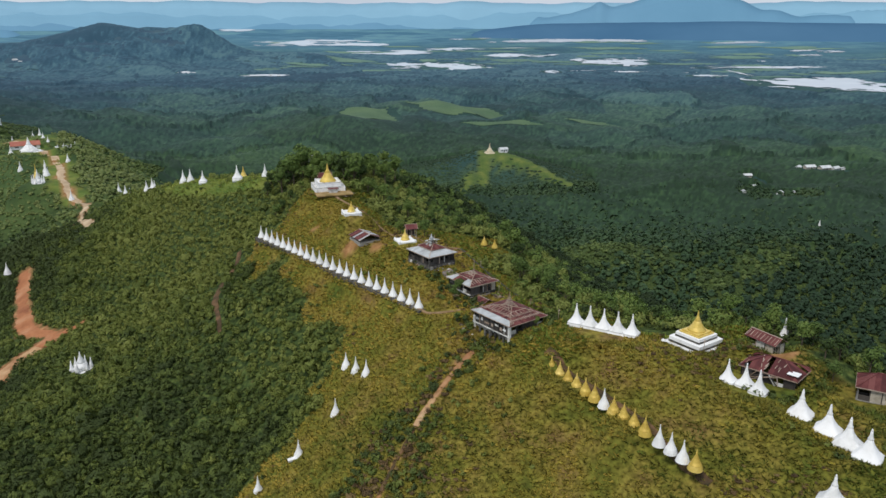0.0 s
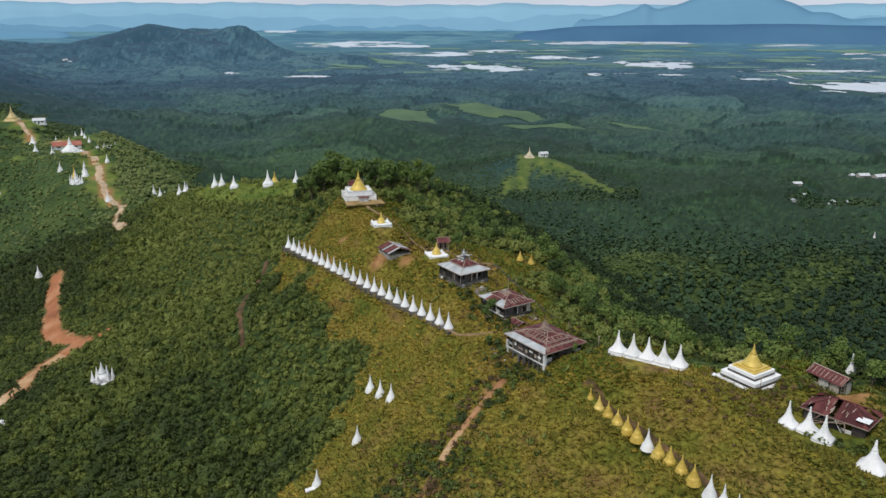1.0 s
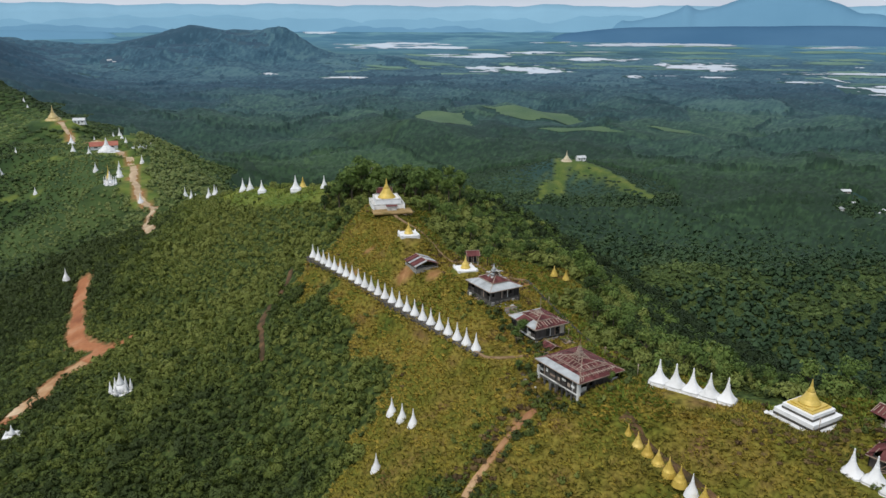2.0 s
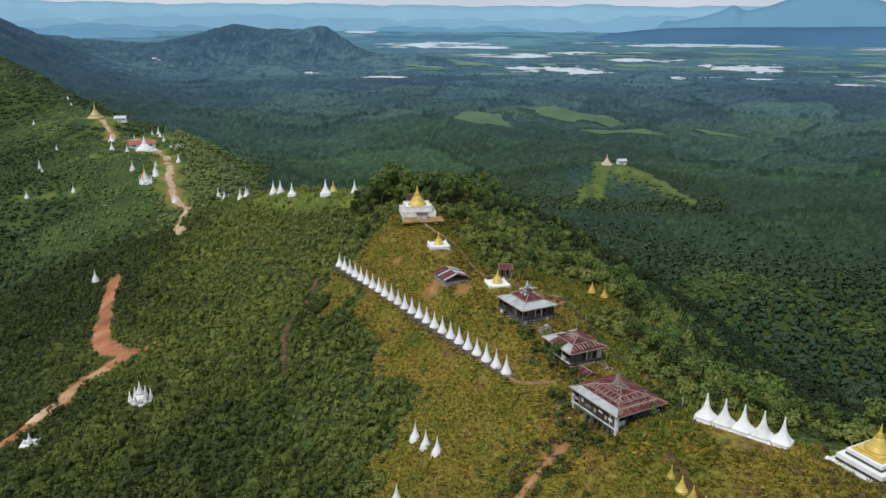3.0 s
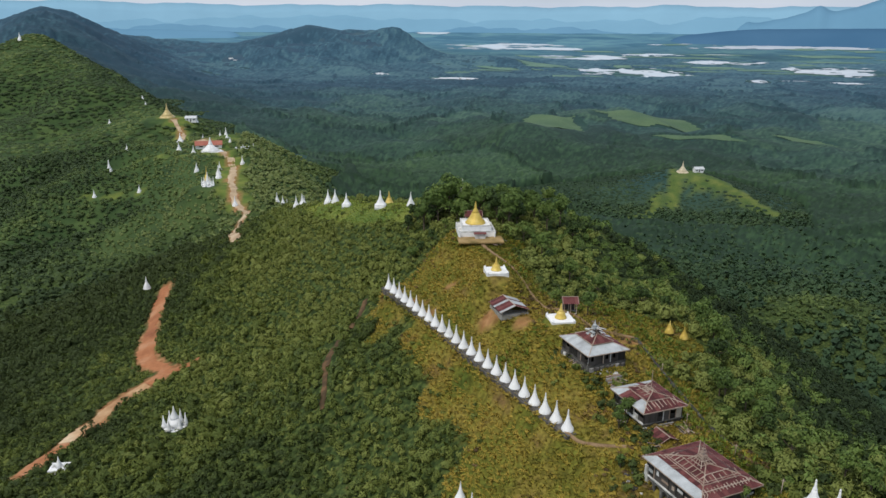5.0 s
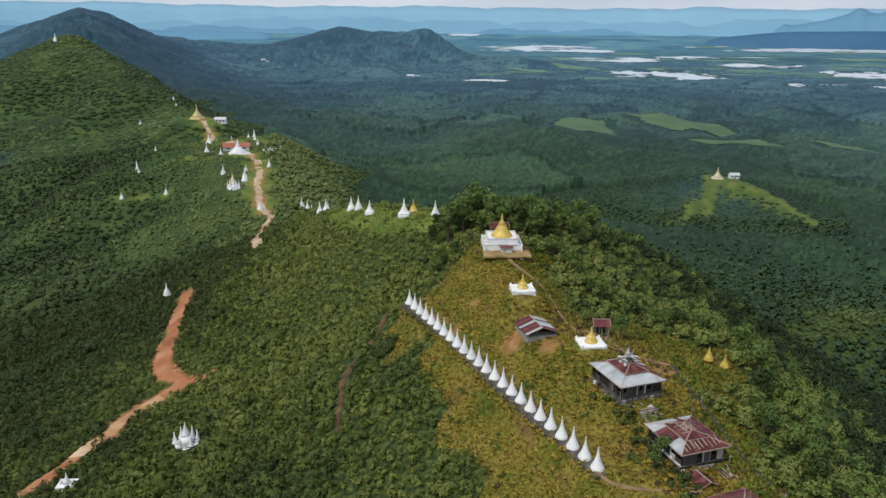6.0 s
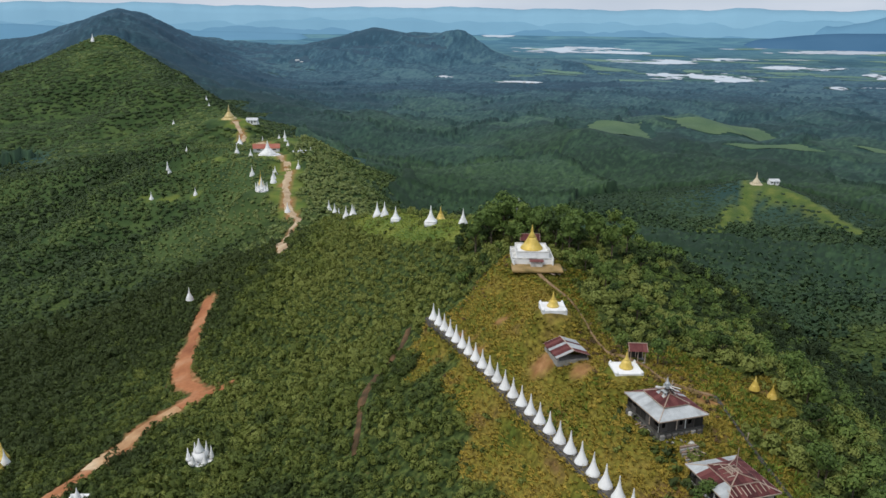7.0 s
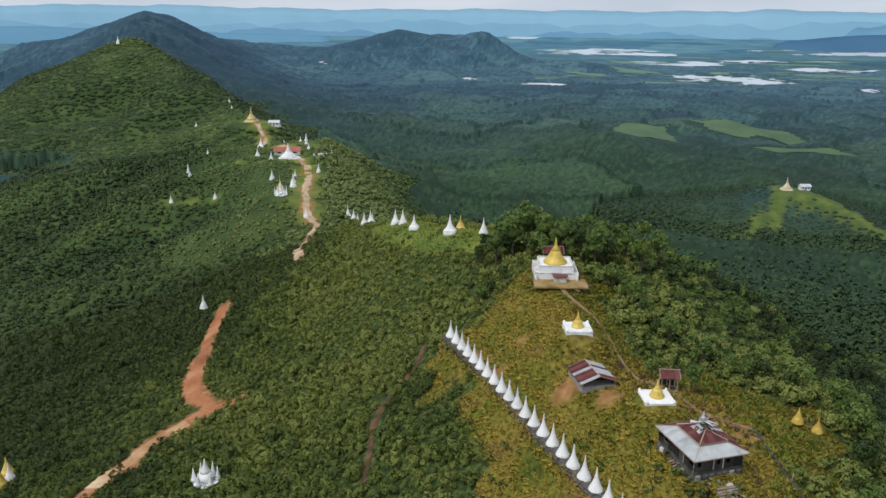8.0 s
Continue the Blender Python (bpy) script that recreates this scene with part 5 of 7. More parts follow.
def tree(m, seed, height=6.0):
    """A broadleaf tree with a tapered trunk, limbs and an uneven crown."""
    r = np.random.RandomState(seed)
    t = thing("tree", m, "broadleaf tree with a dense uneven green crown at the forest edge", "tree", "trees along the forest edge")
    bm = bmesh.new()
    lathe(bm, [(0.2, -0.6), (0.16, 0.2), (0.12, height * 0.3), (0.05, height * 0.62)], 8)
    part("trunk", bm, BARK, t)
    for k in range(4):
        a = 1.57 * k + r.uniform(-0.5, 0.5)
        bm = bmesh.new()
        z0 = height * r.uniform(0.24, 0.4)
        beam(bm, (0, 0, z0), (1.3 * math.cos(a), 1.3 * math.sin(a), z0 + height * 0.22), 0.09)
        part("limb", bm, BARK, t)
    lumps = [(0, 0, height * 0.74, height * 0.2)]
    for k in range(9):
        a, d = r.uniform(0, 6.28), r.uniform(0.5, 0.27 * height)
        lumps.append((d * math.cos(a), d * math.sin(a), height * r.uniform(0.42, 0.82), height * r.uniform(0.11, 0.18)))
    v, f = join([core((0, 0, height * 0.62, height * 0.24), r), leaf_cloud(r, lumps, 330, 0.3, 0.85)])
    crown = mesh_object("crown", v, f, LEAF)
    attribute(crown, "tone", np.full(len(v), r.uniform(0.2, 0.65)))
    crown.parent = t
    return t


TREES = []
EDGE = [(70, 133), (58, 141), (47, 145), (37, 150), (29, 156), (24, 165), (19, 177), (16, 186), (22, 198), (15, 209), (0, 210), (-10, 217), (-18, 228), (-25, 240), (-33, 250), (-46, 247), (-55, 236)]
r5 = np.random.RandomState(21)
spots = []
for (x0, y0), (x1, y1) in zip(EDGE, EDGE[1:]):
    n = max(1, int(math.hypot(x1 - x0, y1 - y0) / 3.4))
    for k in range(n):
        u = (k + r5.uniform(0, 1)) / n
        spots.append((x0 + u * (x1 - x0) + r5.uniform(-1, 2.2), y0 + u * (y1 - y0) + r5.uniform(-1, 2.2)))
n_edge = len(spots)
spots += [(r5.uniform(-62, -28), r5.uniform(250, 270)) for _ in range(26)] + [(-27, 247), (-23, 251), (-19, 247), (-25, 256), (-16, 252), (-20, 260), (-12, 246)] + [(-33, 250), (-38, 251), (-43, 254), (-29, 246), (-48, 257), (-52, 262), (-40, 258), (-47, 265), (-55, 255)] + [(-11.5, 201.5), (-5, 200.5), (3.5, 164.2), (64.5, 125.5), (67, 121.8), (70.5, 123.5), (74.5, 120.5), (78, 117), (67.5, 127.5), (66.6, 117.6), (64, 136), (66, 133), (59.4, 138.2), (46.5, 143.6), (19.6, 146.8), (3.2, 154.4), (2.6, 162.4)]
for k, (x, y) in enumerate(spots):
    m = pose(x, y, ground_at(x, y), 0, 0, r5.uniform(0, 360)) @ Matrix.Scale(r5.uniform(0.6, 1.05) if k < n_edge else (r5.uniform(1.1, 1.6) if k < len(spots) - 26 else r5.uniform(1.6, 1.95)) if k < len(spots) - 17 else (0.7, 1.0, 0.6, 0.9, 0.8, 1.0, 0.95, 1.0, 0.9, 0.6, 0.6, 0.6, 0.85, 0.42, 0.4, 0.45, 0.5)[k - len(spots)], 4)
    if k < 7:
        s = tree(m, 30 + k, (5.2, 6.0, 6.8, 5.6, 7.4, 6.3, 5.0)[k])
        TREES.append(s)
    else:
        b = TREES[k % 7]
        copy_thing(b, m @ Matrix.Scale(1 / b.scale[0], 4))

# ---- stupas ----
PROTO = {}


def stupa_shape(kind, t):
    """The parts of a stupa of unit height, under the thing t."""
    n = 20
    if kind == "slender":        # whitewashed cone-like stupa on a round plinth
        part("plinth", lathe(bmesh.new(), [(0.373, -0.25), (0.282, 0.045)], n, closed=False), WHITE, t)
        part("bell", lathe(bmesh.new(), [(0.282, 0.045), (0.257, 0.09), (0.217, 0.17), (0.176, 0.26), (0.139, 0.35), (0.11, 0.44), (0.088, 0.51), (0.076, 0.56)], n, closed=False), WHITE, t)
        part("spire", lathe(bmesh.new(), [(0.081, 0.56), (0.081, 0.572), (0.065, 0.61), (0.05, 0.7), (0.037, 0.8), (0.028, 0.88), (0.033, 0.895), (0.023, 0.92)], 14), WHITE, t)
        part("finial", lathe(bmesh.new(), [(0.025, 0.92), (0.023, 0.95), (0.007, 1.0)], 8), WHITE, t)
    elif kind == "gold":          # gilt bell with mouldings
        part("plinth", lathe(bmesh.new(), [(0.44, -0.25), (0.365, 0.02), (0.345, 0.06)], n, closed=False), GOLD, t)
        part("bell", lathe(bmesh.new(), [(0.335, 0.06), (0.325, 0.1), (0.3, 0.11), (0.285, 0.17), (0.265, 0.18), (0.235, 0.28), (0.2, 0.36), (0.165, 0.43), (0.135, 0.5)], n, closed=False), GOLD, t)
        part("spire", lathe(bmesh.new(), [(0.14, 0.5), (0.14, 0.52), (0.115, 0.55), (0.115, 0.57), (0.09, 0.6), (0.085, 0.63), (0.06, 0.69), (0.045, 0.78), (0.03, 0.9)], 14), GOLD, t)
        part("finial", lathe(bmesh.new(), [(0.03, 0.9), (0.035, 0.92), (0.008, 1.0)], 8), GOLD, t)
    elif kind == "flared":        # white, with a square skirt that sweeps up to the spire
        sq = [0.75, 0.7, 0.62, 0.5, 0.35, 0.2, 0.1, 0.0]
        part("plinth", lathe(bmesh.new(), [(0.36, -0.25), (0.36, 0.06)], 24, [0.8, 0.8]), WHITE, t)
        part("skirt", lathe(bmesh.new(), [(0.37, 0.06), (0.33, 0.10), (0.265, 0.17), (0.205, 0.26), (0.155, 0.36), (0.115, 0.46), (0.085, 0.56), (0.066, 0.65)], 24, sq), WHITE, t)
        part("spire", lathe(bmesh.new(), [(0.07, 0.65), (0.073, 0.665), (0.05, 0.71), (0.036, 0.8), (0.026, 0.92)], 14), WHITE, t)
        part("finial", lathe(bmesh.new(), [(0.035, 0.92), (0.03, 0.95), (0.006, 1.0)], 8), WHITE, t)
    elif kind == "broad":         # low and wide, with a sagging square skirt
        sq = [0.95, 0.9, 0.78, 0.6, 0.4, 0.2, 0.1, 0.0]
        part("plinth", lathe(bmesh.new(), [(0.44, -0.25), (0.44, 0.05)], 24, [0.85, 0.85]), WHITE, t)
        part("skirt", lathe(bmesh.new(), [(0.44, 0.05), (0.41, 0.09), (0.345, 0.16), (0.27, 0.25), (0.2, 0.36), (0.14, 0.47), (0.1, 0.57), (0.08, 0.64)], 24, sq), WHITE, t)
        part("spire", lathe(bmesh.new(), [(0.09, 0.64), (0.092, 0.66), (0.06, 0.72), (0.045, 0.82), (0.035, 0.92)], 14), WHITE, t)
        part("finial", lathe(bmesh.new(), [(0.035, 0.92), (0.03, 0.95), (0.006, 1.0)], 8), WHITE, t)
    elif kind == "tiered":        # gilt spire on a spread white base with four raised corners
        bm = bmesh.new()
        box(bm, (0, 0, -0.1), (1.4, 1.4, 0.44), 0, 0.02)
        part("platform", bm, WHITE, t, "white square platform")
        for a in range(4):
            bm = bmesh.new()
            lathe(bm, [(0.1, 0.0), (0.08, 0.05), (0.02, 0.14)], 8, [0.6, 0.4, 0.0])
            bmesh.ops.translate(bm, verts=bm.verts, vec=(0.62 * (1, -1, -1, 1)[a], 0.62 * (1, 1, -1, -1)[a], 0.1))
            part("corner_horn", bm, WHITE, t, "white horn at the platform's corner")
        part("bell", lathe(bmesh.new(), [(0.34, 0.12), (0.34, 0.18), (0.3, 0.2), (0.29, 0.27), (0.26, 0.29), (0.25, 0.4), (0.2, 0.47), (0.14, 0.53)], n), GOLD, t, "gilt bell")
        part("spire", lathe(bmesh.new(), [(0.14, 0.53), (0.14, 0.56), (0.1, 0.6), (0.07, 0.7), (0.045, 0.82), (0.03, 0.92)], 14), GOLD, t, "gilt ringed spire")
        part("finial", lathe(bmesh.new(), [(0.03, 0.92), (0.034, 0.94), (0.006, 1.0)], 8), GOLD, t)


def stupa(kind, x, y, z, h, rz=0.0, label="", group="", name="stupa"):
    m = pose(x, y, z, 0, 0, rz)
    key = (kind, name)
    if key not in PROTO:
        t = thing(name, m @ Matrix.Scale(h, 4), label, "stupa", group)
        stupa_shape(kind, t)
        PROTO[key] = (t, h)
        return t
    t = copy_thing(PROTO[key][0], m @ Matrix.Scale(h / PROTO[key][1], 4))
    tagged(t, label, "stupa", group or " ")
    if not group:
        del t["group"]
    return t


# the long white row below the temple
for k in range(24):
    u = k / 23
    x, y = -54.7 + 49.2 * u, 220.9 - 56.8 * u
    stupa("slender", x, y, 186.0 - 0.4 * u, 3.6, 0, "whitewashed slender stupa in a long row along the slope", "long row of white stupas", "white_stupa")
ledge = bmesh.new()
for k in range(46):
    u0, u1 = -0.02 + 1.045 * k / 46, -0.02 + 1.045 * (k + 0.97) / 46
    for w0, w1, drop in ((-0.95, 1.2, 0.12), (1.2, 1.5, 0.3)):
        corners = [(-54.7 + 49.2 * u - 0.756 * w, 220.9 - 56.8 * u - 0.655 * w) for u, w in ((u0, w0), (u1, w0), (u1, w1), (u0, w1))]
        top = 186.0 - 0.4 * u0 - drop - 0.05 * math.sin(9.1 * k)
        lower, upper = [ledge.verts.new((a, b, top - 1.6)) for a, b in corners], [ledge.verts.new((a, b, top)) for a, b in corners]
        ledge.faces.new(upper)
        for a in range(4):
            ledge.faces.new((lower[a], lower[(a + 1) % 4], upper[(a + 1) % 4], upper[a]))
bmesh.ops.recalc_face_normals(ledge, faces=ledge.faces)
row_ledge = part("row_ledge", ledge, STONE, None)
tagged(row_ledge, "low mossy masonry ledge under the long row of stupas", "ledge")
for k in range(15):
    u = k / 14
    x, y, z = 21.0 + 17.0 * u, 133.4 - 32.0 * u, 184.9 - 0.2 * u
    white = k in (6, 11, 12, 13)
    if k > 10:
        x, y = x + 0.3, y - 0.8
    stupa("slender" if white else "gold", x, y, z, 3.0 if white else 2.7, 0, "whitewashed stupa among gilt ones" if white else "gilt bell-shaped stupa in a row on the grass", "row of gilt and white stupas", "white_stupa" if white else "gold_stupa")

# ---- buildings ----
def roof_slope(roof, a, along, length, up, u0, u1, bands, lift=0.0, width=0.85, r=random):
    """Corrugated sheets on one hip of a roof. a: eave corner; along: unit eave direction; up: from eave to ridge; u0, u1: where the hips meet the ridge; bands: (from, to, materials)."""
    a, along, up = Vector(a), Vector(along), Vector(up)
    normal = along.cross(up).normalized()
    if normal.z < 0:
        normal = -normal

    def top(u):
        t = 1.0
        if u0 > 0:
            t = min(t, u / u0)
        if u1 < length:
            t = min(t, (length - u) / (length - u1))
        return max(0.0, t)

    n = max(2, round(length / width))
    for k, (v0, v1, mats) in enumerate(bands):
        for i in range(n):
            us = [length * (i + j / 6) / n for j in range(7)]
            if max(top(u) for u in us) <= v0 + 0.02:
                continue
            m = mats[i * len(mats) // n] if isinstance(mats, tuple) else r.choice(mats)
            if m is None:
                continue
            bm = bmesh.new()
            slip = r.uniform(-0.012, 0.012)
            rows = []
            for j, u in enumerate(us):
                off = normal * (lift + 0.05 * k + (0.045 if j % 2 else 0.0) + slip + (0.012 if i % 2 else 0))
                vt = max(v0, min(v1 + 0.01, top(u)))
                vb = min(v0 - 0.015 * (k > 0) + slip, vt)
                p, q = a + along * u + up * vb + off, a + along * u + up * vt + off
                rows.append([bm.verts.new(p), bm.verts.new(q), bm.verts.new(q - normal * 0.03), bm.verts.new(p - normal * 0.03)])
            for g, h in zip(rows, rows[1:]):
                bm.faces.new((g[0], h[0], h[1], g[1]))
                bm.faces.new((g[3], g[2], h[2], h[3]))
                bm.faces.new((g[0], g[3], h[3], h[0]))
                bm.faces.new((g[1], h[1], h[2], g[2]))
            part("roof_sheet", bm, m, roof)


def hip_roof(t, L, W, z, H, scheme, r, ridge=None, name="roof", cap=BATTEN):
    """A hipped roof of sheets with ridge caps, as one part with sub-parts. scheme: bands for the four slopes, in the order front (-y), right (+x), back, left."""
    rl = ridge if ridge is not None else max(0.5, L - W)
    roof = part(name, beam(bmesh.new(), (-rl / 2 - 0.1, 0, z + H + 0.06), (rl / 2 + 0.1, 0, z + H + 0.06), 0.18, 0.12), cap, t, "roof of rusty sheets with a ridge board")
    for sx in (-1, 1):
        for sy in (-1, 1):
            part("hip_board", beam(bmesh.new(), (sx * L / 2, sy * W / 2, z + 0.05), (sx * rl / 2, 0, z + H + 0.05), 0.16, 0.1), cap, roof)
        part("eave_board", beam(bmesh.new(), (sx * L / 2, -W / 2, z - 0.07), (sx * L / 2, W / 2, z - 0.07), 0.1, 0.16), BATTEN, roof)
    for sy in (-1, 1):
        part("eave_board", beam(bmesh.new(), (-L / 2, sy * W / 2, z - 0.07), (L / 2, sy * W / 2, z - 0.07), 0.1, 0.16), BATTEN, roof)
    e = (L - rl) / 2
    roof_slope(roof, (-L / 2, -W / 2, z), (1, 0, 0), L, (0, W / 2, H), e, L - e, scheme[0], r=r)
    roof_slope(roof, (L / 2, -W / 2, z), (0, 1, 0), W, (-e, 0, H), W / 2, W / 2, scheme[1], r=r)
    roof_slope(roof, (L / 2, W / 2, z), (-1, 0, 0), L, (0, -W / 2, H), e, L - e, scheme[2], r=r)
    roof_slope(roof, (-L / 2, W / 2, z), (0, -1, 0), W, (e, 0, H), W / 2, W / 2, scheme[3], r=r)
    return roof


def two_tier_roof(t, L, W, z, inset, h1, step, h2, ridge, low, high, r):
    """A skirt roof all round and a hipped roof above it. low, high: bands for the four slopes of each tier."""
    skirt = part("skirt_roof", box(bmesh.new(), (0, 0, z + h1 + step / 2 + 0.04), (L - 2 * inset + 0.1, W - 2 * inset + 0.1, max(0.1, step + 0.12))), DARK_WOOD, t, "skirt roof of weathered sheets under a low timber collar")
    for sx in (-1, 1):
        part("eave_board", beam(bmesh.new(), (sx * L / 2, -W / 2, z - 0.07), (sx * L / 2, W / 2, z - 0.07), 0.1, 0.16), BATTEN, skirt)
        for sy in (-1, 1):
            part("hip_board", beam(bmesh.new(), (sx * L / 2, sy * W / 2, z + 0.06), (sx * (L / 2 - inset), sy * (W / 2 - inset), z + h1 + 0.06), 0.12, 0.08), BATTEN, skirt)
    for sy in (-1, 1):
        part("eave_board", beam(bmesh.new(), (-L / 2, sy * W / 2, z - 0.07), (L / 2, sy * W / 2, z - 0.07), 0.1, 0.16), BATTEN, skirt)
    roof_slope(skirt, (-L / 2, -W / 2, z), (1, 0, 0), L, (0, inset, h1), inset, L - inset, low[0], r=r)
    roof_slope(skirt, (L / 2, -W / 2, z), (0, 1, 0), W, (-inset, 0, h1), inset, W - inset, low[1], r=r)
    roof_slope(skirt, (L / 2, W / 2, z), (-1, 0, 0), L, (0, -inset, h1), inset, L - inset, low[2], r=r)
    roof_slope(skirt, (-L / 2, W / 2, z), (0, -1, 0), W, (inset, 0, h1), inset, W - inset, low[3], r=r)
    return hip_roof(t, L - 2 * inset + 0.5, W - 2 * inset + 0.5, z + h1 + step, h2, high, r, ridge, "upper_roof")


def roof_bars(t, L, W, z, inset, h1, step, h2, rows):
    """Battens left on the front (f) or right (r) slopes: side, then place along the eave and run in from it, at both ends."""
    def height(d):
        return z + h1 * d / inset if d <= inset else z + h1 + step + (d - inset + 0.25) * h2 / (W / 2 - inset + 0.25)
    for side, a0, d0, a1, d1 in rows:
        ends = [(a, d - W / 2, height(d) + 0.14) if side == "f" else (L / 2 - d, a, height(d) + 0.14) for a, d in ((a0, d0), (a1, d1))]
        part("batten", beam(bmesh.new(), *ends, 0.11, 0.06), BATTEN, t)


def arcade(t, x0, x1, y, z0, z1, count, material, label, thick=0.3):
    """A wall with round-arched openings."""
    bay, n = (x1 - x0) / count, 8
    bm = bmesh.new()
    for k in range(count):
        a, b = x0 + k * bay, x0 + (k + 1) * bay
        c, rad = (a + b) / 2, bay * 0.36
        spring = z0 + (z1 - z0) * 0.5
        line = [(c - rad, z0)] + [(c - rad * math.cos(math.pi * i / n), spring + min(rad, (z1 - z0) * 0.4) * math.sin(math.pi * i / n)) for i in range(n + 1)] + [(c + rad, z0)]
        outer = [(a, z0)] + [(a + (b - a) * i / n, z1) for i in range(n + 1)] + [(b, z0)]
        for p, q, u, w in zip(line, line[1:], outer, outer[1:]):
            v = [bm.verts.new((e[0], y + d, e[1])) for d in (0, thick) for e in (p, q, w, u)]
            for f in ((0, 1, 2, 3), (7, 6, 5, 4), (0, 4, 5, 1), (3, 2, 6, 7)):
                bm.faces.new([v[i] for i in f])
    return part("arcade", bm, material, t, label)


def wall_side(t, a, b, z0, z1, mats, r, bay=1.5, opening=0.25):
    """Posts and wall boards from a to b."""
    a, b = Vector((*a, 0)), Vector((*b, 0))
    n = max(2, round((b - a).length / bay))
    ang = math.degrees(math.atan2(b.y - a.y, b.x - a.x))
    for k in range(n + 1):
        p = a.lerp(b, k / n)
        part("post", box(bmesh.new(), (p.x, p.y, (z0 + z1) / 2), (0.16, 0.16, z1 - z0), ang), r.choice((STAINED, DARK_WOOD, DARK_WOOD, DARK_WOOD, BATTEN)), t)
    for k in range(n):
        p, w = a.lerp(b, (k + 0.5) / n), (b - a).length / n - 0.16
        h = z1 - z0
        draw = r.random()
        if draw < opening:
            part("wall_panel", box(bmesh.new(), (p.x, p.y, z0 + h * 0.2), (w, 0.06, h * 0.4), ang), r.choice(mats), t)
        elif draw < opening + 0.2:
            bm = bmesh.new()
            q = (b - a).normalized()
            for s in (-1, 1):
                box(bm, (p.x + q.x * s * w * 0.36, p.y + q.y * s * w * 0.36, z0 + h * 0.5), (w * 0.28, 0.06, h), ang)
            box(bm, (p.x, p.y, z0 + h * 0.17), (w * 0.44, 0.06, h * 0.34), ang)
            box(bm, (p.x, p.y, z0 + h * 0.91), (w * 0.44, 0.06, h * 0.18), ang)
            part("window_wall", bm, r.choice(mats), t, "wall board with an open window")
        else:
            part("wall_panel", box(bmesh.new(), (p.x, p.y, z0 + h * 0.5), (w, 0.06, h), ang), r.choice(mats), t)


def stone_base(t, L, W, z0, z1, material, seed, front_holes=0):
    bm = bmesh.new()
    box(bm, (0, 0, (z0 + z1) / 2), (L, W, z1 - z0), 0, 0.05)
    part("foundation", bm, material, t, "dark masonry foundation")
    part("floor_slab", box(bmesh.new(), (0, 0, z1 + 0.06), (L + 0.2, W + 0.2, 0.12)), DARK_MASONRY, t)


def lantern(t, z, half, rise, r, sheets=None, name="lantern"):
    """The open frame of a small upper roof: four hips, rafters and rings of battens."""
    bm = bmesh.new()
    for sx in (-1, 1):
        for sy in (-1, 1):
            beam(bm, (sx * half, sy * half, z), (sx * 0.3, sy * 0.3, z + rise), 0.1)
    for f in (0.0, 0.3, 0.6, 0.85):
        h = half + (0.3 - half) * f
        for s in (-1, 1):
            beam(bm, (-h, s * h, z + rise * f), (h, s * h, z + rise * f), 0.07)
            beam(bm, (s * h, -h, z + rise * f), (s * h, h, z + rise * f), 0.07)
    for g in (-0.5, 0, 0.5):
        for s in (-1, 1):
            beam(bm, (g * half, s * half, z), (g * 0.3, s * 0.3, z + rise), 0.06)
            beam(bm, (s * half, g * half, z), (s * 0.3, g * 0.3, z + rise), 0.06)
    ob = part(name, bm, BATTEN, t, "bare timber frame of the stripped upper roof")
    if sheets:
        for k in range(4):
            c, s = (1, 0, -1, 0)[k], (0, 1, 0, -1)[k]
            roof_slope(ob, (half * (s - c), half * (-c - s), z), (c, s, 0), 2 * half, (-s * half * 0.8, c * half * 0.8, rise), half, half, [(0, 1, sheets)], lift=0.06, r=r)
    return ob


RR = random.Random(7)
red, grey, mixed = [RUST] * 3, [ZINC] * 3, [RUST, RUST, ZINC]

# the large hall on the shoulder, its ground falling away in front
A = thing("prayer_hall", pose(14.05, 150.2, 0, 0, 0, -52.6), "dilapidated hall with a rusty red hipped roof and stained walls", "hall")
LA, WA, ZA, HA = 12.3, 10.7, 189.75, 2.2
IA, HA1, HA2 = 2.4, 0.85, 0.7
two_tier_roof(A, LA, WA, ZA, IA, HA1, 0.06, HA2, 1.6, ([(0, 0.62, grey), (0.62, 1, red)], [(0, 1, red)], [(0, 1, red)], [(0, 0.5, mixed), (0.5, 1, red)]), [[(0, 1, red)]] * 4, RR)
x0, x1, y0, y1 = -LA / 2 + 0.7, LA / 2 - 0.7, -WA / 2 + 0.6, WA / 2 - 0.8
wall_side(A, (x0, y0), (x1, y0), 187.15, ZA, [DARK_WOOD, DARK_WOOD, DARK_WOOD], RR, 1.55, 0.1)
wall_side(A, (x1, y0), (x1, y1), 187.6, ZA, [DARK_WOOD, STAINED], RR, 1.8, 0.45)
wall_side(A, (x1, y1), (x0, y1), 187.6, ZA, [DARK_WOOD, STAINED], RR, 1.8)
wall_side(A, (x0, y1), (x0, y0), 187.6, ZA, [STAINED, DARK_WOOD], RR, 1.8)
part("white_band", box(bmesh.new(), (0, y0 - 0.02, 187.1), (x1 - x0 + 0.4, 0.45, 0.22), 0, 0.03), STAINED, A, "stained white ledge below the boards")
arcade(A, x0, x0 + 4.9, y0 - 0.05, 184.9, 187.0, 3, GRIMY, "stained white arcade with dark arches")
for k in range(5):
    xx = x0 + 5.3 + (x1 - x0 - 5.8) * k / 4
    low = 184.6 if k % 2 else 185.6
    part("pier", box(bmesh.new(), (xx, y0 + 0.1, (low + 187.28) / 2), (0.45, 0.4, 187.28 - low), RR.uniform(-4, 4), 0.04), RR.choice((DARK_MASONRY, GRIMY)), A, "crumbling masonry pier")
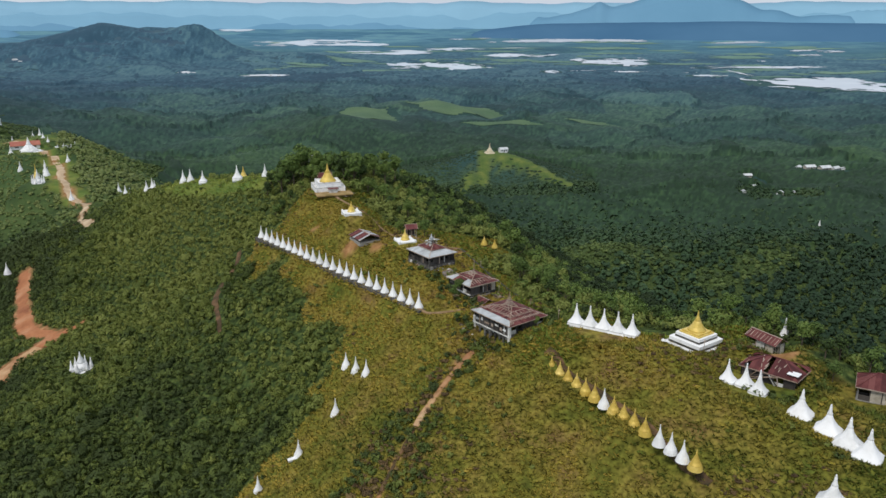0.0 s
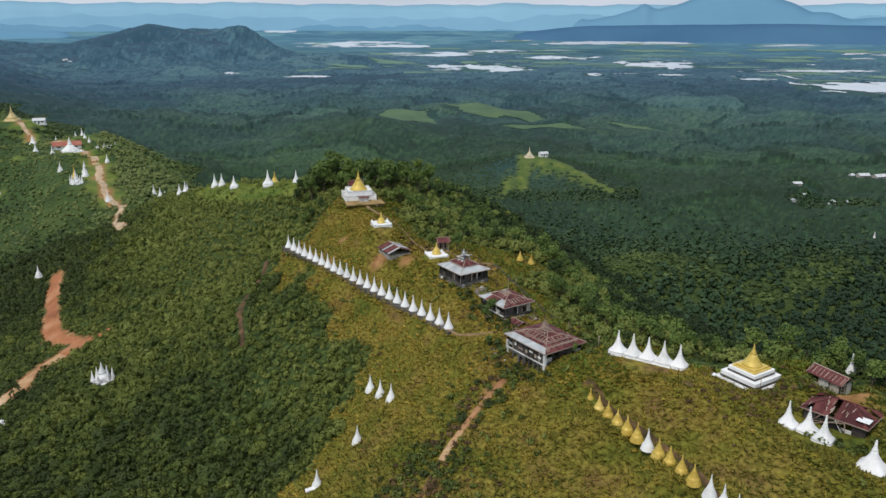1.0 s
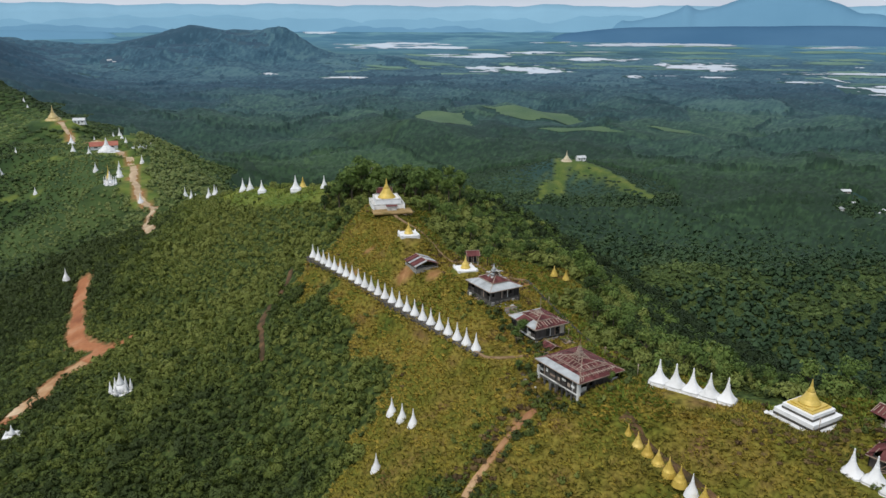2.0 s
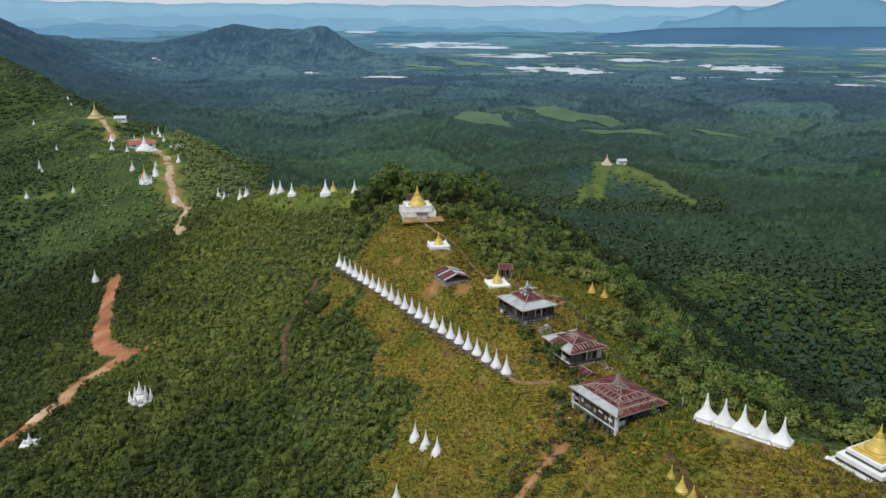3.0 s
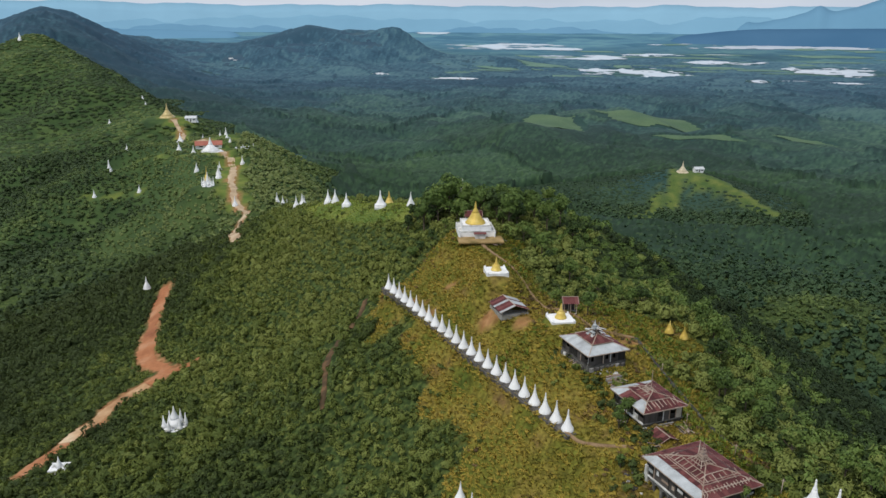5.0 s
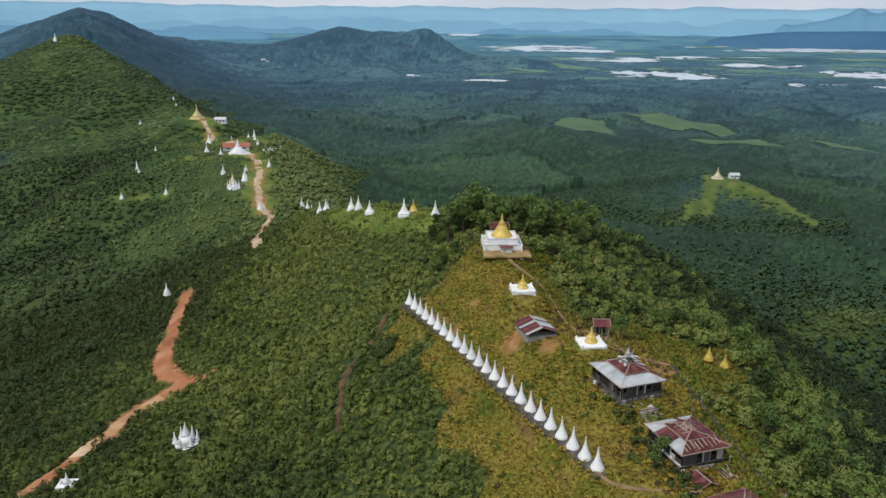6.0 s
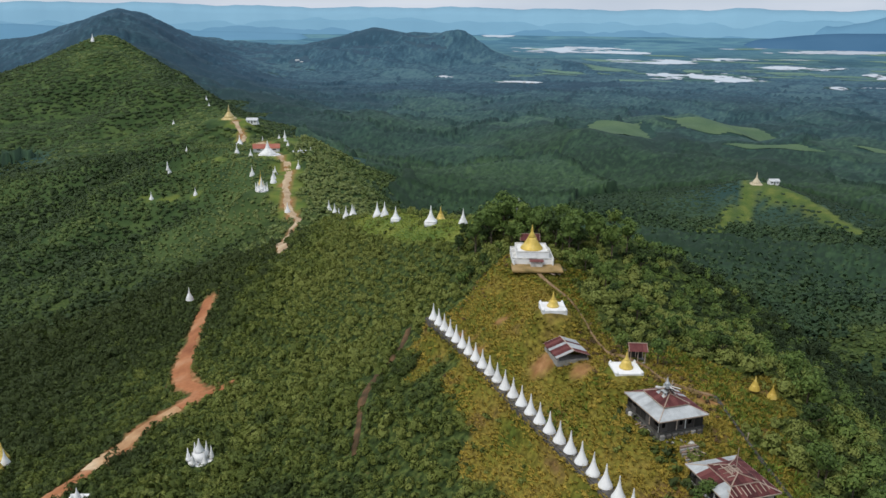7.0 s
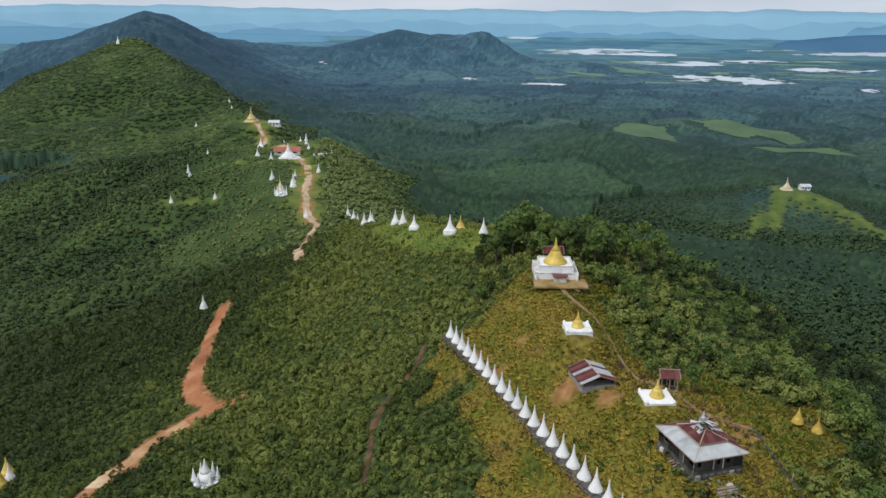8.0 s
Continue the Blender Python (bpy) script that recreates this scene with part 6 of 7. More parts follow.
for k in range(7):
    xx, h = RR.uniform(x0 + 5.0, x1 - 0.6), RR.uniform(0.4, 1.2)
    part("wall_remnant", box(bmesh.new(), (xx, y0 + 0.22, 187.2 - h / 2), (RR.uniform(0.5, 1.3), 0.16, h), RR.uniform(-3, 3), 0.03), RR.choice((STAINED, GRIMY, DARK_MASONRY)), A, "broken piece of plastered wall")
bm = bmesh.new()
ends = [(x0 - 2.6, 184.6), (x0 + 0.1, 184.6), (x0 + 0.1, 187.5), (x0 - 0.5, 187.2), (x0 - 1.2, 186.2), (x0 - 2.0, 185.6), (x0 - 2.6, 185.4)]
near_, back_ = [[bm.verts.new((q, y0 - 0.1 + d, w)) for q, w in ends] for d in (0, 0.5)]
bm.faces.new(near_), bm.faces.new(back_[::-1])
for i in range(len(ends)):
    j = (i + 1) % len(ends)
    bm.faces.new((near_[j], near_[i], back_[i], back_[j]))
part("buttress", bm, GRIMY, A, "stained sloping buttress at the hall's end")
for xx, w, h in ((-4.6, 0.9, 0.5), (-3.1, 0.5, 0.7), (-1.5, 1.4, 0.35), (0.2, 0.5, 0.6), (1.6, 1.1, 0.4), (2.9, 0.6, 0.7), (4.0, 0.9, 0.45)):
    part("loose_sheet", box(bmesh.new(), (xx, y0 - 0.09, 188.0 + 0.6 * RR.random()), (w, 0.04, h), RR.uniform(-2, 2)), RR.choice((ZINC, STAINED, WHITE, BATTEN)), A, "torn pale sheet on the boards")
# The shaded cavity below the floor is painted in as a dark foundation.
stone_base(A, LA - 1.4, WA - 2.6, 181.5, 187.4, DARK_MASONRY, 1)
part("corner_pillar", box(bmesh.new(), (x1, y0, 187.3), (0.55, 0.55, 4.6), 0, 0.05), WHITE, A, "white corner pillar")
part("corner_pillar", box(bmesh.new(), (x0, y0, 186.6), (0.6, 0.6, 4.0), 0, 0.05), STAINED, A, "stained corner pillar")
lantern(A, ZA + HA1 + 0.3, 1.5, 1.3, RR)
bm = bmesh.new()
lantern_top = ZA + HA1 + 0.3 + 1.3
for h, w in ((0.0, 1.0), (0.5, 0.7), (0.95, 0.45)):
    box(bm, (0, 0, lantern_top + h), (w, w, 0.06))
    for sx in (-1, 1):
        for sy in (-1, 1):
            beam(bm, (sx * w / 2, sy * w / 2, lantern_top + h), (sx * w * 0.25, sy * w * 0.25, lantern_top + h + 0.5), 0.06)
part("finial_frame", bm, BATTEN, A, "broken tiered finial frame")
part("mast", beam(bmesh.new(), (0, 0, lantern_top + 0.5), (0.06, 0.02, lantern_top + 2.2), 0.07), BATTEN, A, "bare finial mast")
rows = [("f", -LA / 2 + IA, IA, LA / 2 - IA, IA), ("r", -WA / 2 + IA, IA, WA / 2 - IA, IA), ("f", -2.6, 3.6, 2.6, 3.6), ("r", -2.0, 3.4, 2.2, 3.4), ("r", -4.2, 1.15, 4.3, 1.15)]
for i, q in enumerate((-3.5, -3.0, -2.2, -1.6, -0.6, 0.3, 1.2, 2.1, 2.9)):
    rows.append(("f", q, 2.0 + 0.2 * (i % 3), q, 3.5 + 0.25 * (i % 2)))
for i in range(16):
    q = -4.2 + 8.4 * i / 15
    rows.append(("r", q, 0.85 - 0.15 * (i % 2), q, 1.4 + 0.12 * (i % 3)))
for i, q in enumerate((-3.4, -2.3, -1.5, -0.8, 0.2, 1.1, 2.2, 3.1)):
    rows.append(("r", q, 1.9 + 0.3 * (i % 3), q, 3.0 + 0.3 * (i % 2)))
rows += [("f", -4.6, 1.75, -3.3, 1.8), ("f", -1.8, 1.4, -1.0, 2.2), ("f", -1.2, 1.3, -0.4, 2.1), ("r", -4.7, 0.2, -4.0, 0.9), ("r", -4.3, 0.2, -3.6, 0.8)]
roof_bars(A, LA, WA, ZA, IA, HA1, 0.06, HA2, rows)

# the middle hall
B = thing("prayer_hall", pose(6.95, 167.9, 0, 0, 0, -55), "ruined hall with a patched red and grey hipped roof", "hall")
LB, WB, ZB, HB = 9.4, 8.4, 191.2, 1.7
IB, HB1, HB2 = 2.3, 0.7, 0.55
two_tier_roof(B, LB, WB, ZB, IB, HB1, 0.12, HB2, 2.0, ([(0, 1, (ZINC, ZINC, ZINC, RUST, RUST, RUST, RUST, ZINC, ZINC, ZINC, ZINC))], [(0, 1, red)], [(0, 1, red)], [(0, 1, [ZINC, RUST])]), [[(0, 1, red)]] * 4, RR)
x0, x1, y0, y1 = -LB / 2 + 0.6, LB / 2 - 0.6, -WB / 2 + 0.6, WB / 2 - 0.6
wall_side(B, (x0, y0), (x1, y0), 189.0, ZB, [DARK_WOOD, DARK_WOOD, STAINED], RR, 1.4, 0.3)
wall_side(B, (x1, y0), (x1, y1), 189.0, ZB, [CREAM, DARK_WOOD, DARK_WOOD], RR, 1.3, 0.3)
wall_side(B, (x1, y1), (x0, y1), 189.0, ZB, [STAINED, DARK_WOOD], RR, 1.8)
wall_side(B, (x0, y1), (x0, y0), 189.0, ZB, [STAINED, DARK_WOOD], RR, 1.8)
stone_base(B, LB - 1.0, WB - 1.0, 185.5, 188.9, DARK_MASONRY, 2)
lantern(B, ZB + HB1 + 0.35, 0.95, 0.75, RR)
part("mast", beam(bmesh.new(), (0.3, 0.2, ZB + HB), (0.2, 0.3, ZB + HB + 3.0), 0.08), BATTEN, B, "bare finial mast")
rows = [("f", -LB / 2 + IB, IB, LB / 2 - IB, IB), ("r", -WB / 2 + IB, IB, WB / 2 - IB, IB), ("f", -1.5, 3.2, 1.4, 3.3)]
rows += [("r", q, 0.3 + 0.2 * (i % 3), q, 1.7 + 0.25 * (i % 3)) for i, q in enumerate((-3.0, -2.3, -1.5, -0.9, -0.2, 0.6, 1.3, 2.1, 2.8))]
rows += [("f", q, 2.5, q + 0.2, 3.3 + 0.2 * (i % 2)) for i, q in enumerate((-1.9, -0.9, 0.2, 1.1))]
roof_bars(B, LB, WB, ZB, IB, HB1, 0.12, HB2, rows)
part("front_ledge", box(bmesh.new(), (0, -WB / 2 + 0.45, 189.0), (LB - 1.0, 0.3, 0.25), 0, 0.03), STAINED, B, "stained white ledge")
part("side_lintel", box(bmesh.new(), (LB / 2 - 0.55, 0, 190.9), (0.2, WB - 1.2, 0.4), 0, 0.02), CREAM, B, "pale lintel over the side openings")

# the upper hall with the zinc skirt
C = thing("prayer_hall", pose(-2.75, 181.7, 0, 0, 0, -54), "old timber hall with zinc skirt roof and red upper roof", "hall")
LC, WC, ZC, HC = 10.0, 8.6, 193.8, 1.9
two_tier_roof(C, LC, WC, ZC, 2.35, 0.85, 0.2, 1.0, 1.6, ([(0, 1, grey)], [(0, 1, grey)], [(0, 1, mixed)], [(0, 1, mixed)]), [[(0, 1, red)]] * 4, RR)
x0, x1, y0, y1 = -LC / 2 + 0.6, LC / 2 - 0.6, -WC / 2 + 0.5, WC / 2 - 0.6
wall_side(C, (x0, y0), (x1, y0), 191.7, ZC, [DARK_WOOD, DARK_WOOD, DARK_WOOD], RR, 1.3, 0.2)
wall_side(C, (x1, y0), (x1, y1), 191.7, ZC, [DARK_WOOD, DARK_WOOD], RR, 1.5, 0.25)
wall_side(C, (x1, y1), (x0, y1), 191.7, ZC, [DARK_WOOD, STAINED], RR, 1.8)
wall_side(C, (x0, y1), (x0, y0), 191.7, ZC, [DARK_WOOD], RR, 1.8)
stone_base(C, LC - 0.9, WC - 0.8, 188.0, 191.6, DARK_MASONRY, 3)
for k in range(10):
    xx, yy = (x1 - x0) * (k + 0.5) / 10 + x0, y0 - 0.25
    part("footing_stone", box(bmesh.new(), (xx, yy, 190.9 - 0.05 * k), (0.7, 0.5, 0.8), RR.uniform(-20, 20), 0.08), RR.choice((DARK_MASONRY, STONE, DARK_MASONRY, STAINED)), C)
for k in range(7):
    part("footing_stone", box(bmesh.new(), (x1 + 0.25, (y1 - y0) * (k + 0.5) / 7 + y0, 190.9), (0.5, 0.8, 0.8), RR.uniform(-20, 20), 0.08), RR.choice((DARK_MASONRY, STONE, DARK_MASONRY, STAINED)), C)
lantern(C, ZC + HC * 0.8, 1.1, 0.95, RR, [RUST, ZINC, ZINC, None])
bm = bmesh.new()
box(bm, (0, 0, ZC + HC * 0.8 + 1.45), (0.8, 0.8, 0.6), 12)
lathe(bm, [(0.5, ZC + HC * 0.8 + 1.75), (0.3, ZC + HC * 0.8 + 2.0), (0.12, ZC + HC * 0.8 + 2.3), (0.03, ZC + HC * 0.8 + 2.9)], 8)
part("turret", bm, ZINC, C, "crooked zinc turret")
rc = random.Random(31)
for k in range(9):
    a, q = rc.uniform(0, 6.28), rc.uniform(0.9, 1.7)
    mid = Vector((1.1 * math.cos(a), 1.1 * math.sin(a), ZC + HC * 0.8 + rc.uniform(0.7, 1.6)))
    out = Vector((math.cos(a + rc.uniform(-0.9, 0.9)) * q, math.sin(a) * q, rc.uniform(-0.25, 0.6)))
    part("rafter_end", beam(bmesh.new(), mid - 0.6 * out, mid + 0.6 * out, 0.16, 0.09), rc.choice((DARK_WOOD, STAINED, BATTEN)), C, "splintered rafter")
for k in range(5):
    part("torn_sheet", box(bmesh.new(), (rc.uniform(-1.2, 1.2), rc.uniform(-1.3, 0.6), ZC + HC * 0.8 + rc.uniform(0.75, 1.2)), (rc.uniform(0.5, 0.9), rc.uniform(0.4, 0.7), 0.05), rc.uniform(0, 90)), rc.choice((ZINC, STAINED, DARK_WOOD)), C, "torn roof sheet")
for k in range(5):
    part("broken_board", beam(bmesh.new(), (RR.uniform(-0.7, 0.7), RR.uniform(-0.7, 0.7), ZC + HC * 0.8 + 1.2), (RR.uniform(-1.2, 1.2), RR.uniform(-1.2, 1.2), ZC + HC * 0.8 + 2.3), 0.07), BATTEN, C)


def small_roofed(name, x, y, rz, L, W, z0, eave, rise, mats, label, walls, category="shelter", hip=False, open_front=True):
    """A small building with a gabled or hipped sheet roof on posts."""
    t = thing(name, pose(x, y, 0, 0, 0, rz), label, category)
    part("floor_slab", box(bmesh.new(), (0, 0, z0 - 0.5), (L - 0.5, W - 0.5, 1.1)), CONCRETE, t)
    if hip:
        hip_roof(t, L, W, eave, rise, [[(0, 1, mats)]] * 4, RR, cap=RUST)
    else:
        roof = part("roof", beam(bmesh.new(), (-L / 2, 0, eave + rise + 0.05), (L / 2, 0, eave + rise + 0.05), 0.16, 0.1), BATTEN, t, "roof with a pale ridge board")
        for sx in (-1, 1):
            for sy in (-1, 1):
                part("rafter", beam(bmesh.new(), (sx * (L / 2 - 0.1), sy * W / 2, eave), (sx * (L / 2 - 0.1), 0, eave + rise), 0.1), BATTEN, roof)
        roof_slope(roof, (-L / 2, -W / 2, eave), (1, 0, 0), L, (0, W / 2, rise), 0, L, [(0, 1, mats)], r=RR)
        roof_slope(roof, (L / 2, W / 2, eave), (-1, 0, 0), L, (0, -W / 2, rise), 0, L, [(0, 1, mats)], r=RR)
    a, b = L / 2 - 0.45, W / 2 - 0.45
    if walls:
        wall_side(t, (-a, -b), (a, -b), z0, eave, walls, RR, 1.7, 0.3)
        wall_side(t, (a, -b), (a, b), z0, eave, walls, RR, 1.7, 0.2)
        wall_side(t, (a, b), (-a, b), z0, eave, walls, RR, 1.7, 0.2)
        wall_side(t, (-a, b), (-a, -b), z0, eave, walls, RR, 1.7, 0.2)
    else:
        for sx in (-1, 0, 1):
            for sy in (-1, 1):
                part("post", box(bmesh.new(), (sx * a, sy * b, (z0 + eave) / 2), (0.13, 0.13, eave - z0)), BATTEN, t)
        part("back_wall", box(bmesh.new(), (0, b, (z0 + eave) / 2), (2 * a - 0.2, 0.07, eave - z0)), DARK_WOOD, t)
    return t


barn = small_roofed("open_barn", -21.3, 200.2, -58, 7.0, 6.6, 191.5, 192.2, 1.2, [RUST, ZINC, RUST], "low open barn with a striped red and grey roof", None, "barn")
small_roofed("rest_shelter", -8.6, 198.8, 15, 3.4, 3.0, 192.6, 194.9, 1.0, red, "small red-roofed rest shelter on slim posts beside a tree", None)
small_roofed("lean_to", 9.3, 160.6, -54, 3.6, 3.2, 186.6, 188.4, 0.7, red, "small rusty roofed lean-to between the halls", None)
monks = small_roofed("monks_house", 57.8, 120.2, -44, 10.0, 7.2, 189.4, 191.6, 1.7, [RUST, RUST, RUST, RUST, None], "red-roofed house with dark timber walls behind white stupas", [DARK_WOOD, DARK_WOOD, DARK_WOOD, STAINED], "house", hip=True)
part("roof_patch", box(bmesh.new(), (3.9, -2.3, 192.35), (1.9, 1.7, 0.06)), WHITE, monks, "pale new sheet on the rusty roof")
for k in range(14):
    a_, d_ = RR.uniform(-4.5, 4.5), RR.uniform(0.3, 2.6)
    part("batten", beam(bmesh.new(), (a_, -3.5 + d_, 191.75 + 0.47 * d_), (a_ + RR.uniform(-0.3, 0.3), -3.5 + d_ + RR.uniform(0.5, 1.3), 191.75 + 0.47 * d_ + 0.4), 0.1, 0.06), BATTEN, monks)
for k in range(9):
    part("broken_board", beam(bmesh.new(), (RR.uniform(-4.6, 3.0), -3.4, 189.6), (RR.uniform(-4.6, 3.0), -3.7, 191.4), 0.12), RR.choice((BATTEN, STAINED, DARK_WOOD)), monks)
shed = small_roofed("long_shed", 60.4, 130.8, -60, 6.8, 3.8, 190.1, 192.2, 1.1, red, "long shed with a rusty roof and cream walls", [CREAM, CREAM, STAINED], "shed")
for k in range(9):
    part("batten", beam(bmesh.new(), (-3.0 + 0.75 * k, -1.7, 192.45), (-3.0 + 0.75 * k + RR.uniform(-0.2, 0.2), -0.4, 193.15), 0.09, 0.05), BATTEN, shed)
small_roofed("village_house", 73.5, 114.5, -30, 8.0, 6.0, 188.6, 191.0, 1.9, red, "dark red-roofed house at the wood's edge", [DARK_WOOD, CREAM], "house", hip=True)


def steps(x, y, z, rz, width, count, rise, material, label):
    t = thing("stairway", pose(x, y, z, 0, 0, rz), label, "stairs")
    for k in range(count):
        part("step", box(bmesh.new(), (0, k * 0.36, k * rise - 0.25), (width * RR.uniform(0.8, 1.05), 0.3, 0.5), RR.uniform(-4, 4), 0.02), BATTEN if k % 2 else material, t)
    return t


steps(11.0, 162.6, 187.4, 35, 3.0, 7, 0.2, STONE, "worn stone steps between the halls")
steps(2.6, 173.6, 189.2, 36, 3.2, 8, 0.2, STONE, "broken stone steps below the upper hall")

def timber_pile(x, y, rz, count, length, label):
    """Fallen boards that lie over one another."""
    r = random.Random(int(abs(x * 7 + y)))
    t = thing("timber_pile", pose(x, y, ground_at(x, y), 0, 0, rz), label, "timber")
    for k in range(count):
        a, s, q = r.uniform(-0.5, 0.5), length * r.uniform(0.35, 0.5), r.uniform(-0.8, 0.8)
        c = (r.uniform(-0.5, 0.5), q, 0.06 + 0.09 * (k // 2))
        d = Vector((math.cos(a) * s, math.sin(a) * s, r.uniform(-0.06, 0.1)))
        part("board", beam(bmesh.new(), Vector(c) - d, Vector(c) + d, 0.18, 0.06), (BATTEN, DARK_WOOD, BATTEN)[k % 3], t)
    return t


def rubble_heap(x, y, rad, count, label):
    """Broken masonry that has slid from a wall."""
    r = random.Random(int(abs(x * 11 + y * 3)))
    t = thing("rubble_heap", pose(x, y, ground_at(x, y)), label, "rubble")
    for k in range(count):
        a, d, w = r.uniform(0, 6.28), rad * math.sqrt(r.random()), r.uniform(0.14, 0.5)
        px, py = d * math.cos(a), d * math.sin(a)
        part("block", box(bmesh.new(), (px, py, ground_at(x + px, y + py) - ground_at(x, y) + w * 0.15), (w * 1.4, w, w * 0.7), r.uniform(0, 180), 0.06), r.choice((STONE, STONE, DARK_MASONRY, DARK_MASONRY, STAINED)), t)
    return t


for x, y, rz, n, w in ((12.6, 163.6, -54, 12, 3.0), (2.0, 168.6, 36, 12, 2.6), (3.4, 164.2, 60, 8, 2.2), (1.6, 175.2, -50, 10, 3.2), (-5.6, 178.6, 30, 6, 1.8), (8.0, 158.0, 20, 8, 2.0)):
    timber_pile(x, y, rz, n, w, "grey fallen boards beside the ruined halls")
for x, y, w, n in ((5.6, 151.6, 2.0, 22), (8.2, 146.6, 1.6, 16), (11.5, 143.4, 1.4, 12), (-5.9, 180.4, 1.3, 14), (-1.6, 176.6, 1.0, 8), (3.4, 166.4, 1.2, 12), (6.6, 162.6, 1.2, 10), (0.9, 176.8, 0.9, 7)):
    rubble_heap(x, y, w, n, "broken masonry fallen at the foot of a hall")
for x, y, h in ((24.3, 148.4, 2.6), (48.0, 128.3, 2.8), (13.0, 165.2, 2.4), (19.6, 158.4, 2.2), (9.6, 181.8, 1.8)):
    t = thing("wooden_pole", pose(x, y, ground_at(x, y), 1.5, 1.0, 0), "slim weathered pole in the grass near the halls", "pole")
    part("pole", lathe(bmesh.new(), [(0.06, -0.3), (0.05, h)], 8), BATTEN, t)
    part("crossbar", beam(bmesh.new(), (-0.25, 0, h * 0.88), (0.25, 0, h * 0.9), 0.05), BATTEN, t)

# ---- temples ----
def temple(x, y, z, rz, tiers, bell_r, top, label, porch=None, name="temple"):
    """A gilt stupa on square white terraces. tiers: (half width, height, material) from the ground."""
    t = thing(name, pose(x, y, z, 0, 0, rz), label, "temple")
    h = 0.0
    for k, (w, dz, m) in enumerate(tiers):
        bm = bmesh.new()
        low = -2.5 if k == 0 else h
        box(bm, (0, 0, (low + h + dz) / 2), (2 * w, 2 * w, h + dz - low), 0, 0.05)
        ob = part("terrace", bm, m, t, "white square terrace" if m is WHITE else "gilt square terrace" if m is GOLD else "dark setback of the terrace")
        h += dz
        bm = bmesh.new()
        for s in (-1, 1):
            box(bm, (0, s * (w - 0.12), h + 0.16), (2 * w, 0.24, 0.32))
            box(bm, (s * (w - 0.12), 0, h + 0.16), (0.24, 2 * w - 0.5, 0.32))
        if m is WHITE and k < 2 and len(tiers) == 2:
            part("parapet", bm, STAINED, t, "low weathered parapet")
        else:
            bm.free()
    H = top - h
    profile = [(1.0, 0.0), (1.0, 0.05), (0.92, 0.06), (0.9, 0.11), (0.8, 0.13), (0.74, 0.2), (0.62, 0.26), (0.54, 0.33), (0.44, 0.4), (0.38, 0.48)]
    part("bell", lathe(bmesh.new(), [(bell_r * q, h + f * H) for q, f in profile], 28), GOLD, t, "gilt bell")
    rings = []
    for k in range(6):
        f = k / 6
        rr_ = bell_r * (0.38 - 0.24 * f)
        rings += [(rr_, h + H * (0.48 + 0.2 * f)), (rr_ * 0.86, h + H * (0.48 + 0.2 * f + 0.022))]
    part("spire", lathe(bmesh.new(), rings + [(bell_r * 0.12, h + 0.7 * H), (bell_r * 0.13, h + 0.75 * H), (bell_r * 0.07, h + 0.85 * H), (bell_r * 0.04, h + 0.93 * H)], 16), GOLD, t, "gilt ringed spire")
    part("finial", lathe(bmesh.new(), [(bell_r * 0.05, h + 0.93 * H), (bell_r * 0.07, h + 0.94 * H), (0.02, h + H)], 10), GOLD, t, "gilt finial")
    return t, h


T1, h1 = temple(-36.6, 238.4, 197.0, 18, [(4.7, 1.15, WHITE), (3.7, 1.3, WHITE)], 2.6, 8.2, "white terraced temple with a gilt stupa on the summit")
for sx in (-1, 1):
    part("porch_wall", box(bmesh.new(), (sx * 1.2 + 0.6, -5.9, 0.3), (0.2, 1.5, 1.8)), STAINED, T1, "weathered porch wall")
porch_roof = part("porch_roof", box(bmesh.new(), (0.6, -6.0, 1.3), (3.2, 1.9, 0.12)), RUST, T1, "faded red porch roof")
part("terrace_floor", box(bmesh.new(), (0, 0, 1.17), (9.0, 9.0, 0.06)), STAINED, T1, "grey weathered terrace floor")
for sx in (-1, 1):
    part("stair_wall", box(bmesh.new(), (sx * 4.4, -4.9, 0.5), (0.3, 0.9, 1.5), 0, 0.04), WHITE, T1)
part("porch_front", box(bmesh.new(), (0.6, -6.6, 0.1), (2.4, 0.15, 1.5)), STAINED, T1, "grey porch front")
part("yard", box(bmesh.new(), (0.6, -6.7, -0.22), (11.4, 5.8, 0.5), 0, 0.12), LAWN, T1, "trodden dry forecourt")
rubble_heap(-29.6, 235.0, 1.8, 22, "reddish rubble beside the temple terrace")
timber_pile(-30.2, 231.4, -40, 8, 3.0, "fallen boards in front of the temple")
small_roofed("shrine_hut", -39.0, 247.0, 18, 5.0, 3.6, 196.4, 199.2, 1.3, red, "rusty roofed hut behind the temple", [DARK_WOOD], "hut")
T2, h2 = temple(48.2, 133.4, 189.9, -55, [(4.3, 0.4, WHITE), (3.55, 0.4, DARK_MASONRY), (3.5, 0.75, WHITE), (2.75, 0.35, DARK_MASONRY), (2.7, 0.6, WHITE), (2.3, 0.25, GOLD), (1.95, 0.25, GOLD)], 1.65, 7.0, "gilt stupa on three white square terraces amid grass", name="terraced_temple")
for k in range(4):
    bm = bmesh.new()
    box(bm, (5.1, 0, -0.1 + 0.18 * k), (1.0 - 0.22 * k, 1.4, 0.2))
    part("step", bm, WHITE, T2)

for sx in (-1, 1):
    for sy in (-1, 1):
        bm = lathe(bmesh.new(), [(0.55, 0.0), (0.4, 0.35), (0.12, 0.6)], 8, [0.9, 0.6, 0.0])
        bmesh.ops.translate(bm, verts=bm.verts, vec=(sx * 4.2, sy * 4.2, 0.1))
        part("corner_horn", bm, WHITE, T2, "white upturned corner")
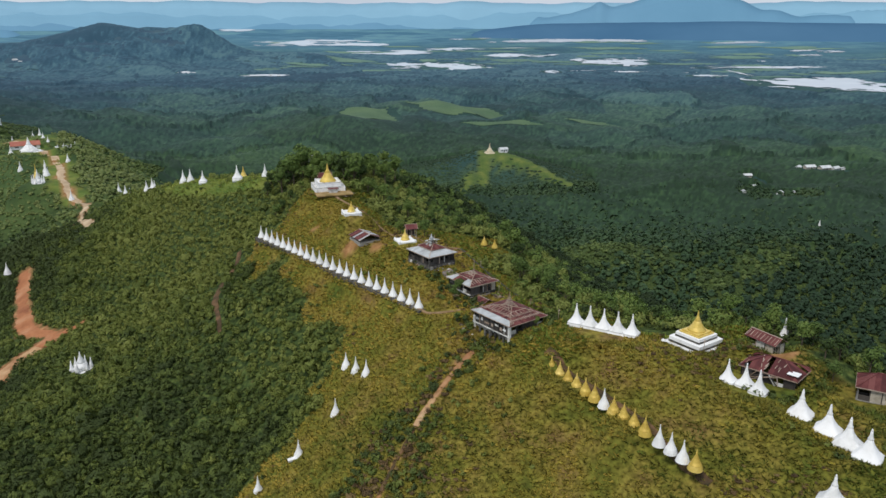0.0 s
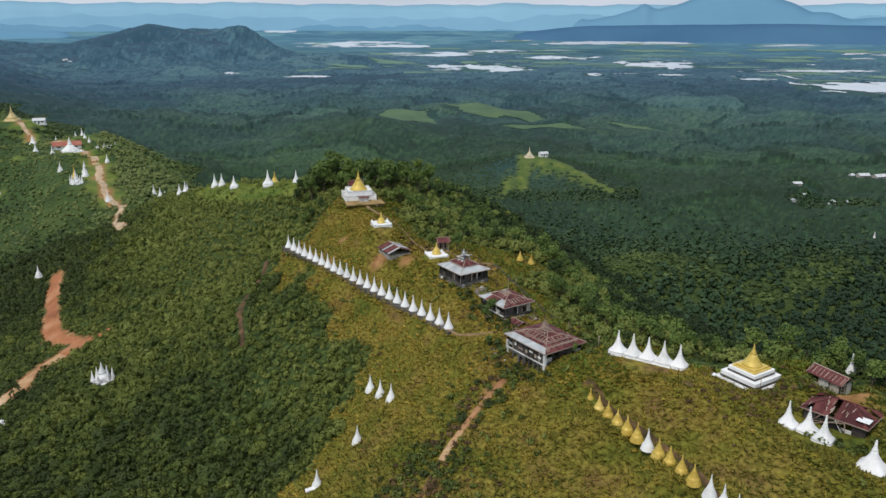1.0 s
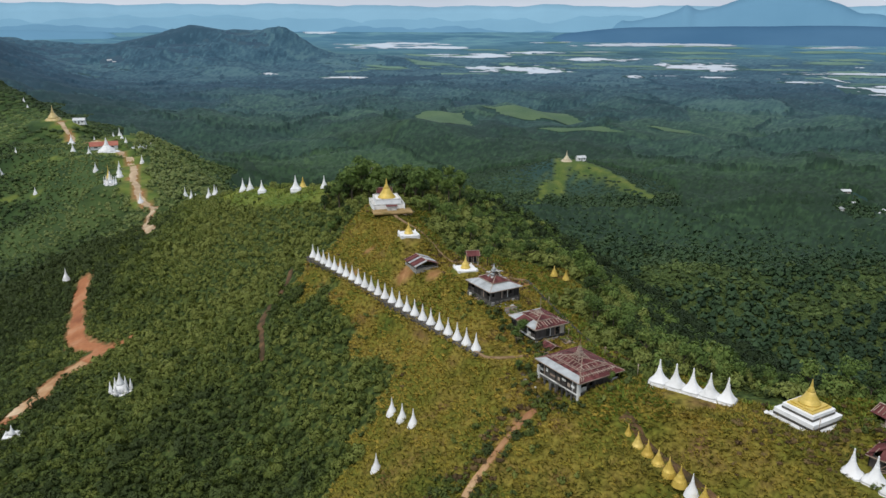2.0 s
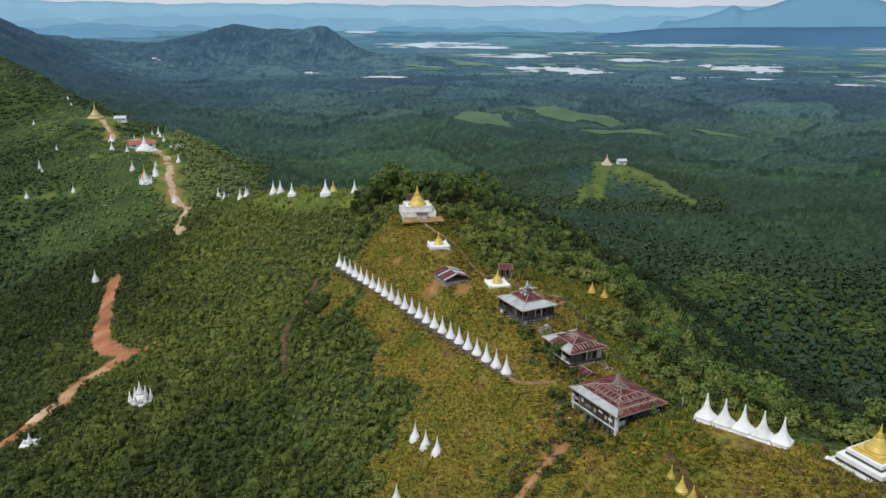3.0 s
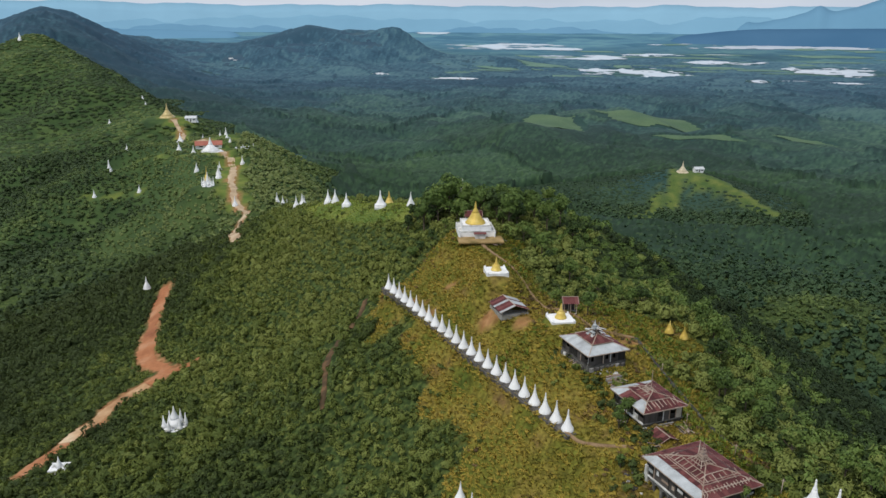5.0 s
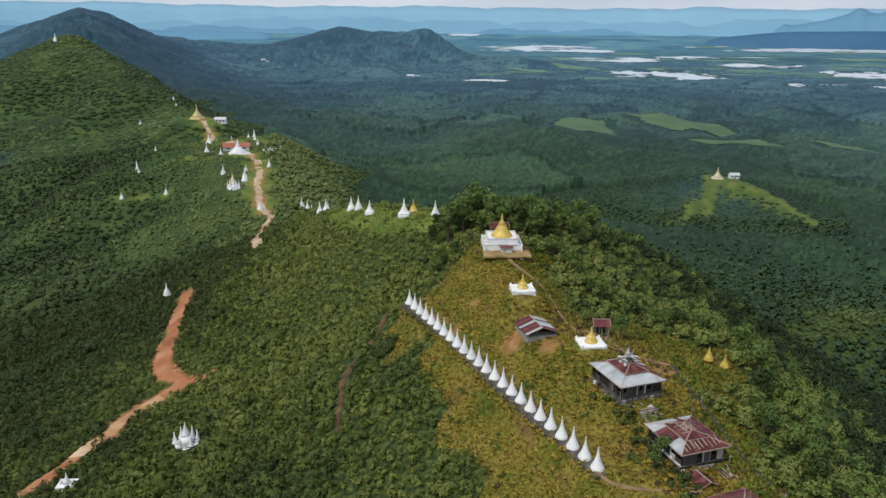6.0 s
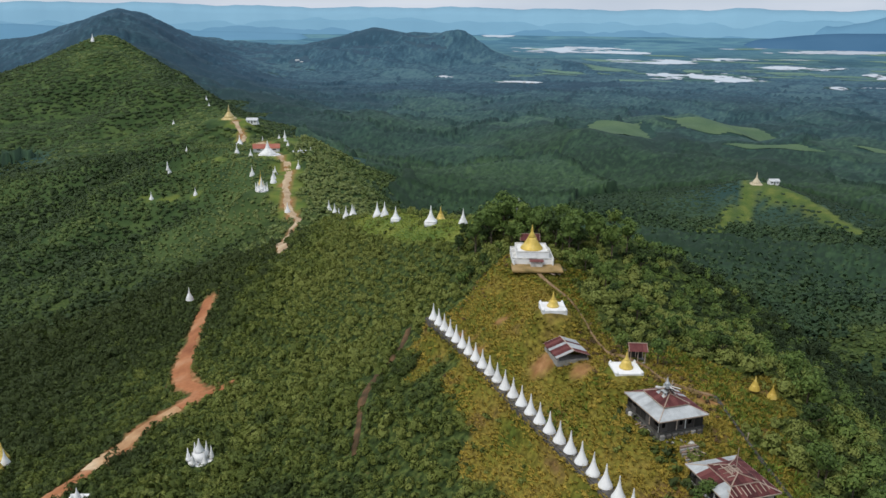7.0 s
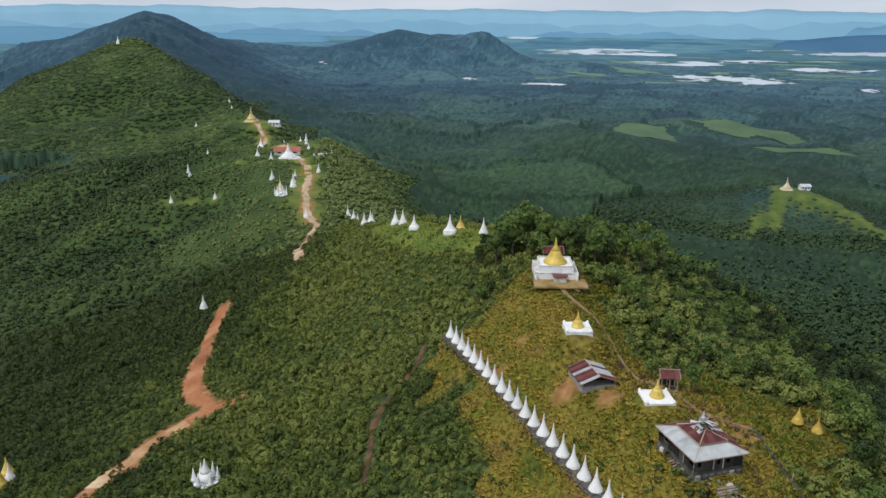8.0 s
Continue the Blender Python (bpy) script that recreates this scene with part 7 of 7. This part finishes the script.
part("entrance_slab", box(bmesh.new(), (5.4, -1.6, -0.15), (2.2, 1.0, 0.5), 0, 0.03), WHITE, T2, "white entrance slab")

stupa("tiered", -25.9, 209.8, 196.25, 3.5, 20, "gilt stupa on a spread white platform in the grass", "", "platform_stupa")
stupa("tiered", -10.0, 194.9, 192.3, 3.5, 22, "gilt stupa on a white platform beside the shelter", "", "platform_stupa")

# five joined stupas by the wood
five = [(27.4 + 2.5 * k, 144.9 - 1.5 * k) for k in range(5)]
pl = thing("stupa_platform", pose(32.4, 141.9, 189.3, 0, 0, -31), "long low white platform that carries five stupas", "platform")
part("slab", box(bmesh.new(), (0, 0, -0.55), (14.0, 3.1, 1.3), 0, 0.05), WHITE, pl)
part("border", box(bmesh.new(), (0, -1.9, -0.6), (14.9, 0.3, 1.0), 0, 0.04), STAINED, pl, "stained plinth border")
for x, y in five:
    stupa("flared", x, y, 189.6, 4.3, -31, "white stupa with a flared skirt on a joined platform", "five stupas on one platform", "flared_stupa")
for x, y in [(49.0, 118.6), (51.4, 116.9), (52.7, 114.4), (57.3, 108.8), (59.3, 103.9), (60.4, 100.0), (61.6, 96.6), (53.1, 89.1)]:
    if y > 112:
        stupa("flared", x, y, 189.7, 4.2, -40, "white stupa with a square flared skirt on the crest", "white stupas along the crest", "flared_stupa")
    else:
        stupa("broad", x, y, 188.5 if y > 90 else 186.0, 4.75, -40, "low broad white stupa with a sagging square skirt", "white stupas along the crest", "broad_stupa")
for x, y, h in [(-21.9, 157.4, 3.3), (-19.3, 154.2, 3.3), (-16.7, 151.3, 3.3), (-22.6, 143.6, 3.3), (-29.3, 136.0, 3.3), (-36.3, 129.4, 3.3)]:
    stupa("slender", x, y, ground_at(x, y) + 0.1, h, 0, "whitewashed stupa alone on the grassy slope", "white stupas down the slope", "white_stupa")
t = thing("broken_slab", pose(-30.3, 135.0, ground_at(-30.3, 135.0), 8, -6, 25), "broken white slab below a stupa on the slope", "slab")
part("slab", box(bmesh.new(), (0, 0, 0.25), (2.2, 0.9, 0.5), 0, 0.06), WHITE, t)
part("slab_end", box(bmesh.new(), (1.2, 0.3, 0.2), (0.7, 0.7, 0.45), 30, 0.05), STAINED, t)
stupa("gold", 11.4, 199.7, 190.4, 2.1, 0, "small gilt stupa half hidden in the undergrowth", "", "gold_stupa")
stupa("gold", 14.2, 198.6, ground_at(14.2, 198.6) + 0.7, 2.0, 0, "small gilt stupa half hidden in the undergrowth", "", "gold_stupa")
stupa("slender", 65.5, 134.5, 190.5, 4.4, 0, "white stupa that looks out of the trees", "", "white_stupa")
stupa("slender", -45.2, 261.0, 202.6, 3.5, 0, "white stupa on the wooded summit", "", "white_stupa")

# cluster shrine and road shrine on the western slope
def cluster(x, y, z, rz, label, centre_h=5.4, small_h=3.3, ring=3.2, base=WHITE):
    t = thing("cluster_shrine", pose(x, y, z, 0, 0, rz), label, "shrine")
    part("platform", lathe(bmesh.new(), [(ring * 0.98, -2.5), (ring * 0.92, 0.3)], 8), base, t, "white platform")
    part("shrine_body", lathe(bmesh.new(), [(1.5, 0.4), (1.5, 1.8), (1.25, 1.9), (1.2, 2.4)], 16, [0.8, 0.8, 0.6, 0.4]), WHITE, t)
    part("great_spire", lathe(bmesh.new(), [(1.15, 2.4), (0.95, 2.9), (0.55, centre_h * 0.72), (0.25, centre_h * 0.88), (0.06, centre_h * 1.08)], 16), WHITE, t)
    for k in range(6):
        a = math.radians(60 * k + 30)
        bm = bmesh.new()
        lathe(bm, [(0.62, 0.3), (0.62, 0.9), (0.5, 1.0), (0.42, small_h * 0.5), (0.2, small_h * 0.75), (0.05, small_h * 1.1)], 12)
        bmesh.ops.translate(bm, verts=bm.verts, vec=(ring * 0.8 * math.cos(a), ring * 0.8 * math.sin(a), 0))
        part("corner_stupa", bm, WHITE, t)
    return t


cluster(-102.8, 197.2, 153.3, 0, "white shrine of clustered spires among the shrubs")
tb = thing("road_shrine", pose(-125.4, 182.9, 145.5, 0, 0, 20) @ Matrix.Scale(1.2, 4), "small white shrine house with horned roof beside the dirt road", "shrine")
part("dark_base", box(bmesh.new(), (0, 0, -0.7), (4.6, 4.2, 1.6), 0, 0.06), DARK_MASONRY, tb, "blackened masonry base")
part("body", box(bmesh.new(), (0, 0, 0.6), (3.5, 3.1, 2.0), 0, 0.06), WHITE, tb)
part("doorway", box(bmesh.new(), (0.2, -1.56, 0.75), (0.8, 0.08, 1.4)), DARK_WOOD, tb, "dark doorway")
for sx in (-1, 1):
    part("horn", lathe(bmesh.new(), [(0.4, 1.6), (0.25, 2.0), (0.04, 2.6)], 8), WHITE, tb).location = (sx * 1.1, 0, 0)
part("spire", lathe(bmesh.new(), [(0.8, 1.6), (0.5, 2.3), (0.15, 3.2), (0.03, 3.9)], 10), WHITE, tb)

# ---- the saddle and the far ridge ----
FARW = "whitewashed stupa on the ridge path"
for x, y, h in [(-77.6, 283, 5.2), (-66.3, 280, 4.0), (-108, 311.5, 4.6), (-104.5, 310, 4.4), (-96, 299.5, 4.4), (-138, 347.5, 4.6), (-135.6, 348.5, 5.0), (-133.8, 346.5, 4.2),
                (-178, 409.5, 5.4), (-173, 406, 5.2), (-169, 402.5, 5.4)]:
    stupa("flared" if (x, y) in ((-77.6, 283), (-96, 299.5)) else "slender", x, y, ground_at(x, y) + 0.7, h, 10, "whitewashed stupa on the grassy saddle", "white stupas on the saddle", "flared_stupa" if (x, y) in ((-77.6, 283), (-96, 299.5)) else "white_stupa")
stupa("gold", -78, 293.5, ground_at(-78, 293.5), 4.4, 0, "slim gilt stupa on the saddle", "", "gold_stupa")

for x, y, h in [(-352, 665, 10.0), (-362, 672, 5.0), (-330, 628, 5.0), (-316, 608, 4.6), (-304, 598, 5.0), (-296, 592, 8.5), (-290, 598, 9.0), (-284, 505, 6.5), (-267, 537, 6.0), (-272.5, 515, 6.2),
                (-259, 490, 8.0), (-263, 497, 6.5), (-219, 438, 6.0), (-455, 785, 6.0), (-395, 697, 6.0), (-350, 483, 5.2), (-324, 496, 5.2), (-556, 775, 6.0), (-400, 590, 5.5), (-543, 824, 5.0), (-556, 838, 5.0), (-320, 560, 7.0), (-340, 572, 7.0)]:
    stupa("slender", x, y, ground_at(x, y) + 0.6, 0.86 * h, 0, FARW, "white stupas along the far ridge", "white_stupa")
for x, y, h in [(-377, 536, 11.0), (-387, 647, 8.0)]:
    stupa("flared", x, y, ground_at(x, y), h, 20, "broad white stupa on the far slope", "white stupas along the far ridge", "flared_stupa")
stupa("slender", -177, 293, 150.4, 4.0, 0, "white stupa at the head of the red dirt road", "", "white_stupa")
for x, y, h in [(-169, 201, 4.6), (-165.5, 196, 4.6)]:
    stupa("gold", x, y, ground_at(x, y) + 1.6, h, 0, "gilt stupa among the hillside shrubs", "", "gold_stupa")
stupa("slender", -166.5, 199.5, ground_at(-166.5, 199.5) + 1.4, 4.0, 0, "white stupa among the hillside shrubs", "", "white_stupa")
stupa("slender", 292.6, 569, ground_at(292.6, 569) + 0.5, 7.0, 0, "white stupa that rises from the valley forest", "", "white_stupa")
stupa("slender", -822, 957, ground_at(-822, 957) + 1, 9.0, 0, "white stupa on a far hilltop", "", "white_stupa")


def great_stupa(name, x, y, z, rad, h, body, spire, label):
    t = thing(name, pose(x, y, z, 0, 0, 15), label, "stupa")
    part("terrace", lathe(bmesh.new(), [(rad * 1.25, -3.0), (rad * 1.25, h * 0.07), (rad * 1.1, h * 0.08), (rad * 1.08, h * 0.14)], 24, [0.8, 0.8, 0.8, 0.7]), body, t, "broad square terrace")
    part("bell", lathe(bmesh.new(), [(rad, h * 0.14), (rad * 0.92, h * 0.2), (rad * 0.7, h * 0.3), (rad * 0.45, h * 0.42), (rad * 0.28, h * 0.52)], 24), spire, t)
    part("spire", lathe(bmesh.new(), [(rad * 0.28, h * 0.52), (rad * 0.24, h * 0.56), (rad * 0.15, h * 0.7), (rad * 0.07, h * 0.86), (0.05, h)], 16), spire, t)
    return t


great_stupa("great_stupa", -478, 767, ground_at(-478, 767), 5.6, 15.5, PALE_GOLD, PALE_GOLD, "large gilt stupa on the far ridge")
great_stupa("white_great_stupa", -312, 571, ground_at(-312, 571), 6.8, 12.5, WHITE, WHITE, "broad white stupa before a red-roofed monastery")
great_stupa("pale_stupa", 53, 845, ground_at(53, 845), 4.2, 12.0, BEIGE, BEIGE, "pale beige stupa on a green conical hill")
cluster(-249, 460, ground_at(-249, 460), 10, "white shrine of clustered spires on the far ridge", 8.0, 5.0, 4.2)
great_stupa("gilt_centre_stupa", -251.5, 463.5, ground_at(-251.5, 463.5) + 0.6, 2.2, 11.0, WHITE, GOLD, "gilt stupa that rises behind a white cluster")


def house(x, y, rz, L, W, h, roof_mat, wall_mat, label, name="village_house", z=None):
    """A plain house with walls, door, windows and a gabled roof."""
    z = ground_at(x, y) if z is None else z
    t = thing(name, pose(x, y, z, 0, 0, rz), label, "house", "houses of the far villages" if name == "village_house" else "")
    part("wall", box(bmesh.new(), (0, 0, h / 2 - 0.5), (L, W, h + 1)), wall_mat, t)
    for s in (-1, 1):
        bm = bmesh.new()
        o = W / 2 + 0.6
        pts = [(-L / 2 - 0.6, s * o, h - 0.3), (L / 2 + 0.6, s * o, h - 0.3), (L / 2 + 0.6, 0, h + W * 0.28), (-L / 2 - 0.6, 0, h + W * 0.28)]
        top = [bm.verts.new(p) for p in pts]
        low = [bm.verts.new((p[0], p[1], p[2] - 0.18)) for p in pts]
        bm.faces.new(top if s < 0 else top[::-1])
        bm.faces.new(low[::-1] if s < 0 else low)
        for i in range(4):
            j = (i + 1) % 4
            bm.faces.new((top[i], top[j], low[j], low[i]) if s > 0 else (top[j], top[i], low[i], low[j]))
        part("roof_side", bm, roof_mat, t)
    for sx in (-1, 1):
        bm = bmesh.new()
        a, b, c = (bm.verts.new((sx * L / 2, -W / 2, h)), bm.verts.new((sx * L / 2, W / 2, h)), bm.verts.new((sx * L / 2, 0, h + W * 0.26)))
        d, e, f = (bm.verts.new((sx * (L / 2 - 0.2), -W / 2, h)), bm.verts.new((sx * (L / 2 - 0.2), W / 2, h)), bm.verts.new((sx * (L / 2 - 0.2), 0, h + W * 0.26)))
        bm.faces.new((a, b, c)), bm.faces.new((d, f, e)), bm.faces.new((a, c, f, d)), bm.faces.new((b, e, f, c))
        part("gable", bm, wall_mat, t)
    part("door", box(bmesh.new(), (0, -W / 2 - 0.03, h * 0.36), (L * 0.1, 0.1, h * 0.72)), DARK_WOOD, t)
    for k in (-0.3, 0.3):
        part("window", box(bmesh.new(), (k * L, -W / 2 - 0.03, h * 0.55), (L * 0.14, 0.1, h * 0.32)), DARK_WOOD, t)
    return t


RED_TIN = mat("red_painted_sheet", [(0.3, 0.09, 0.06), (0.4, 0.15, 0.1)], 0.3, 0.6, bump=0.1)
WHITE_TIN = mat("pale_sheet", [(0.45, 0.47, 0.48), (0.65, 0.66, 0.66)], 0.3, 0.5, bump=0.1)
house(-326, 592, 30, 20, 9, 3.0, RED_TIN, WHITE, "long red-roofed monastery behind a white stupa", "monastery")
house(-300, 600, 40, 12, 6, 3.0, WHITE_TIN, DARK_WOOD, "low grey-roofed hut beside the ridge road", "roadside_hut")
house(-453, 772, 20, 11, 7, 4.0, WHITE_TIN, WHITE, "white pavilion beside the large gilt stupa", "pavilion")
house(68.5, 850, 20, 9, 6, 3.6, WHITE_TIN, WHITE, "small white pavilion on the conical hill", "hill_pavilion")
r6 = random.Random(31)
# The five near y 810 are made up for a pale quarry strip.
for x, y, L in [(314, 770, 13), (298, 715, 9), (279, 687, 9), (303, 672, 13), (312, 682, 11), (322, 676, 11), (386, 814, 14), (397, 811, 18), (411, 806, 20), (424, 809, 16), (437, 816, 14),
                 (-505, 2290, 14), (-480, 2280, 16), (-1295, 2400, 18), (-1318, 2412, 22), (584, 1325, 11), (640, 1500, 12)]:
    house(x, y, r6.uniform(0, 90), 0.62 * L, 0.36 * L, 2.3, r6.choice((WHITE_TIN, WHITE_TIN, ZINC)), r6.choice((WHITE, CREAM)), "small pale-roofed house in the valley")
